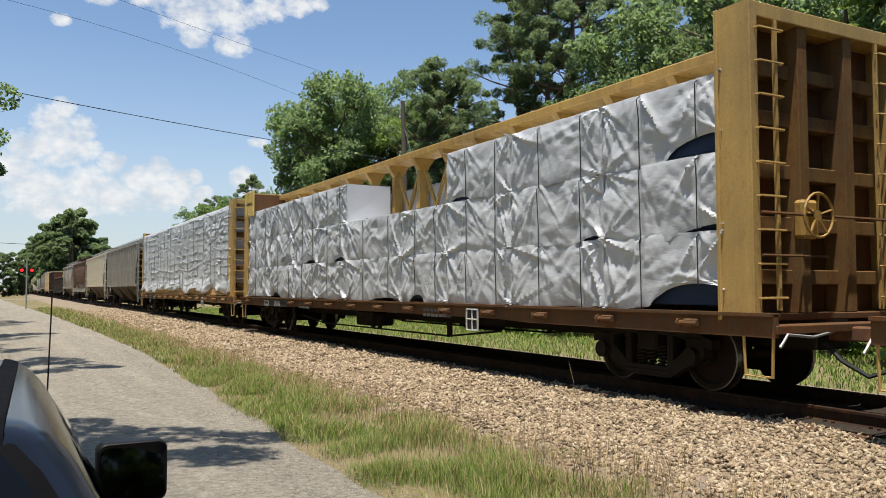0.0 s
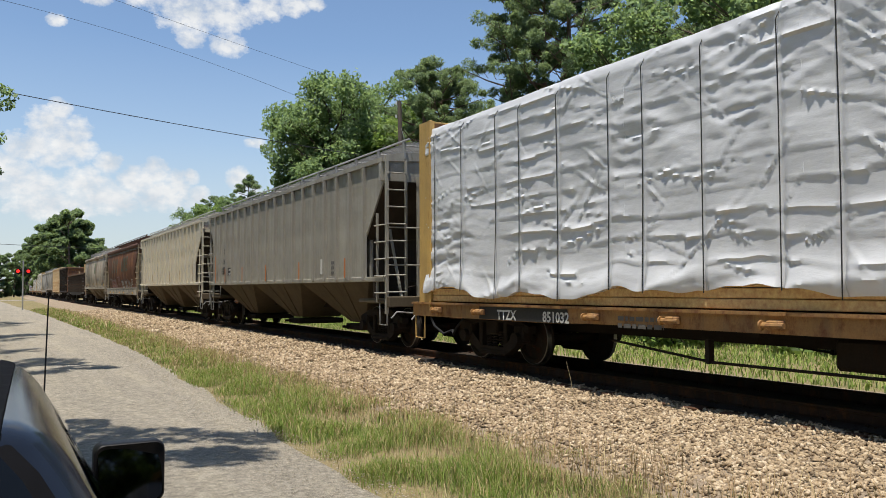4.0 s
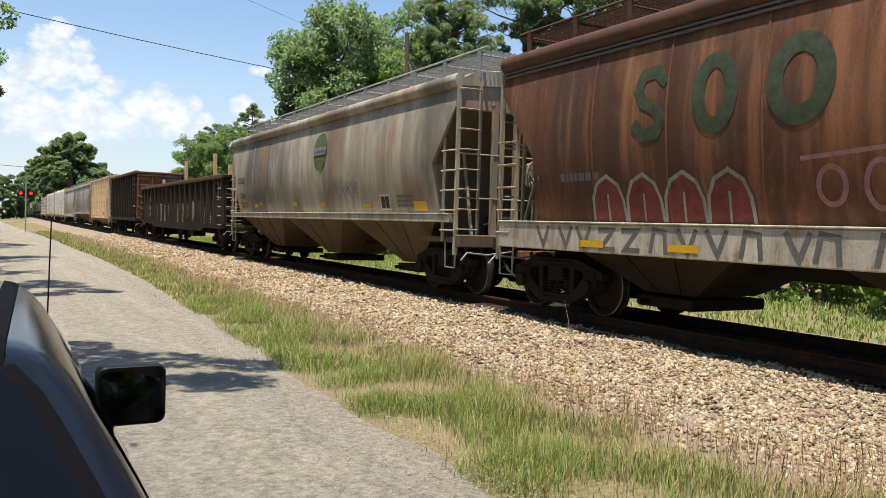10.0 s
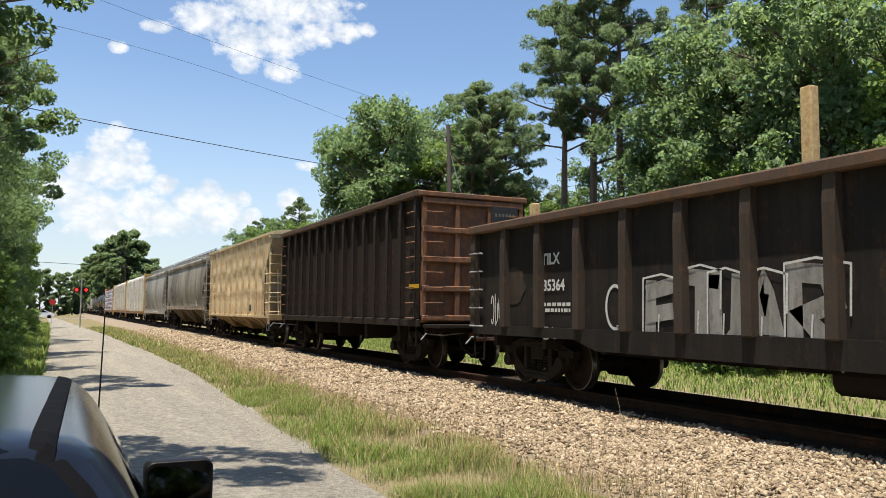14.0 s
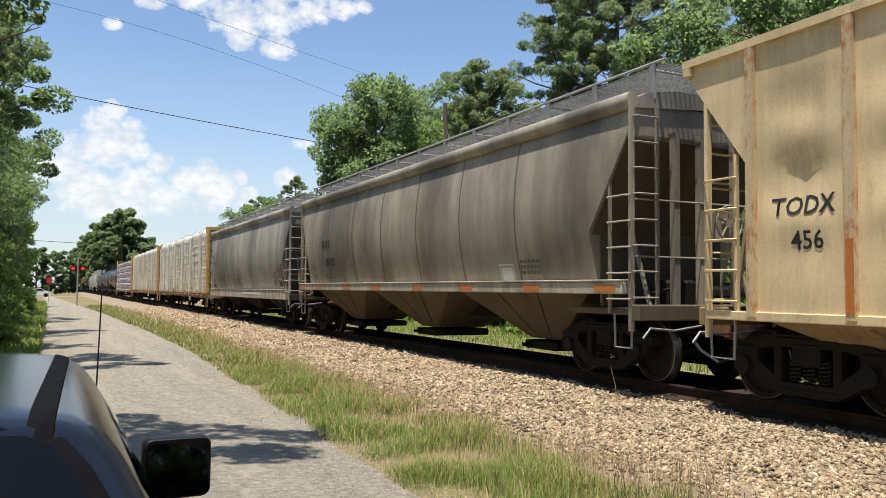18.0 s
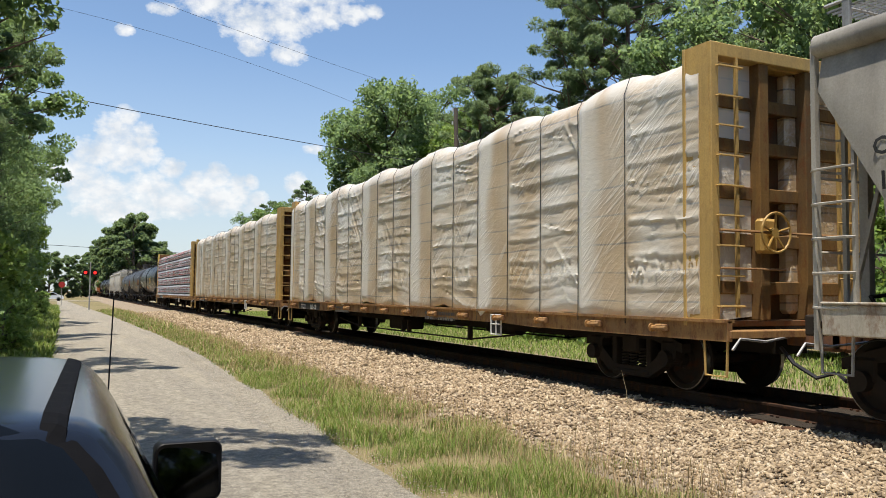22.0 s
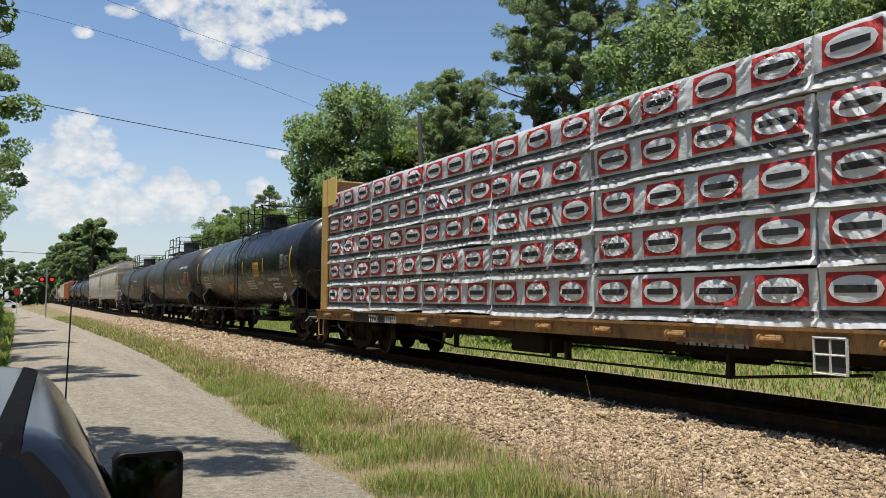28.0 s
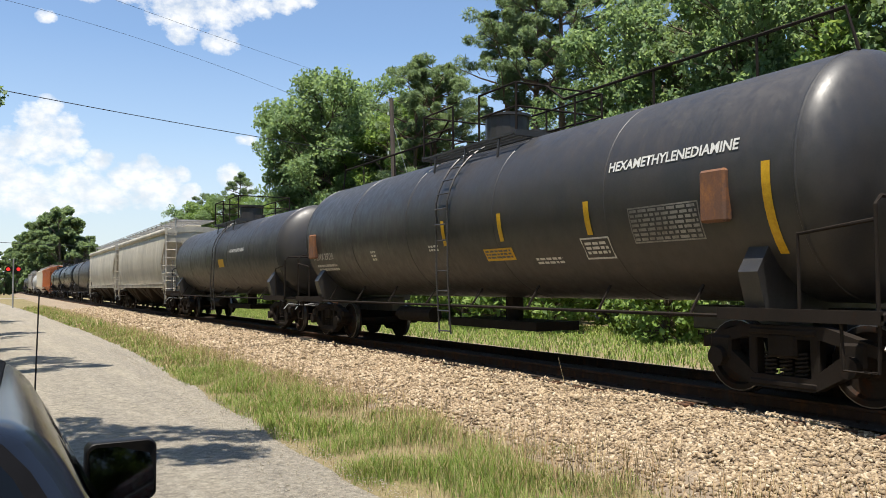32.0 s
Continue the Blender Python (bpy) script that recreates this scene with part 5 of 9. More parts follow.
    part("end_bar", Geo().box(-1.04, 1.04, 1.72, 1.78, zt - 0.1, zt), mat, tp)
    for y in (-1.2, 0, 1.2):
        part("brace", Geo().tube([(-1.0, y, zt - 0.06), (-1.05, y, zt - 0.42)], 0.025, 4), mat, tp)
    slat = part("slat", Geo().box(-0.03, 0.03, -1.71, 1.71, zt - 0.07, zt - 0.03), mat, tp)
    slat.location.x = -1.0
    for k in range(1, 13):
        same("slat", slat, tp, pose(-1.0 + 0.166 * k, 0, 0))
    g = Geo()
    for x, y in ((-1.0, -1.75), (-1.0, -0.5), (-1.0, 0.5), (-1.0, 1.75), (1.0, -1.75), (1.0, 0), (1.0, 1.75)):
        g.tube([(x, y, zt - 0.05), (x, y, zt + 0.85)], 0.024, 5)
    for z in (0.42, 0.85):
        g.tube([(-1.0, 0.5, zt + z), (-1.0, 1.75, zt + z), (1.0, 1.75, zt + z), (1.0, -1.75, zt + z), (-1.0, -1.75, zt + z), (-1.0, -0.5, zt + z)], 0.02, 5)
    part("platform_rail", g, DARK_STEEL, tp)
    g = Geo()
    g.tube([(0, 0, zt - 0.05), (0, 0, zt + 0.6)], 0.45, 20)
    g.tube([(0, 0, zt + 0.6), (0, 0, zt + 0.65)], 0.5, 20)
    g.tube([(0.1, -0.85, zt - 0.05), (0.1, -0.85, zt + 0.22)], 0.2, 14)
    g.tube([(0.0, 0.85, zt - 0.05), (0.0, 0.85, zt + 0.3)], 0.09, 10)
    part("manway", g, mat, tp)
    g = Geo()                                        # ladder over the shell
    for y in (-0.22, 0.22):
        pts = [(-(r + 0.1) * math.cos(a), y, zc + (r + 0.1) * math.sin(a)) for a in [math.pi / 2 * k / 10 - 0.1 for k in range(1, 11)]]
        g.tube([(-1.5, y, 0.45), (-1.56, y, 1.5)] + pts[1:], 0.02, 5)
    for k in range(12):
        if k < 4:
            z = 0.5 + k * 0.38
            g.tube([(-1.53, -0.22, z), (-1.53, 0.22, z)], 0.016, 5)
        else:
            a = (k - 4) * 0.19 - 0.25
            g.tube([(-(r + 0.1) * math.cos(a), -0.22, zc + (r + 0.1) * math.sin(a)), (-(r + 0.1) * math.cos(a), 0.22, zc + (r + 0.1) * math.sin(a))], 0.016, 5)
    part("ladder", g, mat, car)
    if top_rail:                                     # long safety rail from the platform to the ends
        for sy in (-1, 1):
            pts = [(-0.35, sy * 1.78, zt + 0.85), (-0.35, sy * 2.3, zt + 0.5), (-0.35, sy * (e - 0.7), zt + 0.5), (-0.35, sy * (e - 0.55), zt - 0.06)]
            rl_ = part("top_handrail", Geo().tube(pts, 0.024, 6), DARK_STEEL, car)
            for k in range(3):
                y = sy * (2.6 + k * 1.9)
                part("rail_stay", Geo().tube([(-0.35, y, zt + 0.5), (-0.35, y, zt - 0.06)], 0.02, 5), DARK_STEEL, rl_)
    running_gear(car, L, 2.0)
    place(car, s)
    return car, x_of, L


# ---- open cars
def gondola_car(s0, s1, mat, label, z0, z1, posts, name="gondola_car", ends=BROWN_GON, slope=False, inset=2.6):
    L, s = s1 - s0, (s0 + s1) / 2
    car = thing(name, label, "freight car", group="freight cars of the train")
    e = L / 2 - 0.75
    w = 1.40
    for sx in (-1, 1):
        g = Geo()
        g.box(*sorted((sx * (w - 0.03), sx * w)), -e, e, z0, z1)
        part("side_sheet", g, mat, car)
        g = Geo()
        g.box(*sorted((sx * (w - 0.1), sx * (w + 0.16))), -e - 0.06, e + 0.06, z1 - 0.02, z1 + 0.14, 0.025)
        part("top_chord", g, CHORD, car, "chipped rusty top chord")
        g = Geo()
        if slope:
            g.box(*sorted((sx * (w - 0.04), sx * (w + 0.09))), -e, e, z0 - 0.1, z0 + 0.08, 0.02)
        else:
            g.prism([(-e, z0 - 0.06), (-e, z0 + 0.12), (e, z0 + 0.12), (e, z0 - 0.06), (e - 3.6, z0 - 0.06), (e - 4.2, z0 - 0.22), (-e + 4.2, z0 - 0.22), (-e + 3.6, z0 - 0.06)], "x", *sorted((sx * (w - 0.02), sx * (w + 0.06))))
        part("side_sill", g, mat, car)
        shared = None
        for i in range(posts):
            y = -e + 0.12 + (2 * e - 0.24) * i / (posts - 1)
            if shared is None:
                g = Geo()
                for a, b, o in ((-0.085, -0.06, 0.13), (0.06, 0.085, 0.13)):
                    g.prism([(0, z0 + 0.1), (-0.13, z0 + 0.12), (-0.13, z1 - 0.35), (-0.1, z1), (0, z1)], "y", a, b)
                g.prism([(-0.11, z0 + 0.1), (-0.135, z0 + 0.12), (-0.135, z1 - 0.35), (-0.105, z1), (-0.08, z1)], "y", -0.085, 0.085)
                shared = part("side_post", g, GON_POST if not slope else mat, car)
                shared.matrix_basis = pose(sx * w, y, 0, 0, 0, 0 if sx < 0 else 180)
            else:
                same("side_post", shared, car, pose(sx * w, y, 0, 0, 0, 0 if sx < 0 else 180))
    for sy in (-1, 1):
        g = Geo()
        g.box(-w, w, *sorted((sy * (e - 0.04), sy * e)), z0, z1)
        part("end_sheet", g, ends, car)
        es = car.children[-1]
        g = Geo()
        n = int((z1 - z0) / 0.62)
        for k in range(n + 1):
            z = z0 + 0.1 + (z1 - z0 - 0.2) * k / n
            part("end_beam", Geo().box(-w, w, *sorted((sy * e, sy * (e + 0.12))), z - 0.07, z + 0.07, 0.02), ends, es)
        for x in (-w + 0.06, -0.45, 0.45, w - 0.06):
            g.box(x - 0.06, x + 0.06, *sorted((sy * e, sy * (e + 0.1))), z0, z1, 0.01)
        g.box(-w - 0.1, w + 0.1, *sorted((sy * (e - 0.1), sy * (e + 0.14))), z1, z1 + 0.12, 0.02)
        part("end_frame", g, ends, es)
        for sx in (-1, 1):
            g = Geo()
            k = 0
            while z0 + 0.1 + 0.36 * k < z1 - 0.1:
                z = z0 + 0.1 + 0.36 * k
                g.tube([(sx * (w - 0.05), sy * (e + 0.12), z), (sx * (w - 0.05), sy * (e + 0.2), z), (sx * (w - 0.5), sy * (e + 0.2), z), (sx * (w - 0.5), sy * (e + 0.12), z)], 0.016, 5)
                g.tube([(sx * (w + 0.1), sy * (e - 0.05), z), (sx * (w + 0.17), sy * (e - 0.08), z), (sx * (w + 0.17), sy * (e - 0.48), z), (sx * (w + 0.1), sy * (e - 0.5), z)], 0.016, 5)
                part("rung", g, GALV if not slope else ends, car)
                g = Geo()
                k += 1
            stirrup(car, sy * (e - 0.3), z0 - 0.05, DARK_STEEL, sx * (w + 0.05))
        g = Geo()
        g.box(-1.3, 1.3, *sorted((sy * e, sy * (e + 0.2))), 0.85, 1.02, 0.02)
        part("end_sill", g, DARK_STEEL, car)
    g = Geo()
    g.box(-w + 0.03, w - 0.03, -e + 0.04, e - 0.04, z0, z0 + 0.06)
    g.box(-0.3, 0.3, -e, e, 0.62, z0)
    if slope:
        for k in range(-2, 3):
            g.box(-1.3, 1.3, k * 2.4 - 0.1, k * 2.4 + 0.1, 0.6, z0)
    else:
        g.box(-0.95, -0.35, -2.4, -1.2, 0.45, 0.8, 0.03)
        g.tube([(-0.6, 1.0, 0.6), (-0.6, 2.4, 0.6)], 0.2, 12)
        for k in range(12):
            y = -e + 2 * e * (k + 0.5) / 12
            g.box(-w, w, y - 0.06, y + 0.06, 0.72, z0)
    part("floor_and_frame", g, DARK_STEEL, car)
    brake_wheel(car, 0.4, -e - 0.2, z1 - 0.6 if z1 < 3 else 2.6, ends)
    running_gear(car, L, inset)
    place(car, s)

    def x_of(z):
        return w
    return car, x_of, L, e

# ---------------------------------------------------------------- the ground
def ground_material(name, cols, scale, rough=0.95, bump_d=0.03, patch=0.4):
    m, nt, p = material(name)
    c = obj_coord(nt)
    a = nd(nt, "ShaderNodeTexNoise", Vector=c, Scale=scale, Detail=8.0, Roughness=0.75).outputs[0]
    b = nd(nt, "ShaderNodeTexNoise", Vector=c, Scale=patch, Detail=5.0, Roughness=0.6).outputs[0]
    col = ramp(nt, a, (0.3, cols[0]), (0.5, cols[1]), (0.7, cols[2]))
    col = mix(nt, ramp(nt, b, (0.4, 0.0), (0.62, 0.65)), col, cols[3])
    nt.links.new(col, p.inputs["Base Color"])
    p.inputs["Roughness"].default_value = rough
    p.inputs["Specular IOR Level"].default_value = 0.1
    bump(nt, p, a, 0.6, bump_d)
    return m


GROUND_MAT = ground_material("grass_ground", ((0.075, 0.065, 0.03), (0.19, 0.165, 0.075), (0.37, 0.31, 0.17), (0.29, 0.225, 0.13)), 22.0)
BALLAST_MAT = ground_material("ballast_bed", ((0.11, 0.085, 0.06), (0.31, 0.245, 0.175), (0.45, 0.37, 0.28), (0.27, 0.21, 0.15)), 26.0, 0.9, 0.05, 0.7)
ROAD_MAT, nt_, p_ = material("gravel_road")
grit_ = nd(nt_, "ShaderNodeTexNoise", Vector=obj_coord(nt_), Scale=75.0, Detail=7.0, Roughness=0.8).outputs[0]
clump_ = nd(nt_, "ShaderNodeTexNoise", Vector=obj_coord(nt_), Scale=13.0, Detail=10.0, Roughness=0.8).outputs[0]
wheel_ = nd(nt_, "ShaderNodeTexNoise", Vector=obj_coord(nt_, 1.5, 0.12, 1.0), Scale=1.3, Detail=5.0, Roughness=0.6).outputs[0]
damp_ = nd(nt_, "ShaderNodeTexNoise", Vector=obj_coord(nt_, 1.0, 0.4, 1.0), Scale=0.8, Detail=7.0, Roughness=0.68).outputs[0]
col_ = ramp(nt_, grit_, (0.3, (0.085, 0.074, 0.059)), (0.45, (0.25, 0.223, 0.18)), (0.6, (0.345, 0.31, 0.252)), (0.74, (0.62, 0.57, 0.48)))
col_ = mix(nt_, ramp(nt_, wheel_, (0.42, 0.0), (0.64, 0.38)), col_, (0.42, 0.37, 0.28))
col_ = mix(nt_, ramp(nt_, damp_, (0.5, 0.0), (0.72, 0.45)), col_, (0.22, 0.197, 0.162))
col_ = mix(nt_, 0.8, col_, ramp(nt_, clump_, (0.3, 0.1), (0.7, 0.9)), "OVERLAY")
nt_.links.new(col_, p_.inputs["Base Color"])
p_.inputs["Roughness"].default_value = 0.95
p_.inputs["Specular IOR Level"].default_value = 0.2
bump(nt_, p_, grit_, 0.9, 0.02)
TIE_MAT = painted("tie_wood", (0.13, 0.065, 0.036), dirty=0.5, rusty=0.15, rough=0.9, gloss=0.08)
RAIL_MAT = painted("rail_rust", (0.04, 0.021, 0.014), rust=(0.1, 0.045, 0.022), dirty=0.3, rusty=0.3, rough=0.7, gloss=0.08)

def grid_geo(rows):
    """A sheet through rows of points."""
    n = len(rows[0])
    g = Geo()
    g.add([p for r in rows for p in r], [(j * n + k, j * n + k + 1, (j + 1) * n + k + 1, (j + 1) * n + k) for j in range(len(rows) - 1) for k in range(n - 1)])
    return g


xs = [-2500, -400, -80, -20, 0, 4, 20, 80, 400, 2500]
ys = [-2500, -400, -60, 0, 30, 80, 200, 600, 2500]
g = grid_geo([[(x, y, -0.03) for x in xs] for y in ys])
thing("ground", "rough sandy grass verge reaching to the woods", "ground", g, GROUND_MAT, kind="structure")


def road_left(y):
    return -2.6 + 2.3 * min(1.0, max(0.0, (y - 9) / 8)) - 0.012 * max(0, y - 40) ** 1.25 * 0.25


def road_right(y):
    return 2.95 + 0.035 * min(max(0, y - 6), 18) - 0.02 * max(0, y - 34) - 0.012 * max(0, y - 60)


rows = []
for i in range(160):
    y = -25 + i if i < 25 else (i - 25) * 0.5 if i < 105 else 40 + (i - 105) * 2.2
    a = road_left(y) + 0.12 * noise.noise((y * 0.7, 1.3, 0))
    b = road_right(y) + 0.16 * noise.noise((y * 0.8, 7.7, 0)) + 0.06 * noise.noise((y * 3.1, 2.7, 0))
    rows.append([(a + (b - a) * k / 8, y, 0.015 + 0.03 * math.sin(math.pi * k / 8) - (0.03 if k in (0, 8) else 0)) for k in range(9)])
g = grid_geo(rows)
thing("road", "pale dusty gravel lane beside the tracks", "road", g, ROAD_MAT, kind="structure", smooth=True)
g = Geo()                                            # the crossing road
g.box(-160, 260, 149, 157, -0.05, 0.02)
thing("road", "far paved road over the level crossing", "road", g, ROAD_MAT, kind="structure")


def bed_height(x):
    t = [(5.0, -0.03), (5.5, 0.0), (7.0, 0.11), (7.7, 0.18), (8.1, 0.23), (10.4, 0.23), (11.0, 0.18), (13.0, 0.0), (13.4, -0.03)]
    for (a, za), (b, zb) in zip(t, t[1:]):
        if x <= b:
            return za + (zb - za) * max(0.0, (x - a) / (b - a))
    return -0.05


g = Geo()
bx = [5.0, 5.3, 5.6, 6.1, 6.6, 7.1, 7.5, 7.8, 8.1, 8.7, 9.2, 9.7, 10.4, 11.0, 12.2, 13.0, 13.4]
rows = []
for y in [-60 + 2 * i for i in range(30)] + [0.5 * i for i in range(100)] + [50 + 5 * i for i in range(130)]:
    rows.append([(x + (0.3 * noise.noise((y * 0.35, x, 3)) if x < 6 else 0), y, bed_height(x) + 0.04 * noise.noise((x * 1.5, y * 0.9, 0))) for x in bx])
g = grid_geo(rows)
thing("ballast_bed", "bank of pinkish grey crushed stone under the track", "track bed", g, BALLAST_MAT, kind="structure", smooth=True)

# strip under the train with its shade painted into the stone colour
SHADED_STONE = ground_material("shaded_ballast", ((0.022, 0.018, 0.015), (0.055, 0.043, 0.034), (0.095, 0.075, 0.058), (0.042, 0.033, 0.025)), 30.0, 0.9, 0.05, 0.7)
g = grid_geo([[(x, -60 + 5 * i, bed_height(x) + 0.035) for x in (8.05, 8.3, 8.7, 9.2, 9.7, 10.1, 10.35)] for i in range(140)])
thing("track_fill", "stone between the ties, coloured dark for the train's shade", "track bed", g, SHADED_STONE, kind="structure")
# rails and ties
track = thing("railway_track", "rusty rails on weathered wooden ties", "railway track", kind="structure")
for sx in (-1, 1):
    g = Geo()
    x = TRACK_X + sx * 0.7535
    g.prism([(x - 0.075, 0.245), (x + 0.075, 0.245), (x + 0.075, 0.260), (x + 0.012, 0.280), (x + 0.012, 0.375), (x + 0.036, 0.385), (x + 0.036, 0.415), (x + 0.03, 0.420), (x - 0.03, 0.420), (x - 0.036, 0.415), (x - 0.036, 0.385), (x - 0.012, 0.375), (x - 0.012, 0.280), (x - 0.075, 0.260)], "y", -60, 640)
    part("rail", g, RAIL_MAT, track)
g = Geo()
g.box(-1.3, 1.3, -0.115, 0.115, -0.17, 0, 0.012)
tie = part("tie", g, TIE_MAT, track)
tie.location = (TRACK_X, -10, 0.245)
for i in range(1, 260):
    same("tie", tie, track, pose(TRACK_X + random.uniform(-0.05, 0.05), -10 + 0.55 * i + random.uniform(-0.03, 0.03), 0.245 + random.uniform(-0.008, 0.004), 0, 0, random.uniform(-1.2, 1.2)))
g = Geo()
for i in range(60):
    y = -10 + 0.55 * i
    for sx in (-1, 1):
        x = TRACK_X + sx * 0.7535
        g.box(x - 0.17, x + 0.17, y - 0.09, y + 0.09, 0.244, 0.258)
        for a, b in ((-0.12, -0.05), (0.12, 0.05), (-0.1, 0.06)):
            g.box(x + a - 0.015, x + a + 0.015, y + b - 0.015, y + b + 0.015, 0.25, 0.285)
part("tie_plates", g, RAIL_MAT, track)

# ---------------------------------------------------------------- the cars, in order
centerbeam_car(-18.6, 5.6, "yellow centre-beam flat car at the clip's start", BROWN_SILL)
A = centerbeam_car(5.6, 29.85, "yellow centre-beam flat car with a part load of silver packs", BROWN_SILL, clear=(8.35, 7.2))
Bc = centerbeam_car(29.85, 53.95, "orange yellow centre-beam flat car with a full silver load", ORANGE_SILL, clear=(7.9, 6.5))
C = hopper_car(53.95, 72.75, GREY_HOPPER, "dusty grey ribbed covered hopper car", "flat", bays=3, ribs=18, roof_z=4.32, top_z=4.5, dimple=0.012, sill_z=1.57, cut=(1.9, 2.55), low_mat=SHADED_GREY, end_mat=SHADED_DARK)
D = hopper_car(72.75, 90.9, BEIGE_HOPPER, "pale beige ribbed covered hopper car with dimpled sides", "flat", bays=3, ribs=18, roof_z=4.32, top_z=4.5, dimple=0.045, sill_z=1.6, cut=(2.03, 2.5), low_mat=SHADED_TAN, end_mat=SHADED_DARK)
E = hopper_car(90.9, 108.2, RUST_HOPPER, "rust brown round-sided covered hopper car with graffiti", "round", sill=WHITE_SILL, walkway=ROOF_BROWN, roof_mat=ROOF_BROWN, end_mat=PALE_END, corner_mat=DUSTY_END, cut=(1.85, 2.5), sill_z=1.44, sill_h=0.42, low_mat=SHADED_DARK)
F = hopper_car(108.2, 126.85, TAN_HOPPER, "stained grey tan round-sided covered hopper car with a round green emblem", "round", sill=WHITE_SILL, cut=(1.65, 2.6), seam_mat=TAN_HOPPER, ribs=7, sill_z=1.56, sill_h=0.15, low_mat=SHADED_TAN, end_mat=SHADED_GREY)
G = gondola_car(126.85, 149.1, BLACK_GON, "black steel gondola car with worn graffiti", 0.98, 2.95, 18)
H = gondola_car(150.4, 164.6, BROWN_GON, "tall dark brown open hopper car with ribbed sides", 1.1, 4.1, 15, "open_hopper_car", slope=True, inset=2.1, ends=RUST_STEEL)
I = hopper_car(165.2, 180.6, YELLOW_HOPPER, "mustard tan ribbed covered hopper car with dimpled sides", "flat", bays=3, ribs=10, roof_z=4.45, top_z=4.6, grid=False, dimple=0.09, sill_z=1.08, cut=(1.58, 2.8), tip=(0.45, 0.2), rib_mat=RUSTY_TAN, low_mat=SHADED_MUSTARD, end_mat=DUSTY_END)
J = hopper_car(180.6, 199.8, SMOKE_HOPPER, "sooty grey round-sided covered hopper car with orange markers", "round", sill=WHITE_SILL, bays=3, seam_mat=GREY_INK, ribs=7, cut=(1.75, 2.3), sill_z=1.52, sill_h=0.19, low_mat=SHADED_TAN, end_mat=SHADED_GREY, roof_z=4.2, top_z=4.46)
K = hopper_car(199.8, 217.3, PALE_HOPPER, "light grey round-sided covered hopper car with black scrawls", "round", sill=WHITE_SILL, cut=(1.67, 2.4), sill_z=1.3, sill_h=0.34, low_mat=SHADED_DARK, end_mat=SHADED_GREY, roof_z=4.2, top_z=4.46)
Lc = centerbeam_car(217.3, 241.05, "yellow centre-beam flat car with a full cream load", ORANGE_SILL, clear=(8.9, 7.6))
Mc = centerbeam_car(241.05, 266.0, "yellow centre-beam flat car with a full cream load", ORANGE_SILL)
N = centerbeam_car(266.0, 290.6, "yellow centre-beam flat car with printed lumber packs", ORANGE_SILL, clear=(7.45, 6.4))
O = tank_car(290.6, 309.1, TANK_BLACK, "glossy black tank car with yellow marks")
P = tank_car(309.1, 327.56, TANK_DULL, "dull black tank car with white lettering and yellow marks", top_rail=True)
Q = tank_car(327.56, 345.7, TANK_DULL, "dull black tank car in the train", r=1.42, zc=2.5)
R = hopper_car(345.7, 363.7, CHALK_HOPPER, "grey round-sided covered hopper car", "round", sill=WHITE_SILL, low_mat=SHADED_DARK)
S = hopper_car(363.7, 381.3, CHALK_HOPPER, "pale grey round-sided covered hopper car", "round", sill=WHITE_SILL, low_mat=SHADED_DARK)
s = 381.3
for n, mat, label in ((17, TANK_DULL, "dull black tank car in the train"), (17, TANK_BLACK, "black tank car in the train"), (17, TANK_BLACK, "black tank car in the train")):
    tank_car(s, s + n, mat, label, r=1.45)
    s += n
hopper_car(s, s + 17, ORANGE_PAINT, "orange ribbed covered hopper car", "flat", ribs=14)
hopper_car(s + 17, s + 35, BEIGE_HOPPER, "beige ribbed covered hopper car", "flat", ribs=14)
tank_car(s + 35, s + 52, WHITE_TANK, "white tank car in the train", r=1.45)
hopper_car(s + 52, s + 70, PALE_HOPPER, "grey round-sided covered hopper car", "round", sill=WHITE_SILL)
tank_car(s + 70, s + 87, TANK_DULL, "dull black tank car in the train", r=1.45)
tank_car(s + 87, s + 104, TANK_DULL, "dull black tank car in the train", r=1.45)

# ---- loads
SILVER = "silver grey plastic wrapped lumber pack, creased, strapped on a flat car"
cols = [(-10.86, -8.54), (-8.54, -6.09), (-6.09, -3.78), (-3.78, -1.7), (-1.7, 1.5), (1.5, 3.6), (3.6, 5.67), (5.67, 8.2), (8.2, 10.75)]
s_a = A[2]
PACKS = {}
LIFT = {(0, 2): ((-10.7, 0.85, 0.27),), (0, 1): ((-10.5, 0.6, 0.13),), (0, 0): ((-10.4, 0.9, 0.3),), (1, 1): ((-8.3, 0.4, 0.13),), (3, 0): ((-2.5, 0.35, 0.2),), (5, 1): ((2.0, 0.4, 0.12),), (2, 2): ((-4.3, 0.4, 0.1),), (6, 1): ((4.2, 0.5, 0.1),), (4, 2): ((0.6, 0.5, 0.1),), (7, 0): ((7.5, 0.5, 0.14),)}
for i, (a, b) in enumerate(cols):
    for t, (z0, z1) in enumerate(((1.14, 2.08), (2.1, 3.05), (3.07, 4.04))):
        if t == 2 and i in (3, 4):
            continue
        PACKS[i, t] = wrapped_pack(a + 0.01, b - 0.01, z0, z1, SILVER_WRAP, 100 + i * 7 + t, label=SILVER, hem=0.1, straps=[a + (b - a) * q for q in (0.2, 0.65)], amp=0.07, bulge=0.02, s=s_a, step=0.035, lifts=LIFT.get((i, t), ()))[0]
far_packs(s_a, -10.7, 10.7, 1.14, 2.96, SILVER_WRAP, SILVER)
far_packs(s_a, -0.9, 10.6, 2.98, 3.95, SILVER_WRAP, SILVER)
GREYL = "grey plastic wrapped stack of lumber, creased, strapped on a flat car"
s_b = Bc[2]
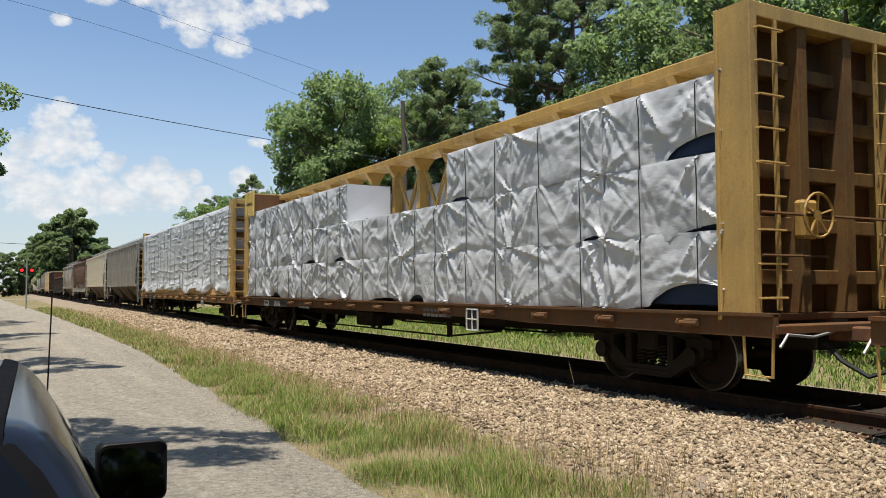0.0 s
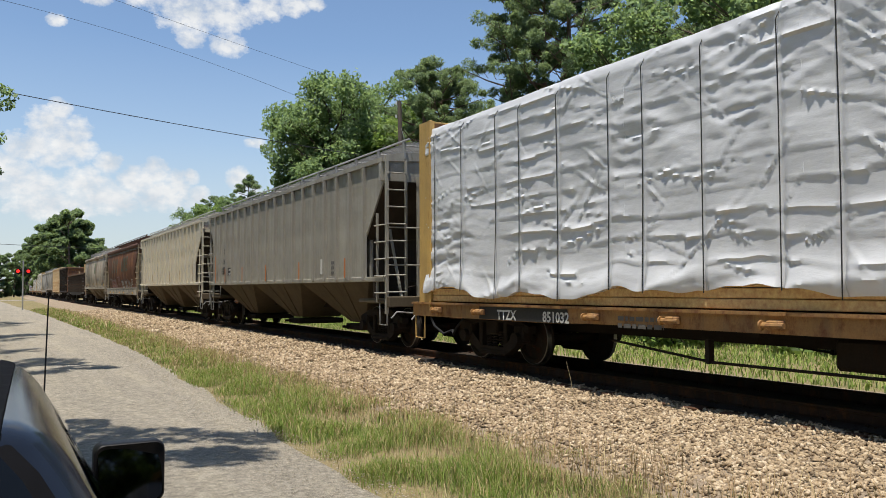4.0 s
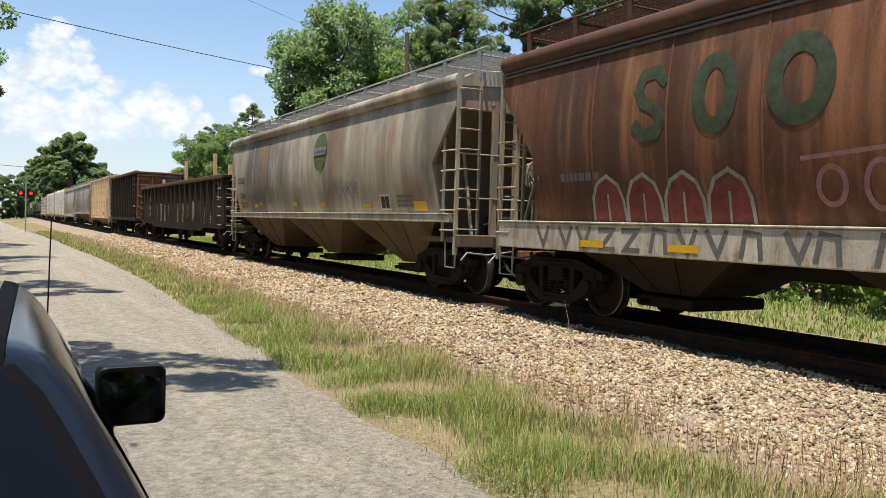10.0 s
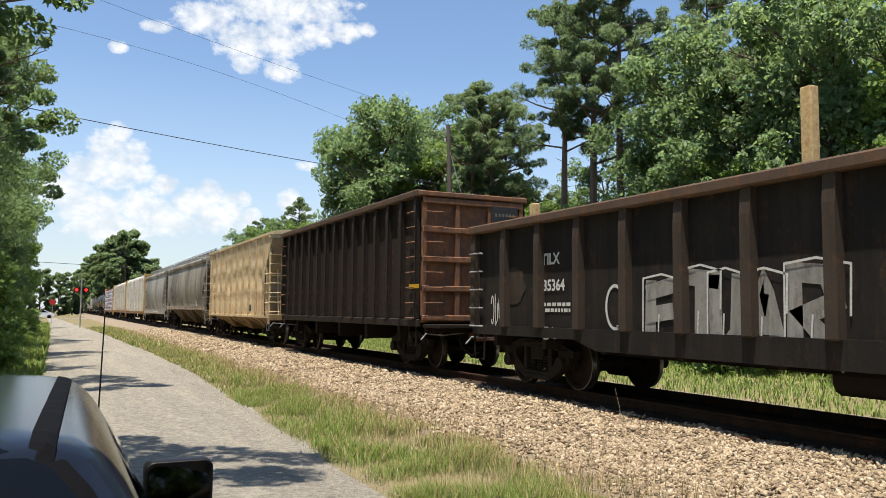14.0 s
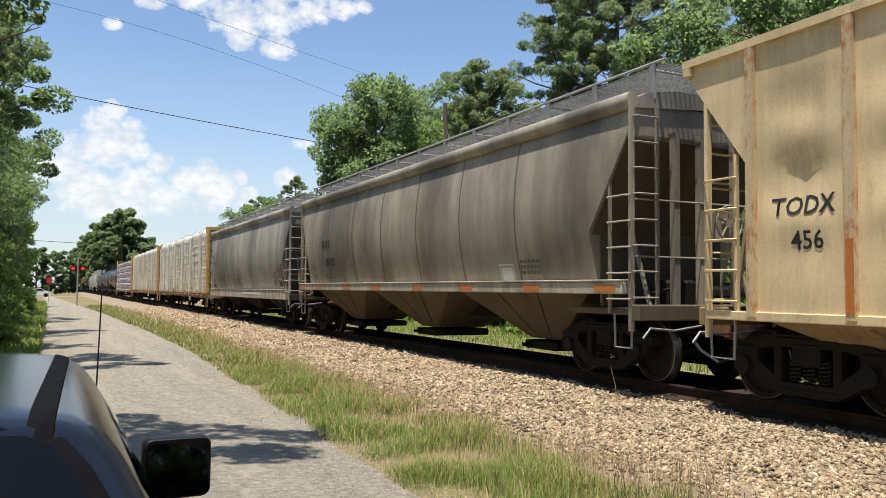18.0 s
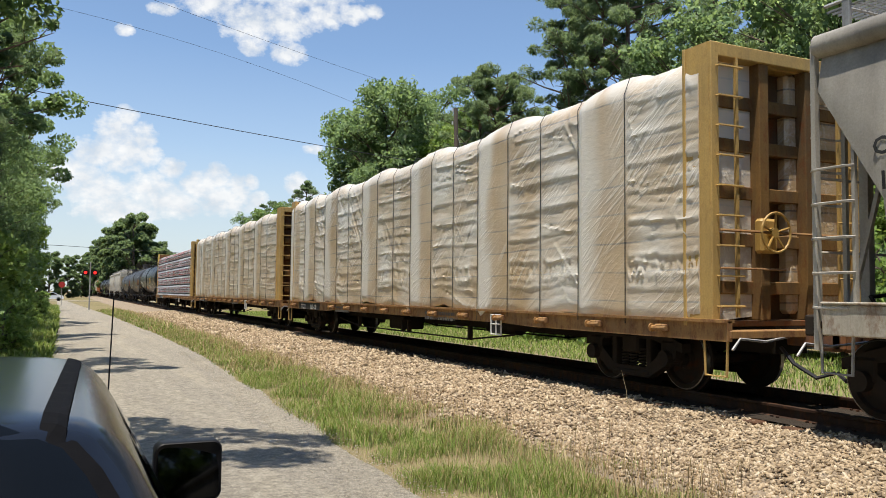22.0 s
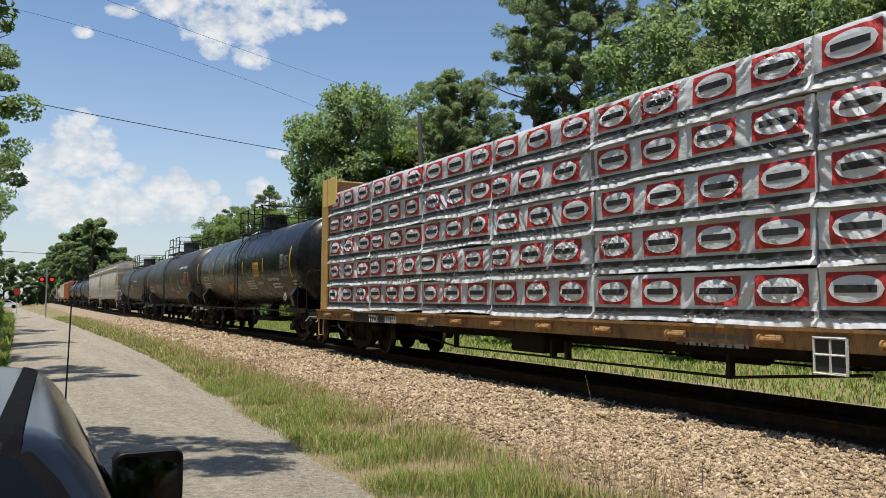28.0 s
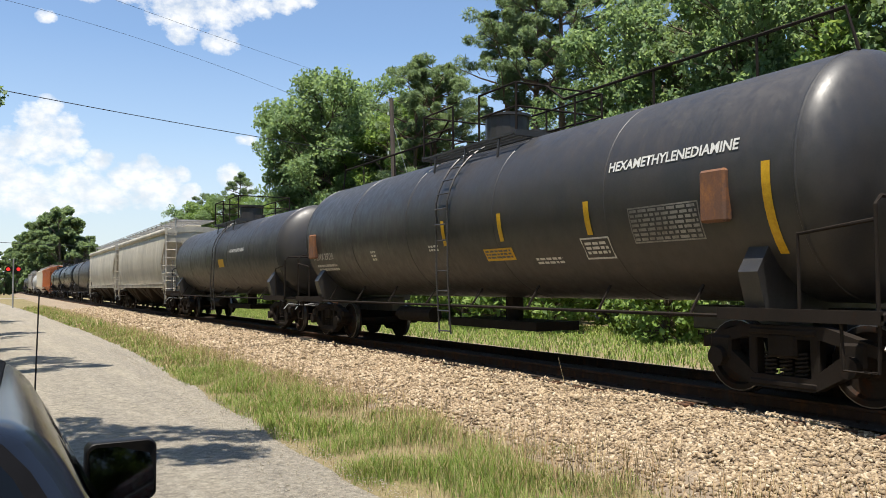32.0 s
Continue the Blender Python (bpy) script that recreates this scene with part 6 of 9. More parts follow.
cuts = [-10.9, -7.9, -4.6, -1.2, 2.0, 4.9, 7.9, 10.9]
for i, (a, b) in enumerate(zip(cuts, cuts[1:])):
    wrapped_pack(a, b, 1.42, 4.6, GREY_WRAP, 300 + i, label=GREYL, style="tight", amp=0.085, hem=0.26, step=0.035, straps=[a + (b - a) * q for q in (0.1, 0.5, 0.86)], s=s_b)
far_packs(s_b, -10.8, 10.8, 1.14, 4.55, GREY_WRAP, GREYL)
g = Geo()
for k in range(3):
    g.box(-1.42, -0.2, -10.9, 10.9, 1.1 + 0.13 * k, 1.22 + 0.13 * k, 0.01)
ob = thing("lumber_layer", "bare pine boards under the wrapped stacks", "lumber", group="wrapped lumber on the flat cars")
part("boards", g, LUMBER, ob)
place(ob, s_b)
CREAM = "cream translucent plastic wrapped stack of lumber on a flat car"
for car, seed, milky, cuts in ((Lc, 500, 0.42, (-10.8, -8.0, -4.4, -0.8, 2.8, 6.47, 8.92, 10.9)), (Mc, 600, 0.1, (-10.9, -6.9, -3.2, 0.37, 5.15, 8.85, 10.9))):
    for i, (a, b) in enumerate(zip(cuts, cuts[1:])):
        za = 1.2 / (b - a)
        wrapped_pack(a, b, 1.14, 4.68, CREAM_WRAP, seed + i, label=CREAM, style="cream", amp=0.06, hem=0.1 + milky * 0.5, milky=milky, step=0.035, straps=[b - 0.02 - 1.2 * q for q in range(int((b - a) / 1.19))], s=car[2], bulge=0.07, arch=0.12, zone=(za * 0.45, za))
    far_packs(car[2], -10.8, 10.8, 1.14, 4.6, CREAM_WRAP, CREAM)
PRINT = "grey wrapped lumber pack printed with red framed emblems"
s_n = N[2]
cuts = [-10.9, -7.9, -5.0, -1.1, 1.9, 4.85, 7.8, 10.9]
rl = random.Random(8)
for i, (a, b) in enumerate(zip(cuts, cuts[1:])):
    for t in range(5):
        z0 = 1.13 + 0.645 * t
        sh = rl.uniform(-0.08, 0.08)
        z0 += rl.uniform(-0.012, 0.012)
        pk, (PY, PZ, PD, pf, py0) = wrapped_pack(a + 0.02 + sh * 0.5, b - 0.02 + sh * 0.5, z0, z0 + 0.61, PACK_WRAP, 700 + i * 9 + t, label=PRINT, style="print", amp=0.085, s=s_n, bulge=0.035 + abs(sh) * 0.3, hem=0.07, step=0.03)

        def on_pack(y, z):
            n1, n2 = PY.shape[0] - 1, PY.shape[1] - 1
            fy = min(n1 - 1e-3, max(0.0, (y - py0) / PY[-1, 0] * n1))
            fz = min(n2 - 1e-3, max(0.0, (z - z0) / 0.61 * n2))
            i0, k0 = int(fy), int(fz)
            q = PD[i0:i0 + 2, k0:k0 + 2]
            return -(pf - ((q[0, 0] * (1 - fz + k0) + q[0, 1] * (fz - k0)) * (1 - fy + i0) + (q[1, 0] * (1 - fz + k0) + q[1, 1] * (fz - k0)) * (fy - i0)) + 0.05)

        def sheet(y0, y1, za, zb, off, shape="r"):
            gg = Geo()
            rows = []
            nu = max(6, int((y1 - y0) / 0.035))
            for u in range(nu + 1):
                y = y0 + (y1 - y0) * u / nu
                h = 1.0 if shape == "r" else math.sqrt(max(0.0, 1 - (2 * u / nu - 1) ** 2))
                zm = (za + zb) / 2
                rows.append([(-(on_pack(y, zm + (v / 3 - 1) * (zb - za) / 2 * h) + off), y, zm + (v / 3 - 1) * (zb - za) / 2 * h) for v in range(7)])
            n = 7
            gg.add([p for r in rows for p in r], [(j * n + k, j * n + k + 1, (j + 1) * n + k + 1, (j + 1) * n + k) for j in range(nu) for k in range(6)])
            return gg
        n_logo = 3 if b - a < 3.5 else 4
        for k in range(n_logo):
            yc = a + (b - a) * (k + 0.5) / n_logo + sh * 2
            em = part("printed_emblem", sheet(yc - 0.36, yc + 0.36, z0 + 0.19, z0 + 0.55, 0.013), RED_INK, pk, "red printed emblem with a pale oval")
            part("oval", sheet(yc - 0.32, yc + 0.32, z0 + 0.225, z0 + 0.515, 0.022, "e"), PACK_WRAP, em)
            part("bar", sheet(yc - 0.24, yc + 0.24, z0 + 0.33, z0 + 0.41, 0.03), BLACK_INK, em)
        part("dark_band", sheet(a + 0.03, b - 0.03, z0 + 0.06, z0 + 0.145, 0.016), BLACK_INK, pk)
far_packs(s_n, -10.9, 10.9, 1.14, 4.3, PACK_WRAP, PRINT)


# ---------------------------------------------------------------- plants
def leaf_material(name, dark, light, tint, lift=0.45, through_=0.4):
    m, nt, p = material(name)
    geo = nt.nodes.new("ShaderNodeNewGeometry")
    oi = nt.nodes.new("ShaderNodeObjectInfo").outputs["Random"]
    col = ramp(nt, geo.outputs["Random Per Island"], (0.0, dark), (0.65, light), (1.0, tint))
    col = mix(nt, math_node(nt, "MULTIPLY", oi, 0.35), col, dark)
    nt.links.new(col, p.inputs["Base Color"])
    p.inputs["Roughness"].default_value = 0.6
    p.inputs["Specular IOR Level"].default_value = 0.3
    up = nt.nodes.new("ShaderNodeVectorMath")
    up.operation = "SCALE"
    nt.links.new(geo.outputs["Normal"], up.inputs[0])
    up.inputs["Scale"].default_value = 1 - lift
    ad = nt.nodes.new("ShaderNodeVectorMath")
    ad.operation = "ADD"
    nt.links.new(up.outputs[0], ad.inputs[0])
    ad.inputs[1].default_value = (0, 0, lift)
    nm = nt.nodes.new("ShaderNodeVectorMath")
    nm.operation = "NORMALIZE"
    nt.links.new(ad.outputs[0], nm.inputs[0])
    nt.links.new(nm.outputs[0], p.inputs["Normal"])
    tr = nd(nt, "ShaderNodeBsdfTranslucent", Color=mix(nt, 0.4, col, (0.35, 0.42, 0.06)))
    mx = nd(nt, "ShaderNodeMixShader", Fac=through_)
    nt.links.new(p.outputs[0], mx.inputs[1])
    nt.links.new(tr.outputs[0], mx.inputs[2])
    nt.links.new(mx.outputs[0], nt.nodes["Material Output"].inputs[0])
    return m


LEAF_OAK = leaf_material("leaf_oak", (0.135, 0.225, 0.095), (0.235, 0.345, 0.14), (0.35, 0.46, 0.22), 0.6, 0.5)
LEAF_FAR = leaf_material("leaf_far", (0.12, 0.18, 0.085), (0.2, 0.29, 0.13), (0.29, 0.38, 0.19), 0.7, 0.5)
LEAF_LIGHT = leaf_material("leaf_light", (0.12, 0.2, 0.045), (0.24, 0.37, 0.085), (0.4, 0.52, 0.15), 0.45, 0.5)
LEAF_PINE = leaf_material("leaf_pine", (0.12, 0.185, 0.095), (0.21, 0.3, 0.145), (0.3, 0.38, 0.2), 0.6, 0.5)
BARK = painted("bark", (0.13, 0.095, 0.07), dirty=0.5, rusty=0.0, rough=0.95, streak=0.5)
PINE_BARK = painted("pine_bark", (0.17, 0.11, 0.08), dirty=0.5, rusty=0.1, rough=0.95, streak=0.5)


def leaves_mesh(name, centers, radii, per, size, mat, seed, flat=1.0, slim=0.55):
    """Many small leaf sprays scattered through clumps."""
    r = np.random.default_rng(seed)
    cs = np.repeat(np.array(centers), per, 0)
    rs = np.repeat(np.array(radii), per, 0)
    n = len(cs)
    d = r.normal(size=(n, 3))
    d /= np.linalg.norm(d, axis=1)[:, None]
    pos = cs + d * (rs * r.uniform(0.35, 1.0, n) ** 0.6)[:, None] * np.array([1, 1, flat])
    a = r.normal(size=(n, 3)) + np.array([0, 0, -0.25])
    a /= np.linalg.norm(a, axis=1)[:, None]
    b = np.cross(a, r.normal(size=(n, 3)))
    b /= np.linalg.norm(b, axis=1)[:, None]
    s = (size * r.uniform(0.6, 1.4, n))[:, None]
    v = np.stack([pos - a * s, pos + b * s * slim, pos + a * s, pos - b * s * slim], 1).reshape(-1, 3)
    me = bpy.data.meshes.new(name)
    f = np.arange(4 * n).reshape(n, 4)
    me.vertices.add(4 * n)
    me.vertices.foreach_set("co", v.ravel())
    me.loops.add(4 * n)
    me.loops.foreach_set("vertex_index", f.ravel().astype(np.int32))
    me.polygons.add(n)
    me.polygons.foreach_set("loop_start", np.arange(0, 4 * n, 4, dtype=np.int32))
    me.update()
    me.validate()
    return me


def broadleaf(h, w, seed, mat, leaves=24000, size=0.125, base=0.2, name="broadleaf_tree", label="full green broadleaf tree at the wood's edge"):
    rng = random.Random(seed)
    tree = thing(name, label, "tree", group="trees along the line")
    g = Geo()
    lean = (rng.uniform(-0.4, 0.4), rng.uniform(-0.4, 0.4))
    top = (lean[0], lean[1], h * 0.85)
    r0 = 0.013 * h + 0.05
    g.tube([(0, 0, -0.1), (lean[0] * 0.2, lean[1] * 0.2, h * 0.3), (lean[0] * 0.6, lean[1] * 0.6, h * 0.6), top], [r0 * 1.2, r0 * 0.85, r0 * 0.5, r0 * 0.12], 8)
    cen, rad = [], []
    lobes = 26
    for i in range(lobes):                           # limbs, each with a lobe of many small sprays
        z = h * (base + (0.9 - base) * (i + 0.5) / lobes)
        t = (z / h - base) / (1 - base)
        env = w * (0.6 + 0.5 * t if t < 0.4 else 0.8 * (max(0.0, 1 - ((t - 0.4) / 0.62) ** 2)) ** 0.5 + 0.03)
        a = i * 2.4 + rng.uniform(-0.5, 0.5)
        q = env * rng.uniform(0.45, 1.05)
        c = (lean[0] * z / h + q * math.cos(a), lean[1] * z / h + q * math.sin(a), z + rng.uniform(-0.2, 0.5))
        z0 = max(h * 0.12, z - q * 0.7)
        knee = (c[0] * 0.55, c[1] * 0.55, (z0 + c[2]) / 2 + 0.2)
        g.tube([(lean[0] * z0 / h, lean[1] * z0 / h, z0), knee, c], [r0 * 0.4, r0 * 0.22, 0.02], 5)
        R = w * rng.uniform(0.2, 0.34)
        for k in range(14):
            d = Vector((rng.gauss(0, 1), rng.gauss(0, 1), rng.gauss(0.35, 0.8))).normalized()
            b = (c[0] + d.x * R * rng.uniform(0.4, 1.15), c[1] + d.y * R * rng.uniform(0.4, 1.15), min(h, c[2] + d.z * R * rng.uniform(0.3, 0.95)))
            cen.append(b)
            rad.append(w * rng.uniform(0.09, 0.18))
            if k % 4 == 0:
                g.tube([knee, b], [r0 * 0.12, 0.01], 4)
    n = len(cen)
    part("trunk", g, BARK, tree)
    me = leaves_mesh("crown", cen, rad, leaves // n, size, mat, seed, 0.8)
    part("crown", me, mat, tree)
    return tree


def pine(h, seed, crown=0.5, spread=3.6, leaves=26000, name="pine_tree", label="tall loblolly pine with open tufted crown"):
    rng = random.Random(seed)
    tree = thing(name, label, "tree", group="trees along the line")
    g = Geo()
    r0 = 0.012 * h
    g.tube([(0, 0, -0.1), (0.1, 0.05, h * 0.5), (0.2, -0.1, h * 0.97)], [r0 * 1.1, r0 * 0.75, 0.03], 8)
    cen, rad = [], []
    n = 30
    for i in range(n):
        t = (i + rng.random()) / n
        z = h * (crown + (0.95 - crown) * t)
        q = spread * (1.15 - 0.75 * t ** 2.2) * rng.choice((0.4, 0.75, 1.0, 1.2)) * rng.uniform(0.8, 1.15)
        a = i * 2.4 + rng.uniform(-0.8, 0.8)
        rise = q * rng.uniform(0.1, 0.4)
        tip = (q * math.cos(a), q * math.sin(a), z + rise)
        g.tube([(0.15, 0, z - q * 0.1), (tip[0] * 0.5, tip[1] * 0.5, z + rise * 0.3), tip], [0.075, 0.05, 0.015], 5)
        for k in range(4):
            u = 1.02 - 0.2 * k
            b = a + rng.uniform(-0.5, 0.5)
            c = (q * u * math.cos(b), q * u * math.sin(b), z + rise * u + rng.uniform(0.05, 0.5))
            cen.append(c)
            rad.append(rng.uniform(0.3, 0.62))
            g.tube([(tip[0] * u * 0.8, tip[1] * u * 0.8, z + rise * u * 0.7), c], [0.025, 0.01], 4)
    for i in range(6):                               # dead stubs under the crown
        z, a, q = h * rng.uniform(0.25, crown), rng.uniform(0, 6.28), rng.uniform(0.6, 1.6)
        g.tube([(0.08, 0, z), (q * math.cos(a), q * math.sin(a), z + 0.2)], [0.03, 0.01], 4)
    part("trunk", g, PINE_BARK, tree)
    me = leaves_mesh("crown", cen, rad, leaves // len(cen), 0.16, LEAF_PINE, seed, 0.75, 0.17)
    part("crown", me, LEAF_PINE, tree)
    return tree


oaks = [broadleaf(16, 4.6, 11, LEAF_OAK), broadleaf(14, 4.2, 12, LEAF_LIGHT), broadleaf(18, 5.0, 13, LEAF_OAK), broadleaf(12, 3.8, 14, LEAF_LIGHT), broadleaf(17, 4.4, 15, LEAF_FAR, 26000, 0.24, 0.02), broadleaf(12, 3.6, 16, LEAF_OAK, 42000, 0.06, 0.08)]
pines = [pine(21, 21, 0.5), pine(19, 22, 0.42, 2.9), pine(23, 23, 0.55, 3.2)]
shrubs = [broadleaf(3.2, 1.7, 31, LEAF_LIGHT, 3500, 0.11, 0.02, "shrub", "dense green shrub on the verge"), broadleaf(4.5, 2.0, 32, LEAF_OAK, 4000, 0.13, 0.02, "shrub", "dense green shrub on the verge"),
          broadleaf(2.2, 1.4, 33, LEAF_LIGHT, 2600, 0.1, 0.02, "shrub", "bright green shrub on the verge")]
USED = set()


def plant(kind, i, x, y, scale=1.0, turn=0.0):
    src = {"o": oaks, "p": pines, "s": shrubs}[kind][i]
    m = pose(x, y, -0.05, 0, 0, turn)
    if (kind, i) not in USED:
        USED.add((kind, i))
        src.matrix_basis = m @ Matrix.Scale(scale, 4)
        return src
    c = copy_thing(src, m)
    c.scale = (scale,) * 3
    return c


def polar(az, dist):
    a = radians(az)
    return math.sin(a) * dist, math.cos(a) * dist


rng = random.Random(5)
# woods beyond the track, from the distance to the near side: azimuth, distance, kind, which, scale
for az, dist, k, i, sc in [(4.1, 186, "o", 4, 1.16), (4.8, 190, "o", 4, 1.04), (3.4, 200, "o", 4, 1.1), (2.9, 224, "o", 4, 1.1), (2.5, 252, "o", 4, 1.1), (2.15, 285, "o", 4, 1.12), (1.85, 325, "o", 4, 1.12), (1.6, 375, "o", 4, 1.15), (1.35, 440, "o", 4, 1.2), (4.4, 200, "o", 4, 1.1), (5.4, 198, "o", 4, 0.85), (6.1, 194, "o", 4, 0.7), (6.8, 204, "o", 4, 0.6),
                           (8.2, 220, "o", 1, 0.8), (9.3, 200, "o", 3, 0.8), (1.8, 560, "o", 2, 1.2), (7.6, 240, "o", 0, 0.7),
                           (12.0, 122, "o", 0, 0.9), (13.2, 120, "o", 1, 1.08), (14.4, 116, "o", 2, 0.86), (15.4, 114, "p", 1, 0.94), (12.8, 128, "p", 0, 0.78), (16.2, 112, "o", 1, 1.04), (17.4, 100, "o", 0, 0.85), (11.2, 126, "o", 1, 0.85),
                           (19.9, 68, "o", 0, 1.14), (21.2, 65, "o", 2, 1.08), (23.0, 64, "o", 0, 1.24), (24.6, 66, "o", 2, 1.1), (26.0, 62, "o", 1, 1.16), (19.4, 74, "p", 1, 0.86), (21.6, 74, "o", 1, 1.26), (18.6, 60, "o", 3, 0.6),
                           (27.6, 56, "p", 1, 0.96), (29.2, 57, "p", 0, 0.88), (30.2, 58, "p", 1, 0.95), (28.5, 64, "o", 0, 0.9), (31.6, 60, "o", 3, 1.0), (26.6, 66, "o", 2, 0.9),
                           (34.3, 52, "p", 2, 0.98), (36.3, 50, "p", 0, 1.1), (38.4, 49, "p", 2, 1.04), (40.8, 47, "o", 2, 0.82), (33.8, 62, "o", 1, 0.8), (37.4, 58, "o", 0, 0.85),
                           (43, 45, "o", 0, 1.1), (46, 43, "o", 2, 1.0), (49, 42, "p", 1, 1.0), (52, 40, "o", 0, 1.15), (56, 38, "o", 2, 1.0), (60, 37, "o", 1, 1.2), (65, 36, "o", 0, 1.1), (71, 36, "o", 2, 1.0), (44.5, 52, "p", 2, 1.0), (54, 48, "p", 0, 1.05)]:
    plant(k, i, *polar(az, dist), sc, rng.uniform(0, 360))
for k in range(46):                                  # understorey along the far edge of the right of way
    y = -2 + k * 2.1 + rng.uniform(-0.7, 0.7)
    plant("s", rng.choice((0, 1, 1)), 21.5 + rng.uniform(-1.5, 2.5) + 0.03 * y, y, rng.uniform(0.8, 1.5), rng.uniform(0, 360))
for k in range(20):                                  # bright young growth in front of the woods
    y = 4 + k * 3.3 + rng.uniform(-1, 1)
    plant("s", rng.choice((0, 2)), 18.6 + rng.uniform(-1.0, 1.2) + 0.03 * y, y, rng.uniform(0.9, 1.7), rng.uniform(0, 360))
for k in range(26):
    y = -2 + k * 3.4 + rng.uniform(-1, 1)
    plant("o", rng.choice((1, 3)), 26 + rng.uniform(-1, 3) + 0.03 * y, y, rng.uniform(0.5, 0.8), rng.uniform(0, 360))
for k in range(24):                                  # far backing of the woods
    y = 90 + k * 14
    plant("o", k % 4, 24 + rng.uniform(-2, 10) + (0 if y > 175 else 4), y, rng.uniform(0.62, 0.8), rng.uniform(0, 360))
for az, d, sc in ((-2.0, 175, 0.55), (-1.0, 185, 0.6), (0.1, 210, 0.62), (0.9, 240, 0.7), (1.6, 270, 0.8), (2.3, 260, 0.8)):
    plant("o", 4, *polar(az, d), sc, rng.uniform(0, 360))
# left of the lane
for x, y, k, i, sc in [(-4.4, 22.0, "o", 5, 0.72), (-3.9, 28, "o", 5, 0.8), (-2.7, 25.5, "p", 1, 0.64), (-4.4, 36, "o", 5, 1.0), (-4.0, 44, "o", 5, 1.0), (-4.2, 54, "o", 0, 0.75), (-4.4, 66, "o", 3, 0.9), (-4.6, 78, "o", 0, 0.8), (-5.0, 90, "o", 2, 0.75), (-5.4, 104, "o", 1, 0.8), (-6.0, 120, "o", 0, 0.75),
                       (-8, 26, "o", 2, 0.9), (-9, 40, "o", 2, 1.0), (-10, 60, "p", 0, 1.0), (-12, 84, "o", 2, 1.0), (-6.4, 13.5, "o", 1, 0.8), (-9, 3, "o", 0, 0.9), (-10, -8, "o", 2, 0.9), (-13, 15, "o", 2, 1.0),
                       (-6, -14, "o", 1, 0.9), (-7, -24, "o", 0, 1.0), (-3, -34, "o", 2, 1.0), (3, -38, "o", 0, 0.9), (7, -30, "o", 1, 0.8), (-9, -36, "p", 0, 1.0), (12, -40, "o", 2, 1.0), (24, -14, "o", 0, 1.0), (26, -24, "o", 2, 1.0), (20, -34, "o", 1, 1.0), (25, -4, "o", 1, 1.1)]:
    plant(k, i, x, y, sc, rng.uniform(0, 360))
for x, y, h, lean, seed in ((-3.6, 8.0, 10.5, 2.6, 71), (-4.2, 19.0, 12.0, 2.2, 72), (-4.6, 33.0, 12.0, 2.4, 73), (-4.8, 47.0, 12.0, 2.2, 74)):
    t_ = thing("leaning_tree", "broadleaf tree leaning out over the lane", "tree", group="trees along the line")
    r2 = random.Random(seed)
    g = Geo()
    g.tube([(0, 0, -0.1), (0.2, 0, h * 0.35), (lean * 0.6, 0, h * 0.62), (lean, 0, h * 0.9)], [0.2, 0.15, 0.1, 0.03], 8)
    cen, rad = [], []
    for k in range(30):
        z = h * (0.66 + 0.32 * (k + 0.5) / 30)
        a, q = k * 2.4, r2.uniform(0.4, 2.7)
        c = (lean * 0.9 + q * math.cos(a), q * math.sin(a), z)
        cen.append(c)
        rad.append(r2.uniform(0.35, 0.8))
        if k % 2 == 0:
            g.tube([(lean * 0.6, 0, h * 0.62), ((lean * 0.75 + c[0]) / 2, c[1] / 2, (h * 0.66 + z) / 2), c], [0.05, 0.03, 0.01], 5)
    part("trunk", g, BARK, t_)
    part("crown", leaves_mesh("crown", cen, rad, 260, 0.1, LEAF_OAK, seed, 0.7), LEAF_OAK, t_)
    t_.matrix_basis = pose(x, y, -0.05)
for k in range(14):
    y = 14 + k * 3.4 + rng.uniform(-1, 1)
    plant("s", rng.choice((0, 1, 2)), road_left(y) - 1.5 - rng.uniform(0, 0.9) - 0.02 * y, y, rng.uniform(0.7, 1.1), rng.uniform(0, 360))
for k in range(10):
    plant("s", k % 2, -3.2 - 1.2 * (k % 3) - 0.03 * y, 15 + 4.5 * k, rng.uniform(1.2, 1.7), rng.uniform(0, 360))
for k in range(26):                                  # young growth close to the lane's edge
    y = 21 + k * 1.7 + rng.uniform(-0.5, 0.5)
    plant("s", rng.choice((0, 2)), road_left(y) - 1.0 - rng.uniform(0, 0.6), y, rng.uniform(0.3, 0.55), rng.uniform(0, 360))
for k in range(7):
    plant("o", 4, -60 + k * 8, 185 + rng.uniform(0, 30), 0.8, rng.uniform(0, 360))

# ---------------------------------------------------------------- parked SUV
PAINT, nt_, p_ = material("dark_blue_paint")
p_.inputs["Base Color"].default_value = (0.012, 0.016, 0.026, 1)
p_.inputs["Metallic"].default_value, p_.inputs["Roughness"].default_value, p_.inputs["Specular IOR Level"].default_value = 0.0, 0.16, 0.1
DARK_GLASS, nt_, p_ = material("dark_glass")
p_.inputs["Base Color"].default_value = (0.004, 0.005, 0.006, 1)
p_.inputs["Roughness"].default_value, p_.inputs["Specular IOR Level"].default_value = 0.03, 0.22
RUBBER = plain("rubber", (0.006, 0.006, 0.007), 0.8, gloss=0.06)
BLACK_PLASTIC = plain("black_plastic", (0.008, 0.008, 0.009), 0.5, gloss=0.25)
MIRROR, nt_, p_ = material("mirror_glass")
p_.inputs["Base Color"].default_value, p_.inputs["Metallic"].default_value, p_.inputs["Roughness"].default_value = (0.03, 0.032, 0.037, 1), 1.0, 0.03
suv = thing("parked_suv", "dark blue sport utility vehicle parked on the lane's edge", "car")
CX = -0.56
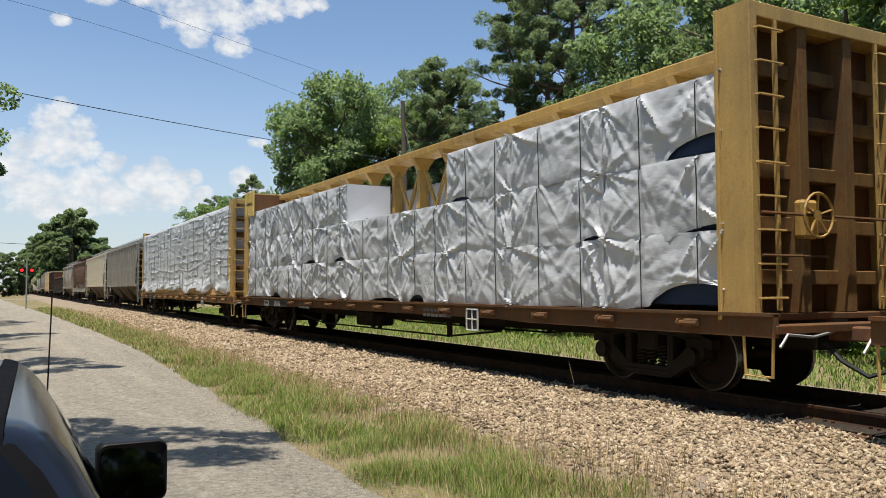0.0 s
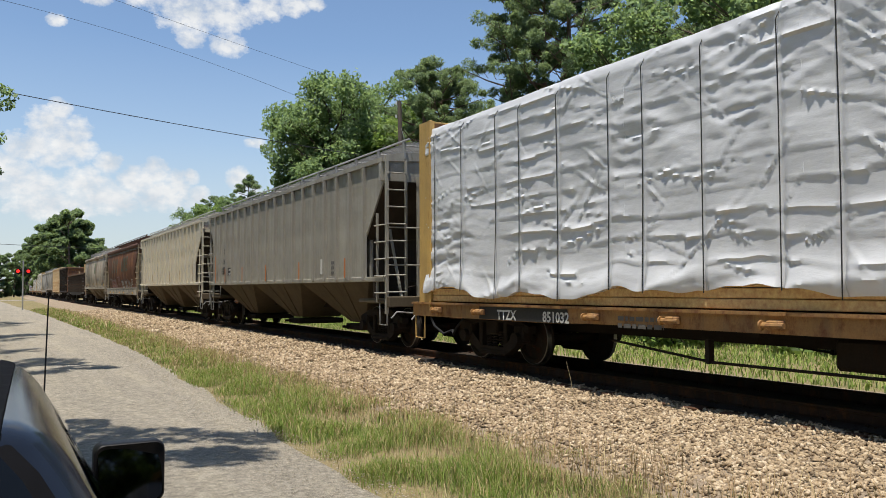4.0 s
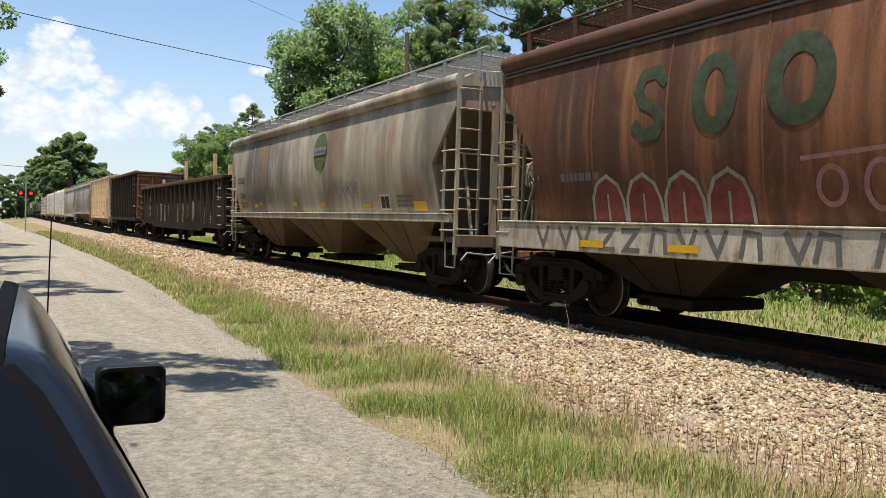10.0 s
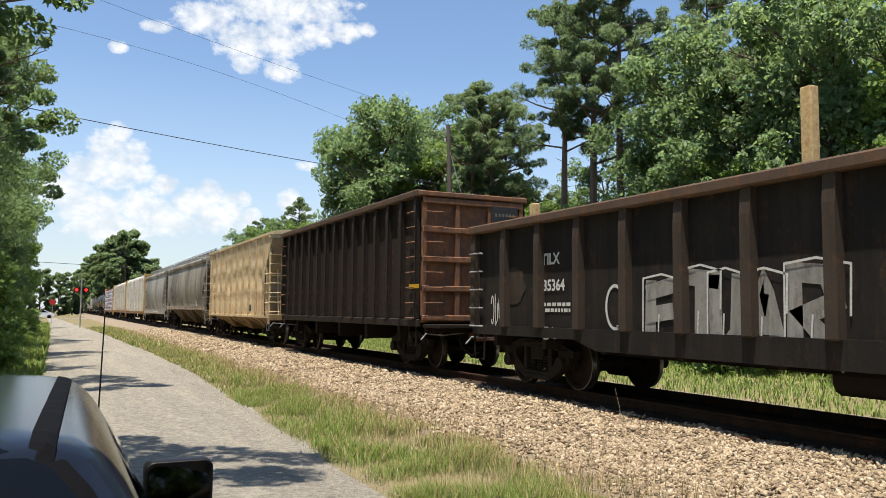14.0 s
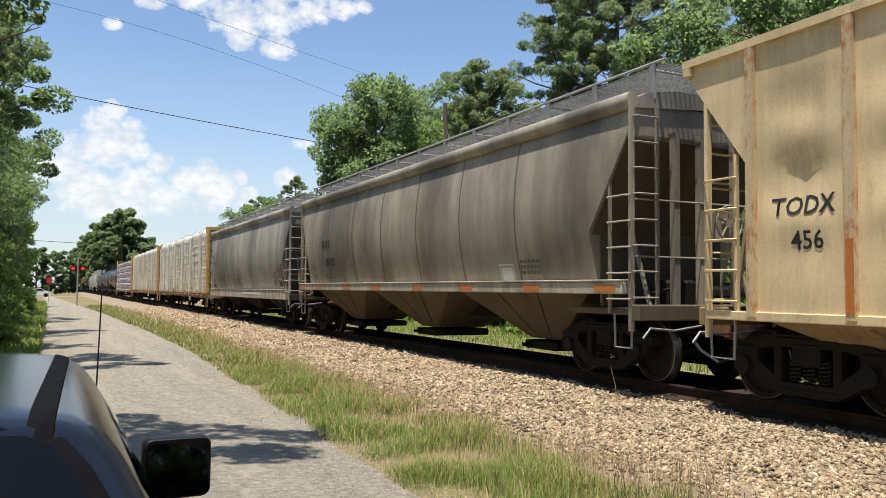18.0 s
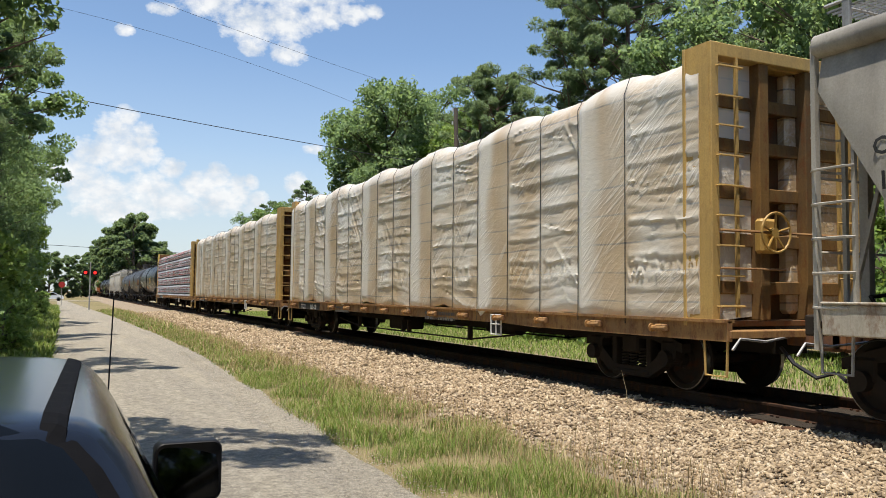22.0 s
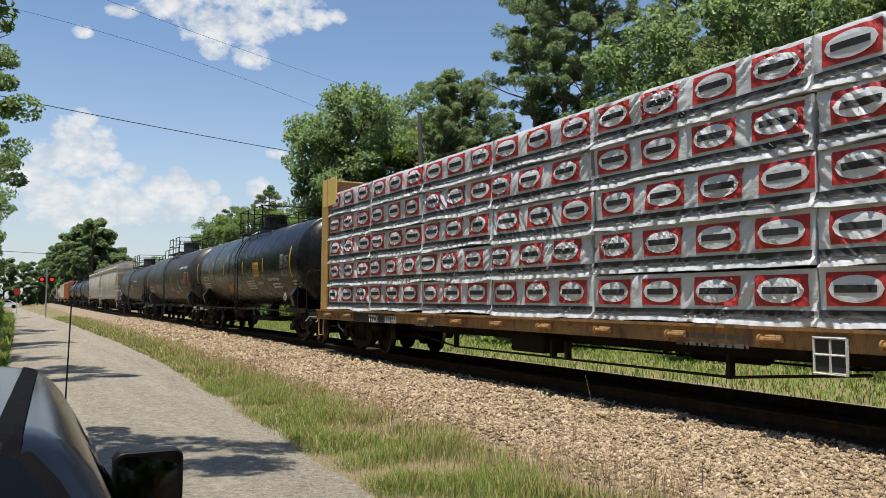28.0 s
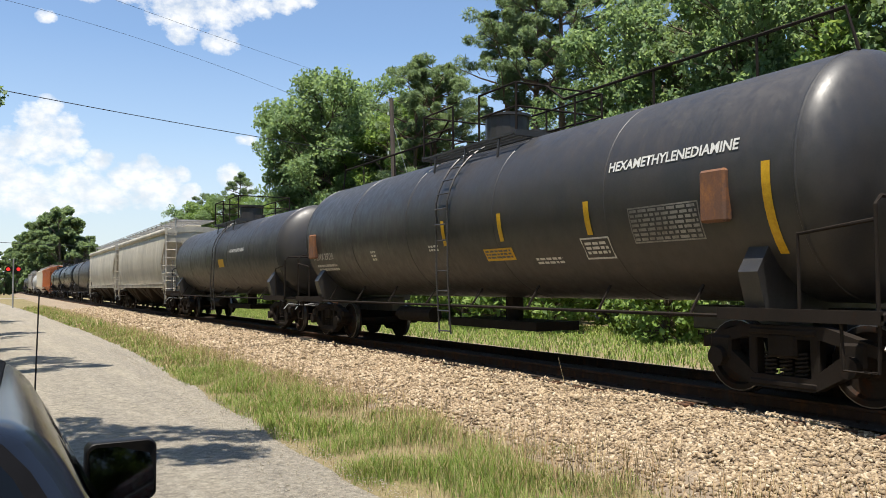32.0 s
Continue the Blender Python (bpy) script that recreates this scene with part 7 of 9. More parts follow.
# height, half width, rear end, front end, corner radius
HULL = [(0.42, 0.80, 0.90, 5.02, 0.14), (0.62, 0.87, 0.86, 5.10, 0.2), (0.86, 0.925, 0.86, 5.06, 0.24), (0.98, 0.918, 0.875, 4.92, 0.26), (1.02, 0.915, 0.885, 4.6, 0.26), (1.045, 0.908, 0.90, 3.75, 0.26),
        (1.12, 0.882, 0.96, 3.66, 0.26), (1.21, 0.836, 1.035, 3.54, 0.26), (1.3, 0.792, 1.115, 3.42, 0.26), (1.38, 0.75, 1.19, 3.31, 0.26), (1.46, 0.705, 1.27, 3.2, 0.25), (1.5, 0.682, 1.315, 3.14, 0.24), (1.535, 0.655, 1.355, 3.08, 0.22), (1.558, 0.63, 1.37, 3.03, 0.2),
        (1.575, 0.60, 1.385, 2.98, 0.18), (1.585, 0.562, 1.405, 2.92, 0.16), (1.592, 0.52, 1.43, 2.85, 0.15), (1.604, 0.4, 1.5, 2.72, 0.14), (1.613, 0.26, 1.66, 2.58, 0.12), (1.618, 0.1, 1.88, 2.42, 0.08)]


def hull(z, i):
    for a, b in zip(HULL, HULL[1:]):
        if z <= b[0]:
            f = max(0.0, (z - a[0]) / (b[0] - a[0]))
            return a[i] + (b[i] - a[i]) * f
    return HULL[-1][i]


def hull_ring(z, w, yr, yf, r):
    pts = []
    for cx, cy, a0 in ((w - r, yr + r, -90), (w - r, yf - r, 0), (-w + r, yf - r, 90), (-w + r, yr + r, 180)):
        for k in range(9):
            a = radians(a0 + 90 * k / 8)
            pts.append((CX + cx + r * math.cos(a), cy + r * math.sin(a), z))
    return pts


g = Geo()
fine_z = []
for a, b in zip(HULL, HULL[1:]):
    fine_z += [a[0], (a[0] + b[0]) / 2]
g.loft([hull_ring(z, *[hull(z, i) for i in (1, 2, 3, 4)]) for z in fine_z + [HULL[-1][0]]])
part("body", g, PAINT, suv, smooth=True)


# ---- more of the SUV
def suv_w(z):
    return hull(z, 1)


def rear_sheet(z0, z1, margin, off, top_margin=0.0):
    """A sheet that follows the rear of the body, a little proud of it."""
    rows = []
    for i in range(15):
        z = z0 + (z1 - z0) * i / 14
        w, yr, r = hull(z, 1), hull(z, 2), hull(z, 4)
        m = w - margin - top_margin * max(0.0, (i - 11) / 3) ** 2
        row = []
        for k in range(-12, 13):
            x = m * k / 12
            c = max(0.0, abs(x) - (w - r))
            row.append((CX + x, yr + r - math.sqrt(max(0.0, r * r - c * c)) - off, z + off * 0.6))
        rows.append(row)
    return grid_geo(rows)


def hull_top(x, y):
    """Height of the body's skin over a point of its plan."""
    z = 1.62
    while z > 1.2:
        w, yr, yf, r = [hull(z, i) for i in (1, 2, 3, 4)]
        ax, by = max(0.0, abs(x) - (w - r)), max(0.0, yr + r - y, y - (yf - r))
        if abs(x) <= w and yr <= y <= yf and ax * ax + by * by <= r * r:
            break
        z -= 0.002
    return z


part("window_seal", rear_sheet(1.0, 1.597, 0.05, 0.004, 0.0), RUBBER, suv, smooth=True)
part("rear_window", rear_sheet(1.03, 1.5875, 0.078, 0.009, 0.0), DARK_GLASS, suv, "dark tinted rear window", smooth=True)
for sx in (-1, 1):
    for y0, y1 in ((1.55, 2.25), (2.33, 3.05)):
        g = Geo()
        zz = [1.06 + 0.38 * i / 5 for i in range(6)]
        for a, b in zip(zz, zz[1:]):
            g.add([(CX + sx * (suv_w(a) + 0.006), y0 + 0.1 * (a - 1.06), a), (CX + sx * (suv_w(a) + 0.006), y1 - 0.5 * (a - 1.06) * (y1 > 3), a), (CX + sx * (suv_w(b) + 0.006), y1 - 0.5 * (b - 1.06) * (y1 > 3), b), (CX + sx * (suv_w(b) + 0.006), y0 + 0.1 * (b - 1.06), b)], [(0, 1, 2, 3)])
        part("side_window", g, DARK_GLASS, suv)
    rows_ = []
    for k in range(22):
        y = 1.385 + 1.42 * k / 21
        x = 0.552 + 0.045 * (k / 21)
        rows_.append([(CX + sx * xx, y, hull_top(xx, y) + dz) for xx, dz in ((x - 0.026, -0.003), (x - 0.024, 0.007), (x, 0.008), (x + 0.014, 0.007), (x + 0.017, -0.003))])
    part("roof_moulding", grid_geo(rows_), RUBBER, suv)
    g = Geo()
    x0 = CX + sx * 0.9
    rings = []
    for y, k in ((3.318, 0.8), (3.306, 0.955), (3.31, 0.985), (3.325, 1.0), (3.39, 0.99), (3.43, 0.93), (3.455, 0.8), (3.465, 0.55)):
        rg_ = []
        for cx_, cz_, a0 in ((0.093, 0.082, 0), (-0.093, 0.082, 90), (-0.093, -0.082, 180), (0.093, -0.082, 270)):
            for q in range(7):
                a = radians(a0 + 15 * q)
                rg_.append((x0 + sx * 0.12 + (cx_ + 0.036 * math.cos(a)) * k, y, 1.092 + (cz_ + 0.036 * math.sin(a)) * k))
        rings.append(rg_)
    g.loft(rings)
    g.tube([(x0 - sx * 0.06, 3.42, 1.06), (x0 + sx * 0.06, 3.38, 1.06)], 0.035, 8)
    mir = part("door_mirror", g, BLACK_PLASTIC, suv, "square black door mirror", smooth=True)
    g = Geo()
    rg_ = []
    for cx_, cz_, a0 in ((0.085, 0.074, 0), (-0.085, 0.074, 90), (-0.085, -0.074, 180), (0.085, -0.074, 270)):
        for q in range(7):
            rg_.append((cx_ + 0.03 * math.cos(radians(a0 + 15 * q)), cz_ + 0.03 * math.sin(radians(a0 + 15 * q))))
    g.prism(rg_, "y", -0.004, 0.004)
    mg = part("mirror_glass", g, MIRROR, mir)
    mg.matrix_basis = pose(x0 + sx * 0.12, 3.306, 1.092, -10, 0, sx * 3)
    for y in (1.65, 4.25):
        g = Geo()
        x = CX + sx * 0.74
        rings = []
        for o, r in ((-0.11, 0.2), (-0.11, 0.33), (-0.08, 0.36), (0.08, 0.36), (0.11, 0.33), (0.11, 0.2)):
            rings.append([(x + o, y + r * math.cos(2 * math.pi * k / 28), 0.385 + r * math.sin(2 * math.pi * k / 28)) for k in range(28)])
        g.loft(rings)
        wh = part("wheel", g, RUBBER, suv, smooth=True)
        g = Geo().disc((x + sx * 0.1, y, 0.385), "x", 0.2, 0.05, 20)
        part("rim", g, GALV, wh)
    g = Geo()
    g.box(*sorted((CX + sx * 0.74, CX + sx * 0.86)), 0.80, 0.9, 0.72, 1.0, 0.03)
    part("tail_light", g, plain("tail_red", (0.3, 0.02, 0.02), 0.2), suv)
g = Geo()
rows_ = []
for i in range(6):
    y = 3.05 + 0.62 * i / 5
    z = 1.53 - 0.47 * i / 5
    rows_.append([(CX + 0.58 * k / 4 * (1 + 0.25 * i / 5), y, z + 0.02 - 0.03 * (k / 4) ** 2) for k in range(-4, 5)])
part("windshield", grid_geo(rows_), DARK_GLASS, suv)
g = Geo()
g.box(CX - 0.86, CX + 0.86, 0.74, 0.9, 0.45, 0.7, 0.05)
part("rear_bumper", g, BLACK_PLASTIC, suv)
g = Geo()
g.tube([(0.185, 4.0, 0.95), (0.187, 4.0, 1.2), (0.2, 3.98, 1.775)], [0.008, 0.004, 0.003], 6)
part("whip_antenna", g, BLACK_PLASTIC, suv)

# ---------------------------------------------------------------- stones and grass
r_ = np.random.default_rng(77)


def rock_shapes(n):
    out = []
    for k in range(n):
        bm = bmesh.new()
        for _ in range(9):
            v = r_.normal(size=3)
            v = v / np.linalg.norm(v) * r_.uniform(0.7, 1.25) * np.array([1.15, 0.8, 0.5])
            bm.verts.new(v)
        bmesh.ops.convex_hull(bm, input=bm.verts)
        bmesh.ops.delete(bm, geom=[v for v in bm.verts if not v.link_faces], context="VERTS")
        bm.verts.index_update()
        bmesh.ops.triangulate(bm, faces=bm.faces)
        out.append((np.array([v.co[:] for v in bm.verts]), np.array([[v.index for v in f.verts] for f in bm.faces])))
        bm.free()
    return out


def raw_mesh(name, verts, tris):
    me = bpy.data.meshes.new(name)
    n = len(tris)
    k = tris.shape[1]
    me.vertices.add(len(verts))
    me.vertices.foreach_set("co", verts.astype(np.float32).ravel())
    me.loops.add(k * n)
    me.loops.foreach_set("vertex_index", tris.ravel().astype(np.int32))
    me.polygons.add(n)
    me.polygons.foreach_set("loop_start", np.arange(0, k * n, k, dtype=np.int32))
    me.update()
    me.validate()
    return me


STONE, nt_, p_ = material("crushed_stone")
rnd_ = nt_.nodes.new("ShaderNodeNewGeometry").outputs["Random Per Island"]
col_ = ramp(nt_, rnd_, (0.0, (0.16, 0.115, 0.072)), (0.3, (0.32, 0.235, 0.145)), (0.75, (0.43, 0.325, 0.205)), (1.0, (0.58, 0.47, 0.33)))
fine_ = nd(nt_, "ShaderNodeTexNoise", Vector=obj_coord(nt_), Scale=60.0, Detail=4.0).outputs[0]
nt_.links.new(mix(nt_, 0.3, col_, ramp(nt_, fine_, (0.3, 0.1), (0.7, 0.9)), "OVERLAY"), p_.inputs["Base Color"])
p_.inputs["Roughness"].default_value = 0.9
shapes = rock_shapes(10)
vs, fs, off = [], [], 0
for y0, y1, per, size in ((2.0, 9, 820, 0.034), (9, 18, 430, 0.042), (18, 34, 190, 0.056), (34, 70, 60, 0.08)):
    n = int((y1 - y0) * 3.0 * per)
    X, Y = r_.uniform(5.05, 8.1, n), r_.uniform(y0, y1, n)
    keep = r_.uniform(0, 1, n) < np.clip((X - 5.0) / 0.9, 0.12, 1.0)
    X, Y = X[keep], Y[keep]
    n = len(X)
    Zb = np.array([bed_height(a) + 0.04 * noise.noise((a * 1.5, b * 0.9, 0)) for a, b in zip(X, Y)])
    sc = size * r_.uniform(0.55, 1.35, n)
    kind = r_.integers(0, len(shapes), n)
    q = r_.normal(size=(n, 4)) * np.array([1.0, 0.32, 0.32, 1.0])
    q /= np.linalg.norm(q, axis=1)[:, None]
    w, x, y, z = q.T
    Rm = np.stack([1 - 2 * (y * y + z * z), 2 * (x * y - w * z), 2 * (x * z + w * y), 2 * (x * y + w * z), 1 - 2 * (x * x + z * z), 2 * (y * z - w * x), 2 * (x * z - w * y), 2 * (y * z + w * x), 1 - 2 * (x * x + y * y)], -1).reshape(n, 3, 3)
    for k, (sv, sf) in enumerate(shapes):
        m = np.where(kind == k)[0]
        P_ = np.einsum("nij,vj->nvi", Rm[m], sv) * sc[m][:, None, None] + np.stack([X[m], Y[m], Zb[m] + sc[m] * 0.35], -1)[:, None, :]
        vs.append(P_.reshape(-1, 3))
        fs.append((sf[None] + (np.arange(len(m)) * len(sv))[:, None, None] + off).reshape(-1, 3))
        off += len(m) * len(sv)
stones = part("ballast_stones", raw_mesh("ballast_stones", np.concatenate(vs), np.concatenate(fs)), STONE, None)
tagged(stones, "loose angular pinkish grey ballast stones on the bank", "stones", kind="stuff")


def blades(name, X, Y, Z, H, W, mat, label, lean=0.35, category="grass"):
    """Bent blades; neighbours of a tuft lean the same way."""
    n = len(X)
    a = np.array([noise.noise((p * 2.2, q * 2.2, 8.0)) for p, q in zip(X, Y)]) * 5 + r_.normal(0, 1.7, n)
    l = H * lean * r_.uniform(0.3, 1.9, n)
    dx, dy = np.cos(a), np.sin(a)
    b = a + np.pi / 2 + r_.normal(0, 0.5, n)
    wx, wy = np.cos(b) * W / 2, np.sin(b) * W / 2
    rows = []
    for f, o, k in ((0.0, 0.0, 0.8), (0.5, 0.22, 1.0), (0.85, 0.62, 0.7)):
        rows += [np.stack([X - wx * k + dx * l * o, Y - wy * k + dy * l * o, Z + H * f], -1), np.stack([X + wx * k + dx * l * o, Y + wy * k + dy * l * o, Z + H * f], -1)]
    rows.append(np.stack([X + dx * l, Y + dy * l, Z + H * (1 - 0.25 * lean * r_.uniform(0, 2, n))], -1))
    v = np.stack(rows, 1).reshape(-1, 3)
    base = (np.arange(n) * 7)[:, None]
    t = np.concatenate([base + np.array([q]) for q in ([0, 1, 3], [0, 3, 2], [2, 3, 5], [2, 5, 4], [4, 5, 6])], 0)
    ob = part(name, raw_mesh(name, v, t), mat, None)
    return tagged(ob, label, category, kind="stuff")


GRASS = leaf_material("grass_blade", (0.07, 0.12, 0.02), (0.235, 0.34, 0.06), (0.5, 0.48, 0.19), 0.55, 0.45)
STRAW = leaf_material("dry_grass", (0.17, 0.11, 0.05), (0.36, 0.27, 0.13), (0.56, 0.46, 0.26), 0.62, 0.3)
WEED = leaf_material("sorrel_stalk", (0.22, 0.13, 0.065), (0.36, 0.24, 0.13), (0.5, 0.4, 0.22), 0.6, 0.3)
fields = {"g": [[], [], [], [], []], "d": [[], [], [], [], []]}
for y0, y1, per, h, wd in ((2.0, 9, 4200, 0.16, 0.0055), (9, 18, 2400, 0.16, 0.008), (18, 36, 800, 0.18, 0.014), (36, 80, 150, 0.2, 0.035)):
    n = int((y1 - y0) * 3.2 * per)
    Y = r_.uniform(y0, y1, n)
    u = r_.uniform(0, 1, n)
    left = np.array([road_right(v) for v in Y])
    X = left - 0.1 + u * (5.7 - left + 0.1)
    tuft = np.array([noise.noise((a * 1.1, b * 1.1, 4.0)) for a, b in zip(X, Y)])
    dens = np.clip(0.5 + 1.5 * tuft, 0.12, 1) * np.clip(u / 0.1, 0.1, 1) * np.clip((0.98 - u) / 0.45, 0.06, 1)
    k = r_.uniform(0, 1, n) < dens
    X, Y, u, tuft = X[k], Y[k], u[k], tuft[k]
    tall = h * r_.uniform(0.3, 1.1, len(X)) * np.where(r_.uniform(0, 1, len(X)) < 0.05, 1.7, 1.0) * (0.45 + 0.9 * np.clip(np.sin(np.pi * np.clip(u * 0.95 + 0.05, 0, 1)), 0, 1)) * np.clip(0.8 + 0.9 * tuft, 0.4, 1.5)
    dry = r_.uniform(0, 1, len(X)) < (0.24 + 1.2 * np.clip(u - 0.35, 0, 1) + 0.25 * (tuft < -0.15) + (0.2 if y0 > 17 else 0))
    for key, m in (("g", ~dry), ("d", dry)):
        for i, arr in enumerate((X[m], Y[m], np.full(m.sum(), -0.02), tall[m], np.full(m.sum(), wd) * r_.uniform(0.6, 1.3, m.sum()))):
            fields[key][i].append(arr)
blades("verge_grass", *[np.concatenate(a) for a in fields["g"]], GRASS, "uneven green grass between lane and ballast", 0.48)
blades("dry_grass", *[np.concatenate(a) for a in fields["d"]], STRAW, "dry straw coloured grass on the verge", 0.42)
n = 5200
Y = 3 + 55 * r_.uniform(0, 1, n) ** 1.5
X = r_.normal(5.05, 0.62, n)
k = (X > 3.6) & (X < 6.4) & (np.array([noise.noise((a * 0.9, b * 0.9, 17.0)) for a, b in zip(X, Y)]) > -0.08)
blades("weed_stalks", X[k], Y[k], np.full(k.sum(), -0.01), r_.uniform(0.1, 0.4, k.sum()), np.full(k.sum(), 0.007), WEED, "reddish dry weed stalks along the foot of the ballast", 0.3, "weeds")
n = 60000                                            # right of way beyond the track, and the left verge
Y, X = r_.uniform(2, 75, n), 12.9 + 9.5 * r_.uniform(0, 1, n) ** 0.9
blades("far_grass", X, Y, np.full(n, -0.03), r_.uniform(0.05, 0.2, n), np.full(n, 0.025), GRASS, "grass and weeds on the far side of the track", 0.4)
n = 16000
Y = 12 + 75 * r_.uniform(0, 1, n) ** 1.4
X = np.array([road_left(v) for v in Y]) - 2.6 * r_.uniform(0, 1, n) ** 1.3
blades("left_verge_grass", X, Y, np.full(n, -0.03), r_.uniform(0.15, 0.6, n), np.full(n, 0.03), GRASS, "tall grass under the trees beside the lane", 0.4)
PEBBLE = plain("pale_pebble", (0.42, 0.37, 0.295), 0.9, 0, 0.3, 40)
n = 36000                                            # loose pebbles on the lane
X, Y = r_.uniform(-0.2, 3.2, n), 3 + 22 * r_.uniform(0, 1, n) ** 1.6
sv, sf = shapes[0]
sc = 0.003 + 0.011 * r_.uniform(0, 1, n) ** 2.5
v = sv[None] * sc[:, None, None] + np.stack([X, Y, np.full(n, 0.03)], -1)[:, None]
peb = part("lane_pebbles", raw_mesh("lane_pebbles", v.reshape(-1, 3), (sf[None] + (np.arange(n) * len(sv))[:, None, None]).reshape(-1, 3)), PEBBLE, None)
tagged(peb, "loose pebbles on the gravel lane", "stones", kind="stuff")
g = Geo()
g.tube([(7.45, 9.45, 0.1), (7.43, 9.47, 0.42), (7.38, 9.52, 0.72)], [0.006, 0.004, 0.002], 5)
thing("grass_stem", "single tall dry grass stem on the ballast", "weed", g, STRAW)

# ---------------------------------------------------------------- along the line
POLE_WOOD = painted("pole_wood", (0.14, 0.105, 0.08), dirty=0.4, rusty=0.0, rough=0.9)
px, py = polar(26.0, 42)
g = Geo()
g.tube([(px + 0.35, py, -0.1), (px, py, 11.7)], [0.17, 0.11], 10)
pole = thing("utility_pole", "weathered leaning wooden utility pole", "utility pole")
part("shaft", g, POLE_WOOD, pole)
g = Geo()
g.tube([(px, py, 10.6), (px + 1.7, py - 3.0, 0)], 0.012, 4)
part("guy_wire", g, GALV, pole)
g = Geo()
for z in (11.5, 10.8, 8.7):
    g.tube([(px - 0.18, py, z), (px - 0.18, py, z + 0.16)], 0.05, 8)
part("insulators", g, WHITE_INK, pole)


def wire(name, el, d0, az0, r, label):
    """A hanging wire from the pole out over the lane, by azimuth and elevation from the lane."""
    pts = []
    for k in range(33):
        az = az0 + (26.0 - az0) * k / 32
        d = d0 + (42 - d0) * k / 32
        x, y = polar(az, d)
        pts.append((x, y, 1.8 + d * math.tan(radians(el(az)))))
    thing(name, label, "wire", Geo().tube(pts, r, 5), WRAP_BLACK)


wire("overhead_cable", lambda a: 12.38 - 0.105 * a - 0.0009 * a * a, 30, -14, 0.017, "thick black cable over the lane to the pole")
wire("overhead_wire", lambda a: 17.8 - 0.105 * a - 0.0068 * a * a, 30, -10, 0.007, "thin power line over the lane")
wire("overhead_wire", lambda a: 20.25 - 0.215 * a - 0.0018 * a * a, 30, -6, 0.007, "thin power line over the lane")
g = Geo()
g.tube([(-8, 150, 9.6), (20, 150, 8.7), (60, 150, 9.6)], 0.05, 4)
thing("overhead_wire", "far wire along the crossing road", "wire", g, WRAP_BLACK)

LAMP_RED, nt_, p_ = material("lamp_red")
p_.inputs["Base Color"].default_value = (0.5, 0.01, 0.01, 1)
p_.inputs["Emission Color"].default_value, p_.inputs["Emission Strength"].default_value = (1, 0.03, 0.02, 1), 0.8
sg = thing("crossing_signal", "railway crossing signal with two red lamps", "signal")
sx_, sy_ = 1.95, 80.0
g = Geo()
g.tube([(sx_, sy_, -0.1), (sx_, sy_, 4.4)], 0.06, 8)
part("mast", g, GALV, sg)
for k in (-1, 1):
    g = Geo().disc((sx_ + 0.4 * k, sy_ - 0.08, 3.45), "y", 0.25, 0.04, 20)
    bk = part("backplate", g, BLACK_PLASTIC, sg)
    g = Geo().disc((sx_ + 0.4 * k, sy_ - 0.14, 3.45), "y", 0.15, 0.06, 16)
    part("lens", g, LAMP_RED, bk)
st = thing("stop_sign", "red stop sign beside the crossing road", "sign")
part("post", Geo().tube([(-0.45, 100, -0.1), (-0.45, 100, 2.4)], 0.03, 6), GALV, st)
part("plate", Geo().disc((-0.45, 99.95, 2.45), "y", 0.36, 0.02, 8), RED_INK, st)
WHITE_PAINT, nt_, p_ = material("white_car_paint")
p_.inputs["Base Color"].default_value, p_.inputs["Roughness"].default_value = (0.75, 0.76, 0.78, 1), 0.25
wc = thing("white_sedan", "white sedan waiting on the crossing road", "car")
g = Geo()
prof = [(-4.9, 0.3), (-4.95, 0.75), (-4.3, 0.95), (-3.6, 1.0), (-2.9, 1.4), (-1.9, 1.45), (-1.1, 1.05), (-0.45, 0.9), (-0.3, 0.6), (-0.35, 0.3)]
g.prism(prof, "y", 150.2, 151.9)
part("body", g, WHITE_PAINT, wc)
g = Geo()
g.prism([(-3.45, 1.02), (-2.85, 1.35), (-1.95, 1.38), (-1.3, 1.04)], "y", 150.17, 151.93)
part("glazing", g, DARK_GLASS, wc)
for x in (-4.1, -1.1):
    for y in (150.3, 151.8):
        part("wheel", Geo().disc((x, y, 0.33), "y", 0.33, 0.2, 18), RUBBER, wc)


# ---------------------------------------------------------------- lettering and marks on the cars
def marks(name, fn, mat, car, label=""):
    g = Geo()
    fn(g)
    ob = part(name, g, mat, car, label)
    if name in ("small_print", "placard_print", "number_lettering"):
        tagged(ob, kind="stuff")
    return ob


def line_strokes(rng, y, z, w, h, n, x_of, g, wid=0.05):
    """A scrawl: loops and slashes that spell nothing."""
    for i in range(n):
        yy = y + w / 2 - w * (i + 0.5) / n
        ww = w / n
        k = rng.randrange(4)
        if k == 0:
            pts = [(yy + ww * 0.4 * math.cos(a), z + h * 0.45 * math.sin(a)) for a in [0.5 + j * 0.5 for j in range(11)]]
        elif k == 1:
            pts = [(yy + ww * 0.4, z - h * 0.5), (yy, z + h * 0.5), (yy - ww * 0.4, z - h * 0.4), (yy - ww * 0.1, z)]
        elif k == 2:
            pts = [(yy + ww * 0.3, z + h * 0.5), (yy + ww * 0.2, z - h * 0.5), (yy - ww * 0.4, z - h * 0.3), (yy - ww * 0.3, z + h * 0.2)]
        else:
            pts = [(yy + ww * 0.45 - ww * 0.9 * j / 8, z + h * 0.4 * math.sin(j * 1.9)) for j in range(9)]
        ribbon(pts, wid, x_of, g)


rg = random.Random(42)
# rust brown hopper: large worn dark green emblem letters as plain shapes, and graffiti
car, wd, L = E


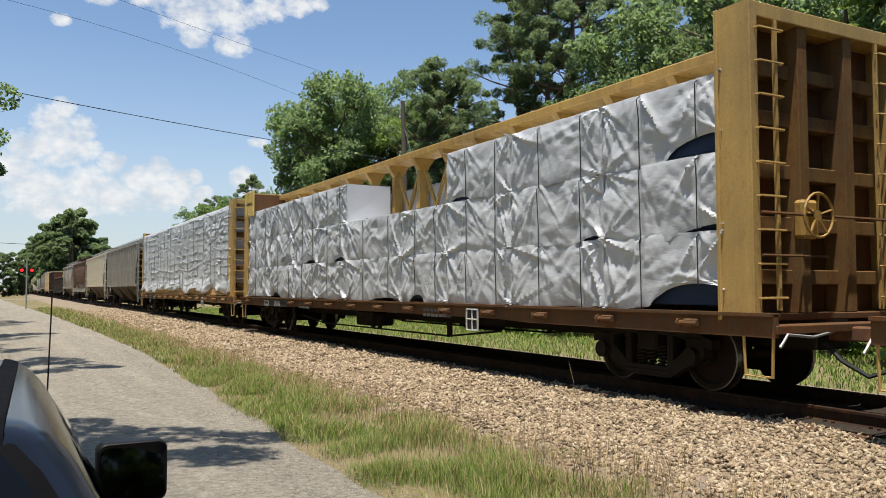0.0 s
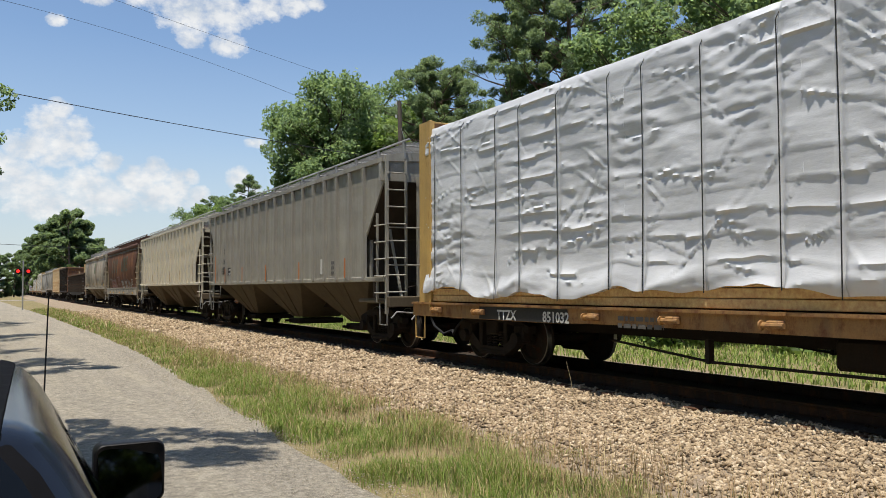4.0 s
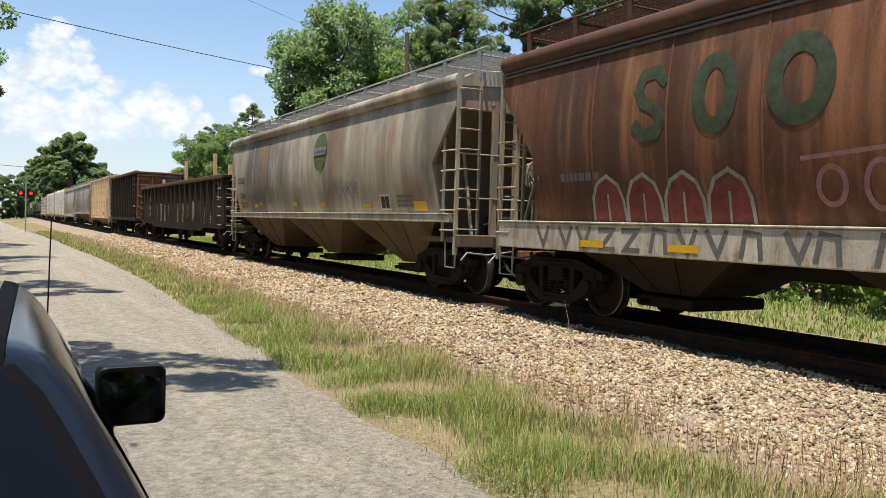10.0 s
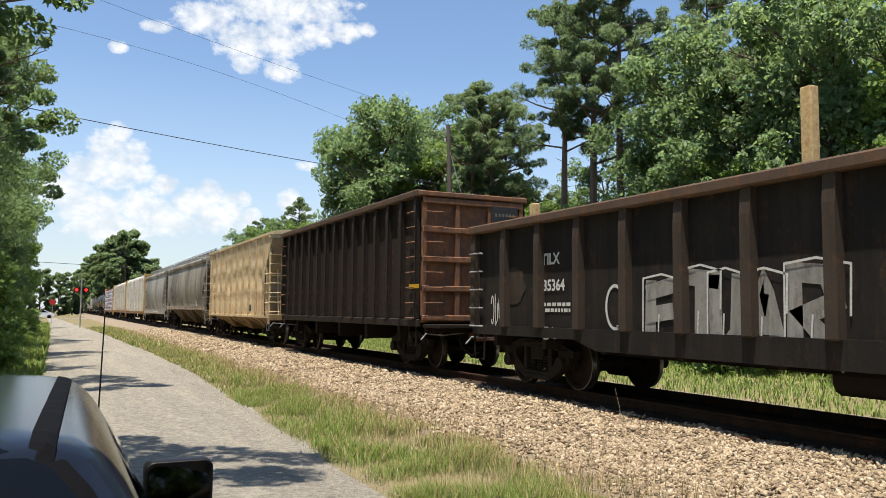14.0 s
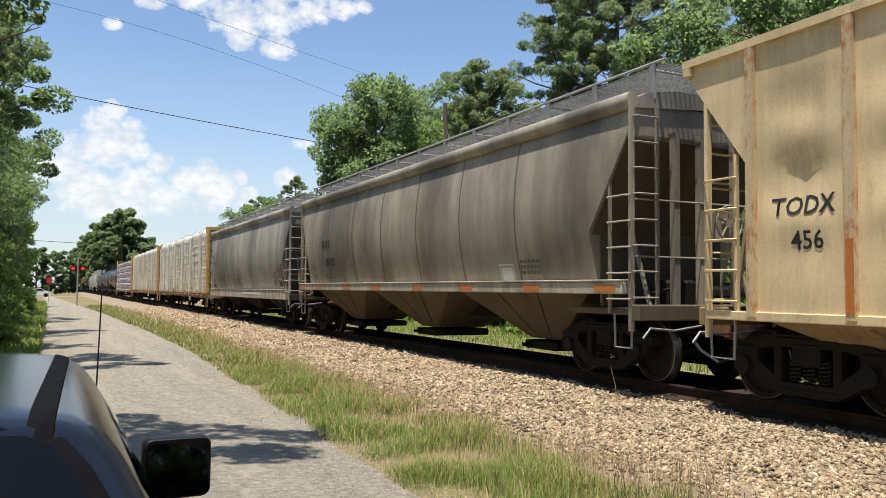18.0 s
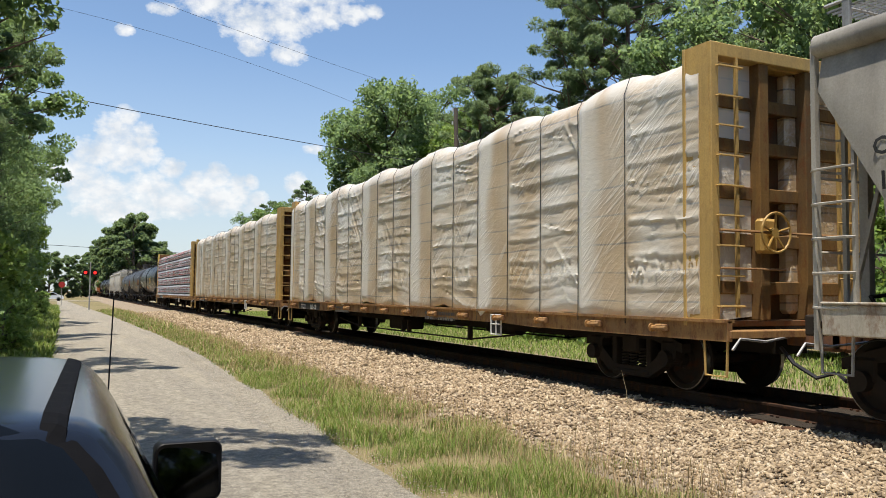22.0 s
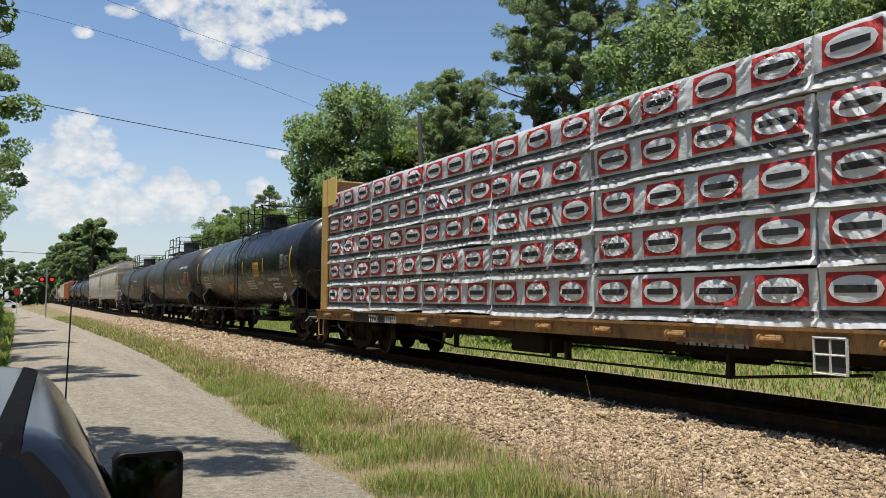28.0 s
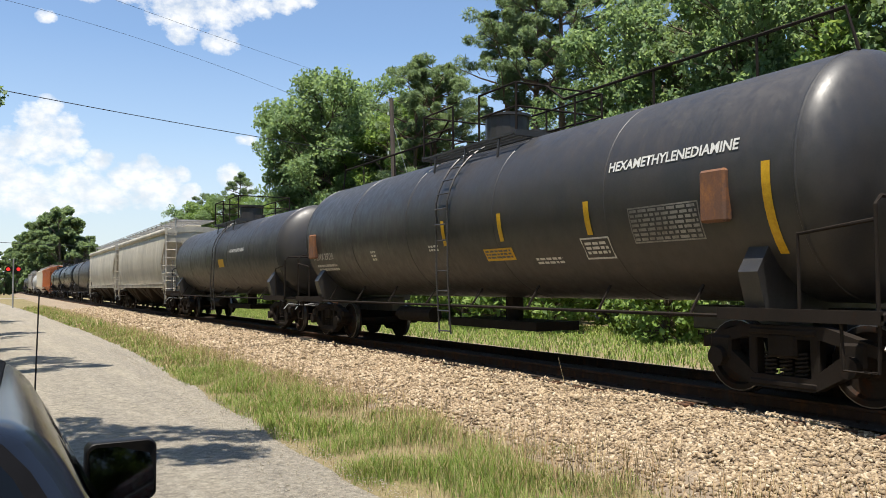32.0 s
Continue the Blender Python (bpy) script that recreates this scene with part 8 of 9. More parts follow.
def emblem_end(g):
    panel(-3.34, -3.1, 2.6, 3.58, wd, g, 0.012)
    for z0, z1, y0 in ((2.6, 2.77, -3.82), (3.02, 3.16, -3.66), (3.42, 3.58, -3.82)):
        panel(y0, -3.3, z0, z1, wd, g, 0.014)


for fn in (
        lambda g: ribbon([(3.84, 3.34), (4.0, 3.47), (4.25, 3.44), (4.33, 3.26), (4.22, 3.08), (3.98, 2.98), (3.86, 2.82), (3.98, 2.66), (4.22, 2.64), (4.36, 2.78)], 0.17, wd, g),
        lambda g: ring(2.98, 3.07, 0.26, 0.4, 0.2, wd, g),
        lambda g: ring(1.78, 3.07, 0.33, 0.4, 0.22, wd, g),
        lambda g: [panel(-0.98, -0.76, 2.6, 3.54, wd, g, 0.012), panel(-1.4, -0.9, 2.6, 2.76, wd, g, 0.012)],
        lambda g: panel(-1.8, -1.55, 2.58, 3.57, wd, g, 0.012),
        lambda g: [panel(-2.26, -2.05, 2.58, 3.57, wd, g, 0.012), panel(-2.85, -2.64, 2.58, 3.57, wd, g, 0.012), ribbon([(-2.17, 3.48), (-2.72, 2.68)], 0.24, wd, g, 0.016)],
        emblem_end):
    marks("faded_emblem", fn, GREEN_INK, car, "large faded dark green emblem shape")


def blocks(g):
    for y in (-0.1, -1.85):
        panel(y - 1.15, y - 0.15, 1.82, 1.95, wd, g, 0.012)
        panel(y - 0.62, y - 0.28, 1.44, 1.86, wd, g, 0.014)
        ribbon([(y - 0.85, 1.84), (y - 1.1, 1.46)], 0.26, wd, g, 0.014)
    ribbon([(-3.4, 1.95), (-3.75, 1.5), (-3.95, 1.9), (-4.3, 1.5)], 0.16, wd, g)
    ribbon([(-4.3, 1.9), (-4.65, 1.55), (-4.85, 1.85)], 0.12, wd, g)


def outlines(g):
    for y in (-0.1, -1.85):
        ribbon([(y, 2.02), (y - 1.25, 2.0), (y - 1.3, 1.5)], 0.05, wd, g, 0.01)
        ribbon([(y, 2.02), (y - 0.18, 1.75), (y - 0.2, 1.45), (y - 0.7, 1.42)], 0.05, wd, g, 0.01)
    ribbon([(-3.3, 2.02), (-3.8, 1.45), (-4.4, 1.45), (-4.0, 2.0), (-3.6, 1.9)], 0.05, wd, g, 0.01)


marks("graffiti", blocks, SILVER_INK, car, "silver spray paint blocks")
marks("graffiti", outlines, BLACK_INK, car, "black spray paint outlines")


def bubbles(g):
    for k in range(4):
        y = 5.35 - 0.74 * k
        ribbon([(y, 1.5), (y - 0.03, 1.82), (y - 0.14, 2.03), (y - 0.36, 2.13), (y - 0.58, 2.0), (y - 0.68, 1.78), (y - 0.7, 1.5)], 0.055, wd, g, 0.012)
        ribbon([(y - 0.34, 1.5), (y - 0.36, 1.86)], 0.04, wd, g, 0.012)


def bubble_fill(g):
    for k in range(4):
        y = 5.35 - 0.74 * k
        rows = []
        for j in range(9):
            u = j / 8
            top = 1.52 + 0.6 * math.sin(math.pi * (0.12 + 0.76 * u)) ** 0.6
            rows.append([(-(wd(1.5 + (top - 1.5) * v / 4) + 0.006), y - 0.7 * u, 1.5 + (top - 1.5) * v / 4) for v in range(5)])
        g.add([q for r in rows for q in r], [(j * 5 + v, j * 5 + v + 1, (j + 1) * 5 + v + 1, (j + 1) * 5 + v) for j in range(8) for v in range(4)])


marks("graffiti", bubble_fill, MAROON_INK, car, "dull red bubble shapes sprayed on the side")
marks("graffiti", bubbles, SILVER_INK, car, "pale spray paint outline of bubble shapes")
shaped_text("INTX", 6.7, 2.04, 0.25, GREEN_INK, car, wd, bold=0.008)
marks("number_lettering", lambda g: small_print(5.6, 2.14, 0.95, 0.2, 1, wd, g, rg), GREY_INK, car)
marks("graffiti", lambda g: [ring(1.4, 1.9, 0.16, 0.2, 0.06, wd, g), ring(0.85, 1.9, 0.16, 0.24, 0.06, wd, g), ribbon([(1.75, 2.2), (0.55, 2.28), (0.5, 1.6)], 0.05, wd, g)], PINK_INK, car, "faded pale scrawl")
marks("patch", lambda g: panel(-2.0, -1.45, 1.5, 2.55, wd, g, 0.009), RUST_STEEL, car, "dark repainted patch")
marks("data_square", lambda g: [ribbon([(-5.1, 1.68), (-5.1, 2.02), (-5.58, 2.02), (-5.58, 1.68), (-5.1, 1.68)], 0.04, wd, g), ribbon([(-5.34, 1.68), (-5.34, 2.02)], 0.03, wd, g), ribbon([(-5.1, 1.85), (-5.58, 1.85)], 0.03, wd, g)][0], WHITE_INK, car)


def sill_face(z):
    return SILL_X


for k in range(26):
    y = 6.6 - 0.52 * k + rg.uniform(-0.1, 0.1)
    p = rg.choice(([(0, 0.15), (-0.18, -0.14), (-0.3, 0.15)], [(0, -0.14), (-0.05, 0.15), (-0.25, 0.12), (-0.28, -0.15)], [(0, 0.13), (-0.3, 0.13), (-0.05, -0.14), (-0.34, -0.14)]))
    marks("graffiti", lambda g: ribbon([(y + a, 1.23 + b) for a, b in p], 0.07, sill_face, g, 0.004), GREY_INK, car, "dark scrawl along the sill")
for y in (5.2, 3.4, 0.0, -2.1, -6.2):
    marks("reflector", lambda g: panel(y - 0.26, y + 0.26, 1.1, 1.2, sill_face, g, 0.008), YELLOW_INK, car)

# stained tan hopper
car, wd, L = F


def filled_disc(g):
    rows = []
    for k in range(21):
        z = 3.24 + 0.5 * math.sin(math.pi * (k / 20 - 0.5))
        r = 0.5 * math.cos(math.pi * (k / 20 - 0.5)) + 0.002
        rows.append([(-(wd(z) + 0.012), -1.15 + r * q / 6, z) for q in range(-6, 7)])
    g.add([p for r in rows for p in r], [(j * 13 + k, j * 13 + k + 1, (j + 1) * 13 + k + 1, (j + 1) * 13 + k) for j in range(20) for k in range(12)])


marks("round_emblem", filled_disc, LOGO_GREEN, car, "round faded green emblem")
marks("emblem_bar", lambda g: panel(-1.62, -0.68, 3.14, 3.34, wd, g, 0.03), SILVER_INK, car)
marks("emblem_bar", lambda g: small_print(-1.15, 3.24, 0.8, 0.13, 1, lambda z: wd(z) + 0.03, g, rg), GREY_INK, car)
shaped_text("CGOX", 6.95, 2.59, 0.3, BLACK_INK, car, wd, bold=0.006)
shaped_text("5136", 6.9, 2.07, 0.3, BLACK_INK, car, wd, bold=0.006)
for y0, y1, z0, z1 in ((4.65, 4.85, 1.83, 1.92), (1.0, 1.4, 1.8, 1.9), (-1.35, -0.9, 1.78, 1.88), (-4.46, -3.94, 1.7, 1.81), (-7.3, -6.7, 1.64, 1.84), (7.2, 7.5, 1.72, 1.92), (5.1, 5.5, 1.76, 1.88)):
    marks("reflector", lambda g: panel(y0, y1, z0, z1, wd, g, 0.012), YELLOW_INK, car)
marks("data_square", lambda g: panel(-5.5, -5.06, 1.7, 1.96, wd, g, 0.01), BLACK_INK, car)
marks("data_frame", lambda g: [ribbon([(-5.03, 1.67), (-5.03, 1.99), (-5.53, 1.99), (-5.53, 1.67), (-5.03, 1.67)], 0.03, wd, g, 0.014), ribbon([(-5.28, 1.67), (-5.28, 1.99)], 0.02, wd, g, 0.014)], WHITE_INK, car)
marks("graffiti", lambda g: line_strokes(rg, -2.7, 2.2, 2.2, 0.5, 5, wd, g, 0.05), BLUE_INK, car, "faded blue scrawl")
marks("graffiti", lambda g: line_strokes(rg, 4.3, 2.2, 2.6, 0.6, 5, wd, g, 0.03), GREY_INK, car, "thin dark scrawl")
marks("small_print", lambda g: [small_print(6.9, 1.85, 0.9, 0.22, 2, wd, g, rg), small_print(-6.3, 1.85, 0.8, 0.3, 3, wd, g, rg)], GREY_INK, car)

# black gondola
car, wd, L, e_ = G
post = 2 * e_ / 17


def out_face(z):
    return wd(z) + 0.004


shaped_text("TILX", 7.55, 2.2, 0.27, WHITE_INK, car, out_face, bold=0.008)
shaped_text("35364", 7.45, 1.74, 0.27, WHITE_INK, car, out_face, bold=0.008)


def gon_letters(g, k):
    """One bulging spray letter that says nothing, made of thick strokes."""
    y, w, z0, z1, kind = k
    m = (z0 + z1) / 2
    if kind == 0:
        st = [[(y, z0), (y - 0.04, z1)], [(y, z1 - 0.1), (y - w, z1)], [(y, m), (y - w * 0.8, m + 0.05)]]
    elif kind == 1:
        st = [[(y, z0), (y - w * 0.45, z1), (y - w, z0)], [(y - w * 0.2, m - 0.1), (y - w * 0.8, m - 0.1)]]
    elif kind == 2:
        st = [[(y, z1), (y, z0 + 0.2), (y - w * 0.4, z0), (y - w * 0.9, z0 + 0.2), (y - w, z1)]]
    elif kind == 3:
        st = [[(y, z0), (y, z1), (y - w * 0.7, z1 - 0.05), (y - w * 0.85, m + 0.15), (y - w * 0.2, m), (y - w, z0)]]
    else:
        st = [[(y, z1), (y - w, z1 - 0.06)], [(y - w * 0.5, z1), (y - w * 0.45, z0)]]
    for n_, s_ in enumerate(st):
        ribbon(s_, 0.23, out_face, g, 0.005 + 0.004 * n_)


def gon_edges(g, k):
    """Thin bright strokes round a spray letter."""
    y, w, z0, z1, kind = k
    ribbon([(y + 0.14, z0 - 0.05), (y + 0.12, z1 + 0.1), (y - w * 0.5, z1 + 0.15), (y - w - 0.12, z1 + 0.06), (y - w - 0.1, z0 + 0.5)], 0.03, out_face, g, 0.02)
    ribbon([(y - w * 0.35, z0 + 0.1), (y - w * 0.4, (z0 + z1) / 2)], 0.025, out_face, g, 0.02)


letter_at = [(4.95, 0.55, 0), (4.15, 0.5, 4), (3.65, 0.4, 2), (3.05, 0.45, 1), (2.4, 0.65, 3), (-0.05, 0.45, 3), (-0.85, 0.7, 2), (-1.8, 0.6, 3), (-2.8, 0.45, 0)]
for n_, (y, w, kind) in enumerate(letter_at):
    k = (y, w, rg.uniform(0.86, 0.94), rg.uniform(1.75, 1.9), kind)
    marks("graffiti", lambda g: gon_letters(g, k), SILVER_INK if n_ < 5 else OLIVE_INK, car, "worn silver spray paint letter shape")
    marks("graffiti", lambda g: gon_edges(g, k), WHITE_INK if n_ < 5 else SILVER_INK, car, "pale outline of a spray letter")
for y, z, ry, rz in ((8.85, 1.85, 0.45, 0.35), (-5.9, 1.85, 0.4, 0.3), (0.75, 1.6, 0.3, 0.4), (-9.1, 1.7, 0.5, 0.3)):
    def smudge(g):
        rows = []
        for j in range(15):
            a = math.pi * (j / 14 - 0.5)
            r = ry * math.cos(a) * (1 + 0.12 * math.sin(7 * a + y)) + 0.002
            rows.append([(-(out_face(0) + 0.006), y + r * q / 4, z + rz * math.sin(a)) for q in range(-4, 5)])
        g.add([v for r in rows for v in r], [(j * 9 + q, j * 9 + q + 1, (j + 1) * 9 + q + 1, (j + 1) * 9 + q) for j in range(14) for q in range(8)])
    marks("sprayed_cloud", smudge, GON_POST, car, "dull brown sprayed cloud")
marks("graffiti", lambda g: [line_strokes(rg, -4.3, 1.65, 0.7, 0.9, 4, out_face, g, 0.035), ribbon([(-4.3, 1.3), (-4.36, 0.8)], 0.04, out_face, g), ribbon([(-4.2, 0.95), (-4.36, 0.78), (-4.46, 0.95)], 0.03, out_face, g), line_strokes(rg, 9.4, 1.4, 0.6, 0.6, 4, out_face, g, 0.03), ring(5.75, 1.45, 0.22, 0.33, 0.05, out_face, g), ribbon([(5.5, 1.75), (5.45, 1.2), (5.7, 1.15)], 0.05, out_face, g), ring(7.7, 1.0, 0.14, 0.1, 0.03, out_face, g), ribbon([(7.5, 1.1), (7.45, 0.92), (7.25, 0.94)], 0.03, out_face, g), line_strokes(rg, 0.8, 1.65, 0.4, 0.8, 2, out_face, g, 0.03), line_strokes(rg, -7.55, 2.0, 0.5, 0.2, 3, out_face, g, 0.015), ribbon([(-7.2, 1.1), (-7.3, 1.02), (-7.5, 1.02), (-7.6, 1.1)], 0.03, out_face, g), ribbon([(-7.95, 1.1), (-8.05, 1.0), (-8.15, 1.1)], 0.03, out_face, g)], WHITE_INK, car, "thin white scrawl")
marks("graffiti", lambda g: [line_strokes(rg, -5.05, 1.85, 0.55, 0.5, 4, out_face, g, 0.03), ribbon([(-4.85, 1.4), (-5.1, 1.15), (-5.3, 1.35)], 0.03, out_face, g), ribbon([(-6.5, 1.85), (-6.62, 1.5), (-6.75, 1.8), (-6.85, 1.45), (-6.98, 1.75)], 0.035, out_face, g), ring(-6.85, 1.28, 0.14, 0.16, 0.03, out_face, g)], TEAL_INK, car, "pale teal scrawl")
marks("data_square", lambda g: [ribbon([(-7.63, 1.16), (-7.63, 1.5), (-8.12, 1.5), (-8.12, 1.16), (-7.63, 1.16)], 0.02, out_face, g), ribbon([(-7.87, 1.2), (-7.87, 1.48)], 0.015, out_face, g), small_print(-7.87, 1.34, 0.44, 0.2, 3, out_face, g, rg)], WHITE_INK, car)
marks("round_emblem", lambda g: [ring(-9.2, 2.5, 0.2, 0.28, 0.03, out_face, g), ring(-9.2, 2.5, 0.08, 0.28, 0.02, out_face, g), ribbon([(-8.98, 2.1), (-9.48, 2.1)], 0.03, out_face, g), ribbon([(-8.98, 2.2), (-9.48, 2.2)], 0.06, out_face, g)], WHITE_INK, car, "white round emblem over a bar")
marks("small_print", lambda g: [small_print(7.4, 1.45, 0.9, 0.2, 2, out_face, g, rg), small_print(-5.9, 0.98, 0.7, 0.1, 2, out_face, g, rg)], WHITE_INK, car)
for y in (9.3, 5.67, 2.79, -0.2, -3.17, -6.85, -9.6):
    marks("reflector", lambda g: panel(y - 0.2, y + 0.2, 0.98, 1.1, out_face, g, 0.008), ORANGE_PAINT, car)
for y, z in ((9.87, 3.6), (3.05, 4.36), (-3.75, 4.36), (-6.6, 3.7), (6.4, 3.3), (-0.5, 3.25)):
    stake = thing("wooden_stake", "upright pale timber stake standing in the gondola", "timber", group="stakes in the gondola")
    part("timber", Geo().box(-0.35, -0.2, y - 0.09, y + 0.09, 1.05, z, 0.01), LUMBER, stake)
    place(stake, (126.85 + 149.1) / 2)

# open hopper
car, wd, L, e_ = H
g = Geo().box(-0.11, 0.11, -L / 2 - 1.32, -L / 2 + 0.5, 0.7, 0.92, 0.02)
part("drawbar", g, RUST_STEEL, car, "rusty long drawbar")
part("end_deck", Geo().box(-1.35, 1.35, -e_ - 1.0, -e_, 0.98, 1.06, 0.01), DARK_STEEL, car)
marks("reflector", lambda g: panel(-6.6, -6.0, 1.9, 2.0, lambda z: wd(z) + 0.14, g, 0.004), YELLOW_INK, car)
g = Geo()
g.box(0.45, 1.2, -e_ - 0.16, -e_ - 0.13, 3.55, 3.95)
plate = part("end_plate", g, BLACK_INK, car, "black painted end plate")
g = Geo()
for k in range(6):
    g.add([(0.55 + 0.1 * k, -e_ - 0.165, 3.7), (0.61 + 0.1 * k, -e_ - 0.165, 3.7), (0.61 + 0.1 * k, -e_ - 0.165, 3.78), (0.55 + 0.1 * k, -e_ - 0.165, 3.78)], [(0, 1, 2, 3)])
part("plate_bars", g, GREY_INK, plate)
for sx in (-1, 1):
    part("top_rail", Geo().box(*sorted((sx * 1.3, sx * 1.52)), -e_, e_, 4.2, 4.26, 0.01), BROWN_GON, car)

# ribbed hoppers
car, wd, L = C
SKIN_NOW.append(SKINS[car.name])
for tx, y, z in (("AE", 6.83, 2.68), ("X", 6.12, 2.7), ("148", 6.85, 2.3), ("90", 6.15, 2.32)):
    shaped_text(tx, y, z, 0.27, BLACK_INK, car, wd, bold=0.008)
shaped_text("LD LMT", 6.8, 2.12, 0.11, GREY_INK, car, wd)
shaped_text("LT WT", 6.8, 1.95, 0.11, GREY_INK, car, wd)
marks("data_square", lambda g: panel(5.85, 6.32, 1.92, 2.2, wd, g, 0.008), BLACK_INK, car)
marks("data_square", lambda g: panel(5.05, 5.62, 1.88, 2.16, wd, g, 0.008), BLACK_INK, car)
shaped_text("200000", 5.33, 2.04, 0.11, WHITE_INK, car, lambda z: 1.506, bold=0.003)
shaped_text("63000", 5.33, 1.9, 0.11, WHITE_INK, car, lambda z: 1.506, bold=0.003)
marks("data_square", lambda g: panel(-4.7, -4.45, 1.75, 2.15, wd, g, 0.008), WHITE_INK, car)
marks("small_print", lambda g: [small_print(-5.5, 1.9, 0.5, 0.4, 3, wd, g, rg), small_print(6.6, 2.05, 0.8, 0.25, 3, wd, g, rg)], GREY_INK, car)
for y in (7.24, 5.71, 3.26, 0.4, -2.9, -6.4):
    marks("reflector", lambda g: panel(y - 0.05, y + 0.05, 1.62, 2.64 if y > 7 else 2.12, lambda z: 1.588, g, 0.004), RED_STRIPE, car)
car, wd, L = D
SKIN_NOW[0] = SKINS[car.name]
for tx, y, z in (("CR", 5.84, 2.9), ("DX", 5.02, 2.9), ("71", 5.8, 2.42), ("59", 4.98, 2.42)):
    shaped_text(tx, y, z, 0.36, BLACK_INK, car, wd, bold=0.006)
for y in (2.52, -2.7):
    marks("round_mark", lambda g: [ring(y, 2.5, 0.13, 0.17, 0.03, wd, g), ribbon([(y + 0.08, 2.62), (y - 0.08, 2.38)], 0.035, wd, g), ribbon([(y - 0.06, 2.6), (y + 0.07, 2.4)], 0.025, wd, g)], MAROON_INK, car)
data = marks("data_square", lambda g: panel(-5.38, -4.95, 1.9, 2.2, wd, g, 0.008), BLACK_INK, car)
marks("cell_line", lambda g: [ribbon([(-5.17, 1.99), (-5.17, 2.19)], 0.012, wd, g, 0.012), ribbon([(-5.36, 1.98), (-4.97, 1.98)], 0.012, wd, g, 0.012)], WHITE_INK, data)
for y, z, w, h, n in ((4.1, 2.72, 0.3, 0.3, 5), (-0.1, 1.96, 0.4, 0.14, 3), (-1.02, 2.12, 0.45, 0.4, 6), (-1.9, 2.08, 0.4, 0.3, 5), (-2.75, 2.05, 0.5, 0.35, 6), (2.5, 2.15, 0.32, 0.4, 6), (-5.92, 2.32, 0.45, 0.3, 5), (-6.65, 2.36, 0.3, 0.18, 4)):
    marks("small_print", lambda g: small_print(y, z, w, h, n, wd, g, rg), GREY_INK, car)
marks("round_mark", lambda g: [ring(-5.95, 1.96, 0.16, 0.15, 0.012, wd, g), ribbon([(-5.82, 1.95), (-6.08, 1.97)], 0.015, wd, g)], GREY_INK, car, "thin round stamp")
for y, z, w, h in ((-4.35, 2.08, 0.4, 0.4), (-6.62, 2.0, 0.3, 0.26), (-0.15, 2.3, 0.3, 0.3)):
    marks("scrawl", lambda g: line_strokes(rg, y, z, w, h, 3, wd, g, 0.016), GREY_INK, car, "thin worn scrawl")
for y, z0, z1 in ((1.26, 1.75, 2.17), (-1.45, 1.78, 2.25), (-3.95, 1.8, 2.25), (-6.95, 1.72, 2.72), (3.7, 1.75, 2.15), (6.25, 1.7, 2.0)):
    marks("reflector", lambda g: panel(y - 0.04, y + 0.04, z0, z1, lambda z: 1.588, g, 0.004), OCHRE_INK, car)
cu = bpy.data.curves.new("text", "FONT")
cu.body, cu.size, cu.align_x, cu.resolution_u = "CAUTION NO\nSIDE LADDER", 0.1, "CENTER", 2
ob = bpy.data.objects.new("text", cu)
me = bpy.data.meshes.new_from_object(ob)
bpy.data.objects.remove(ob)
for v in me.vertices:
    v.co = (v.co.x - 1.17, -(L / 2 - 0.85) - 0.046, v.co.y + 4.05)
part("caution_lettering", me, MAROON_INK, car)
car, wd, L = I
SKIN_NOW[0] = SKINS[car.name]
shaped_text("TODX", 5.42, 2.27, 0.3, BLACK_INK, car, wd, bold=0.004)
shaped_text("456", 5.36, 1.87, 0.3, BLACK_INK, car, wd, bold=0.004)
marks("data_square", lambda g: panel(-3.8, -3.4, 1.3, 1.58, wd, g, 0.008), BLACK_INK, car)
for y, z0, z1 in ((-5.2, 1.2, 2.15), (0.0, 1.15, 1.6), (4.75, 1.15, 1.95)):
    marks("reflector", lambda g: panel(y - 0.05, y + 0.05, z0, z1, lambda z: 1.588, g, 0.004), RED_STRIPE, car)
for k in range(5):                                   # rusty round roof hatches
    part("hatch_cover", Geo().tube([(-0.35, -5 + 2.5 * k, 4.36), (-0.35, -5 + 2.5 * k, 4.52)], 0.42, 20), RUST_STEEL, car, "rusty round roof hatch")

# sooty hopper with orange markers
car, wd, L = J
shaped_text("FURX", 5.76, 2.62, 0.34, BLACK_INK, car, wd, bold=0.008)
shaped_text("854125", 5.45, 2.08, 0.31, BLACK_INK, car, wd, bold=0.008)
marks("small_print", lambda g: [small_print(5.75, 1.75, 0.8, 0.2, 2, wd, g, rg), small_print(7.3, 2.05, 0.25, 0.1, 1, wd, g, rg), small_print(7.2, 1.75, 0.3, 0.2, 3, wd, g, rg), small_print(-6.0, 1.8, 0.7, 0.3, 3, wd, g, rg)], GREY_INK, car)
marks("small_print", lambda g: [small_print(1.9, 1.72, 0.5, 0.16, 3, wd, g, rg), small_print(-1.5, 1.72, 0.5, 0.16, 3, wd, g, rg)], PINK_INK, car)
marks("data_square", lambda g: [ribbon([(-4.9, 1.5), (-4.9, 1.85), (-5.4, 1.85), (-5.4, 1.5), (-4.9, 1.5)], 0.03, wd, g), panel(-5.35, -4.95, 1.55, 1.8, wd, g)], WHITE_INK, car)
for y in (8.3, 6.34, 3.84, 1.39, -1.25, -3.7, -6.2, -8.3):
    marks("reflector", lambda g: panel(y - 0.26, y + 0.26, 1.36, 1.47, sill_face, g, 0.006), RED_STRIPE, car)
car, wd, L = K
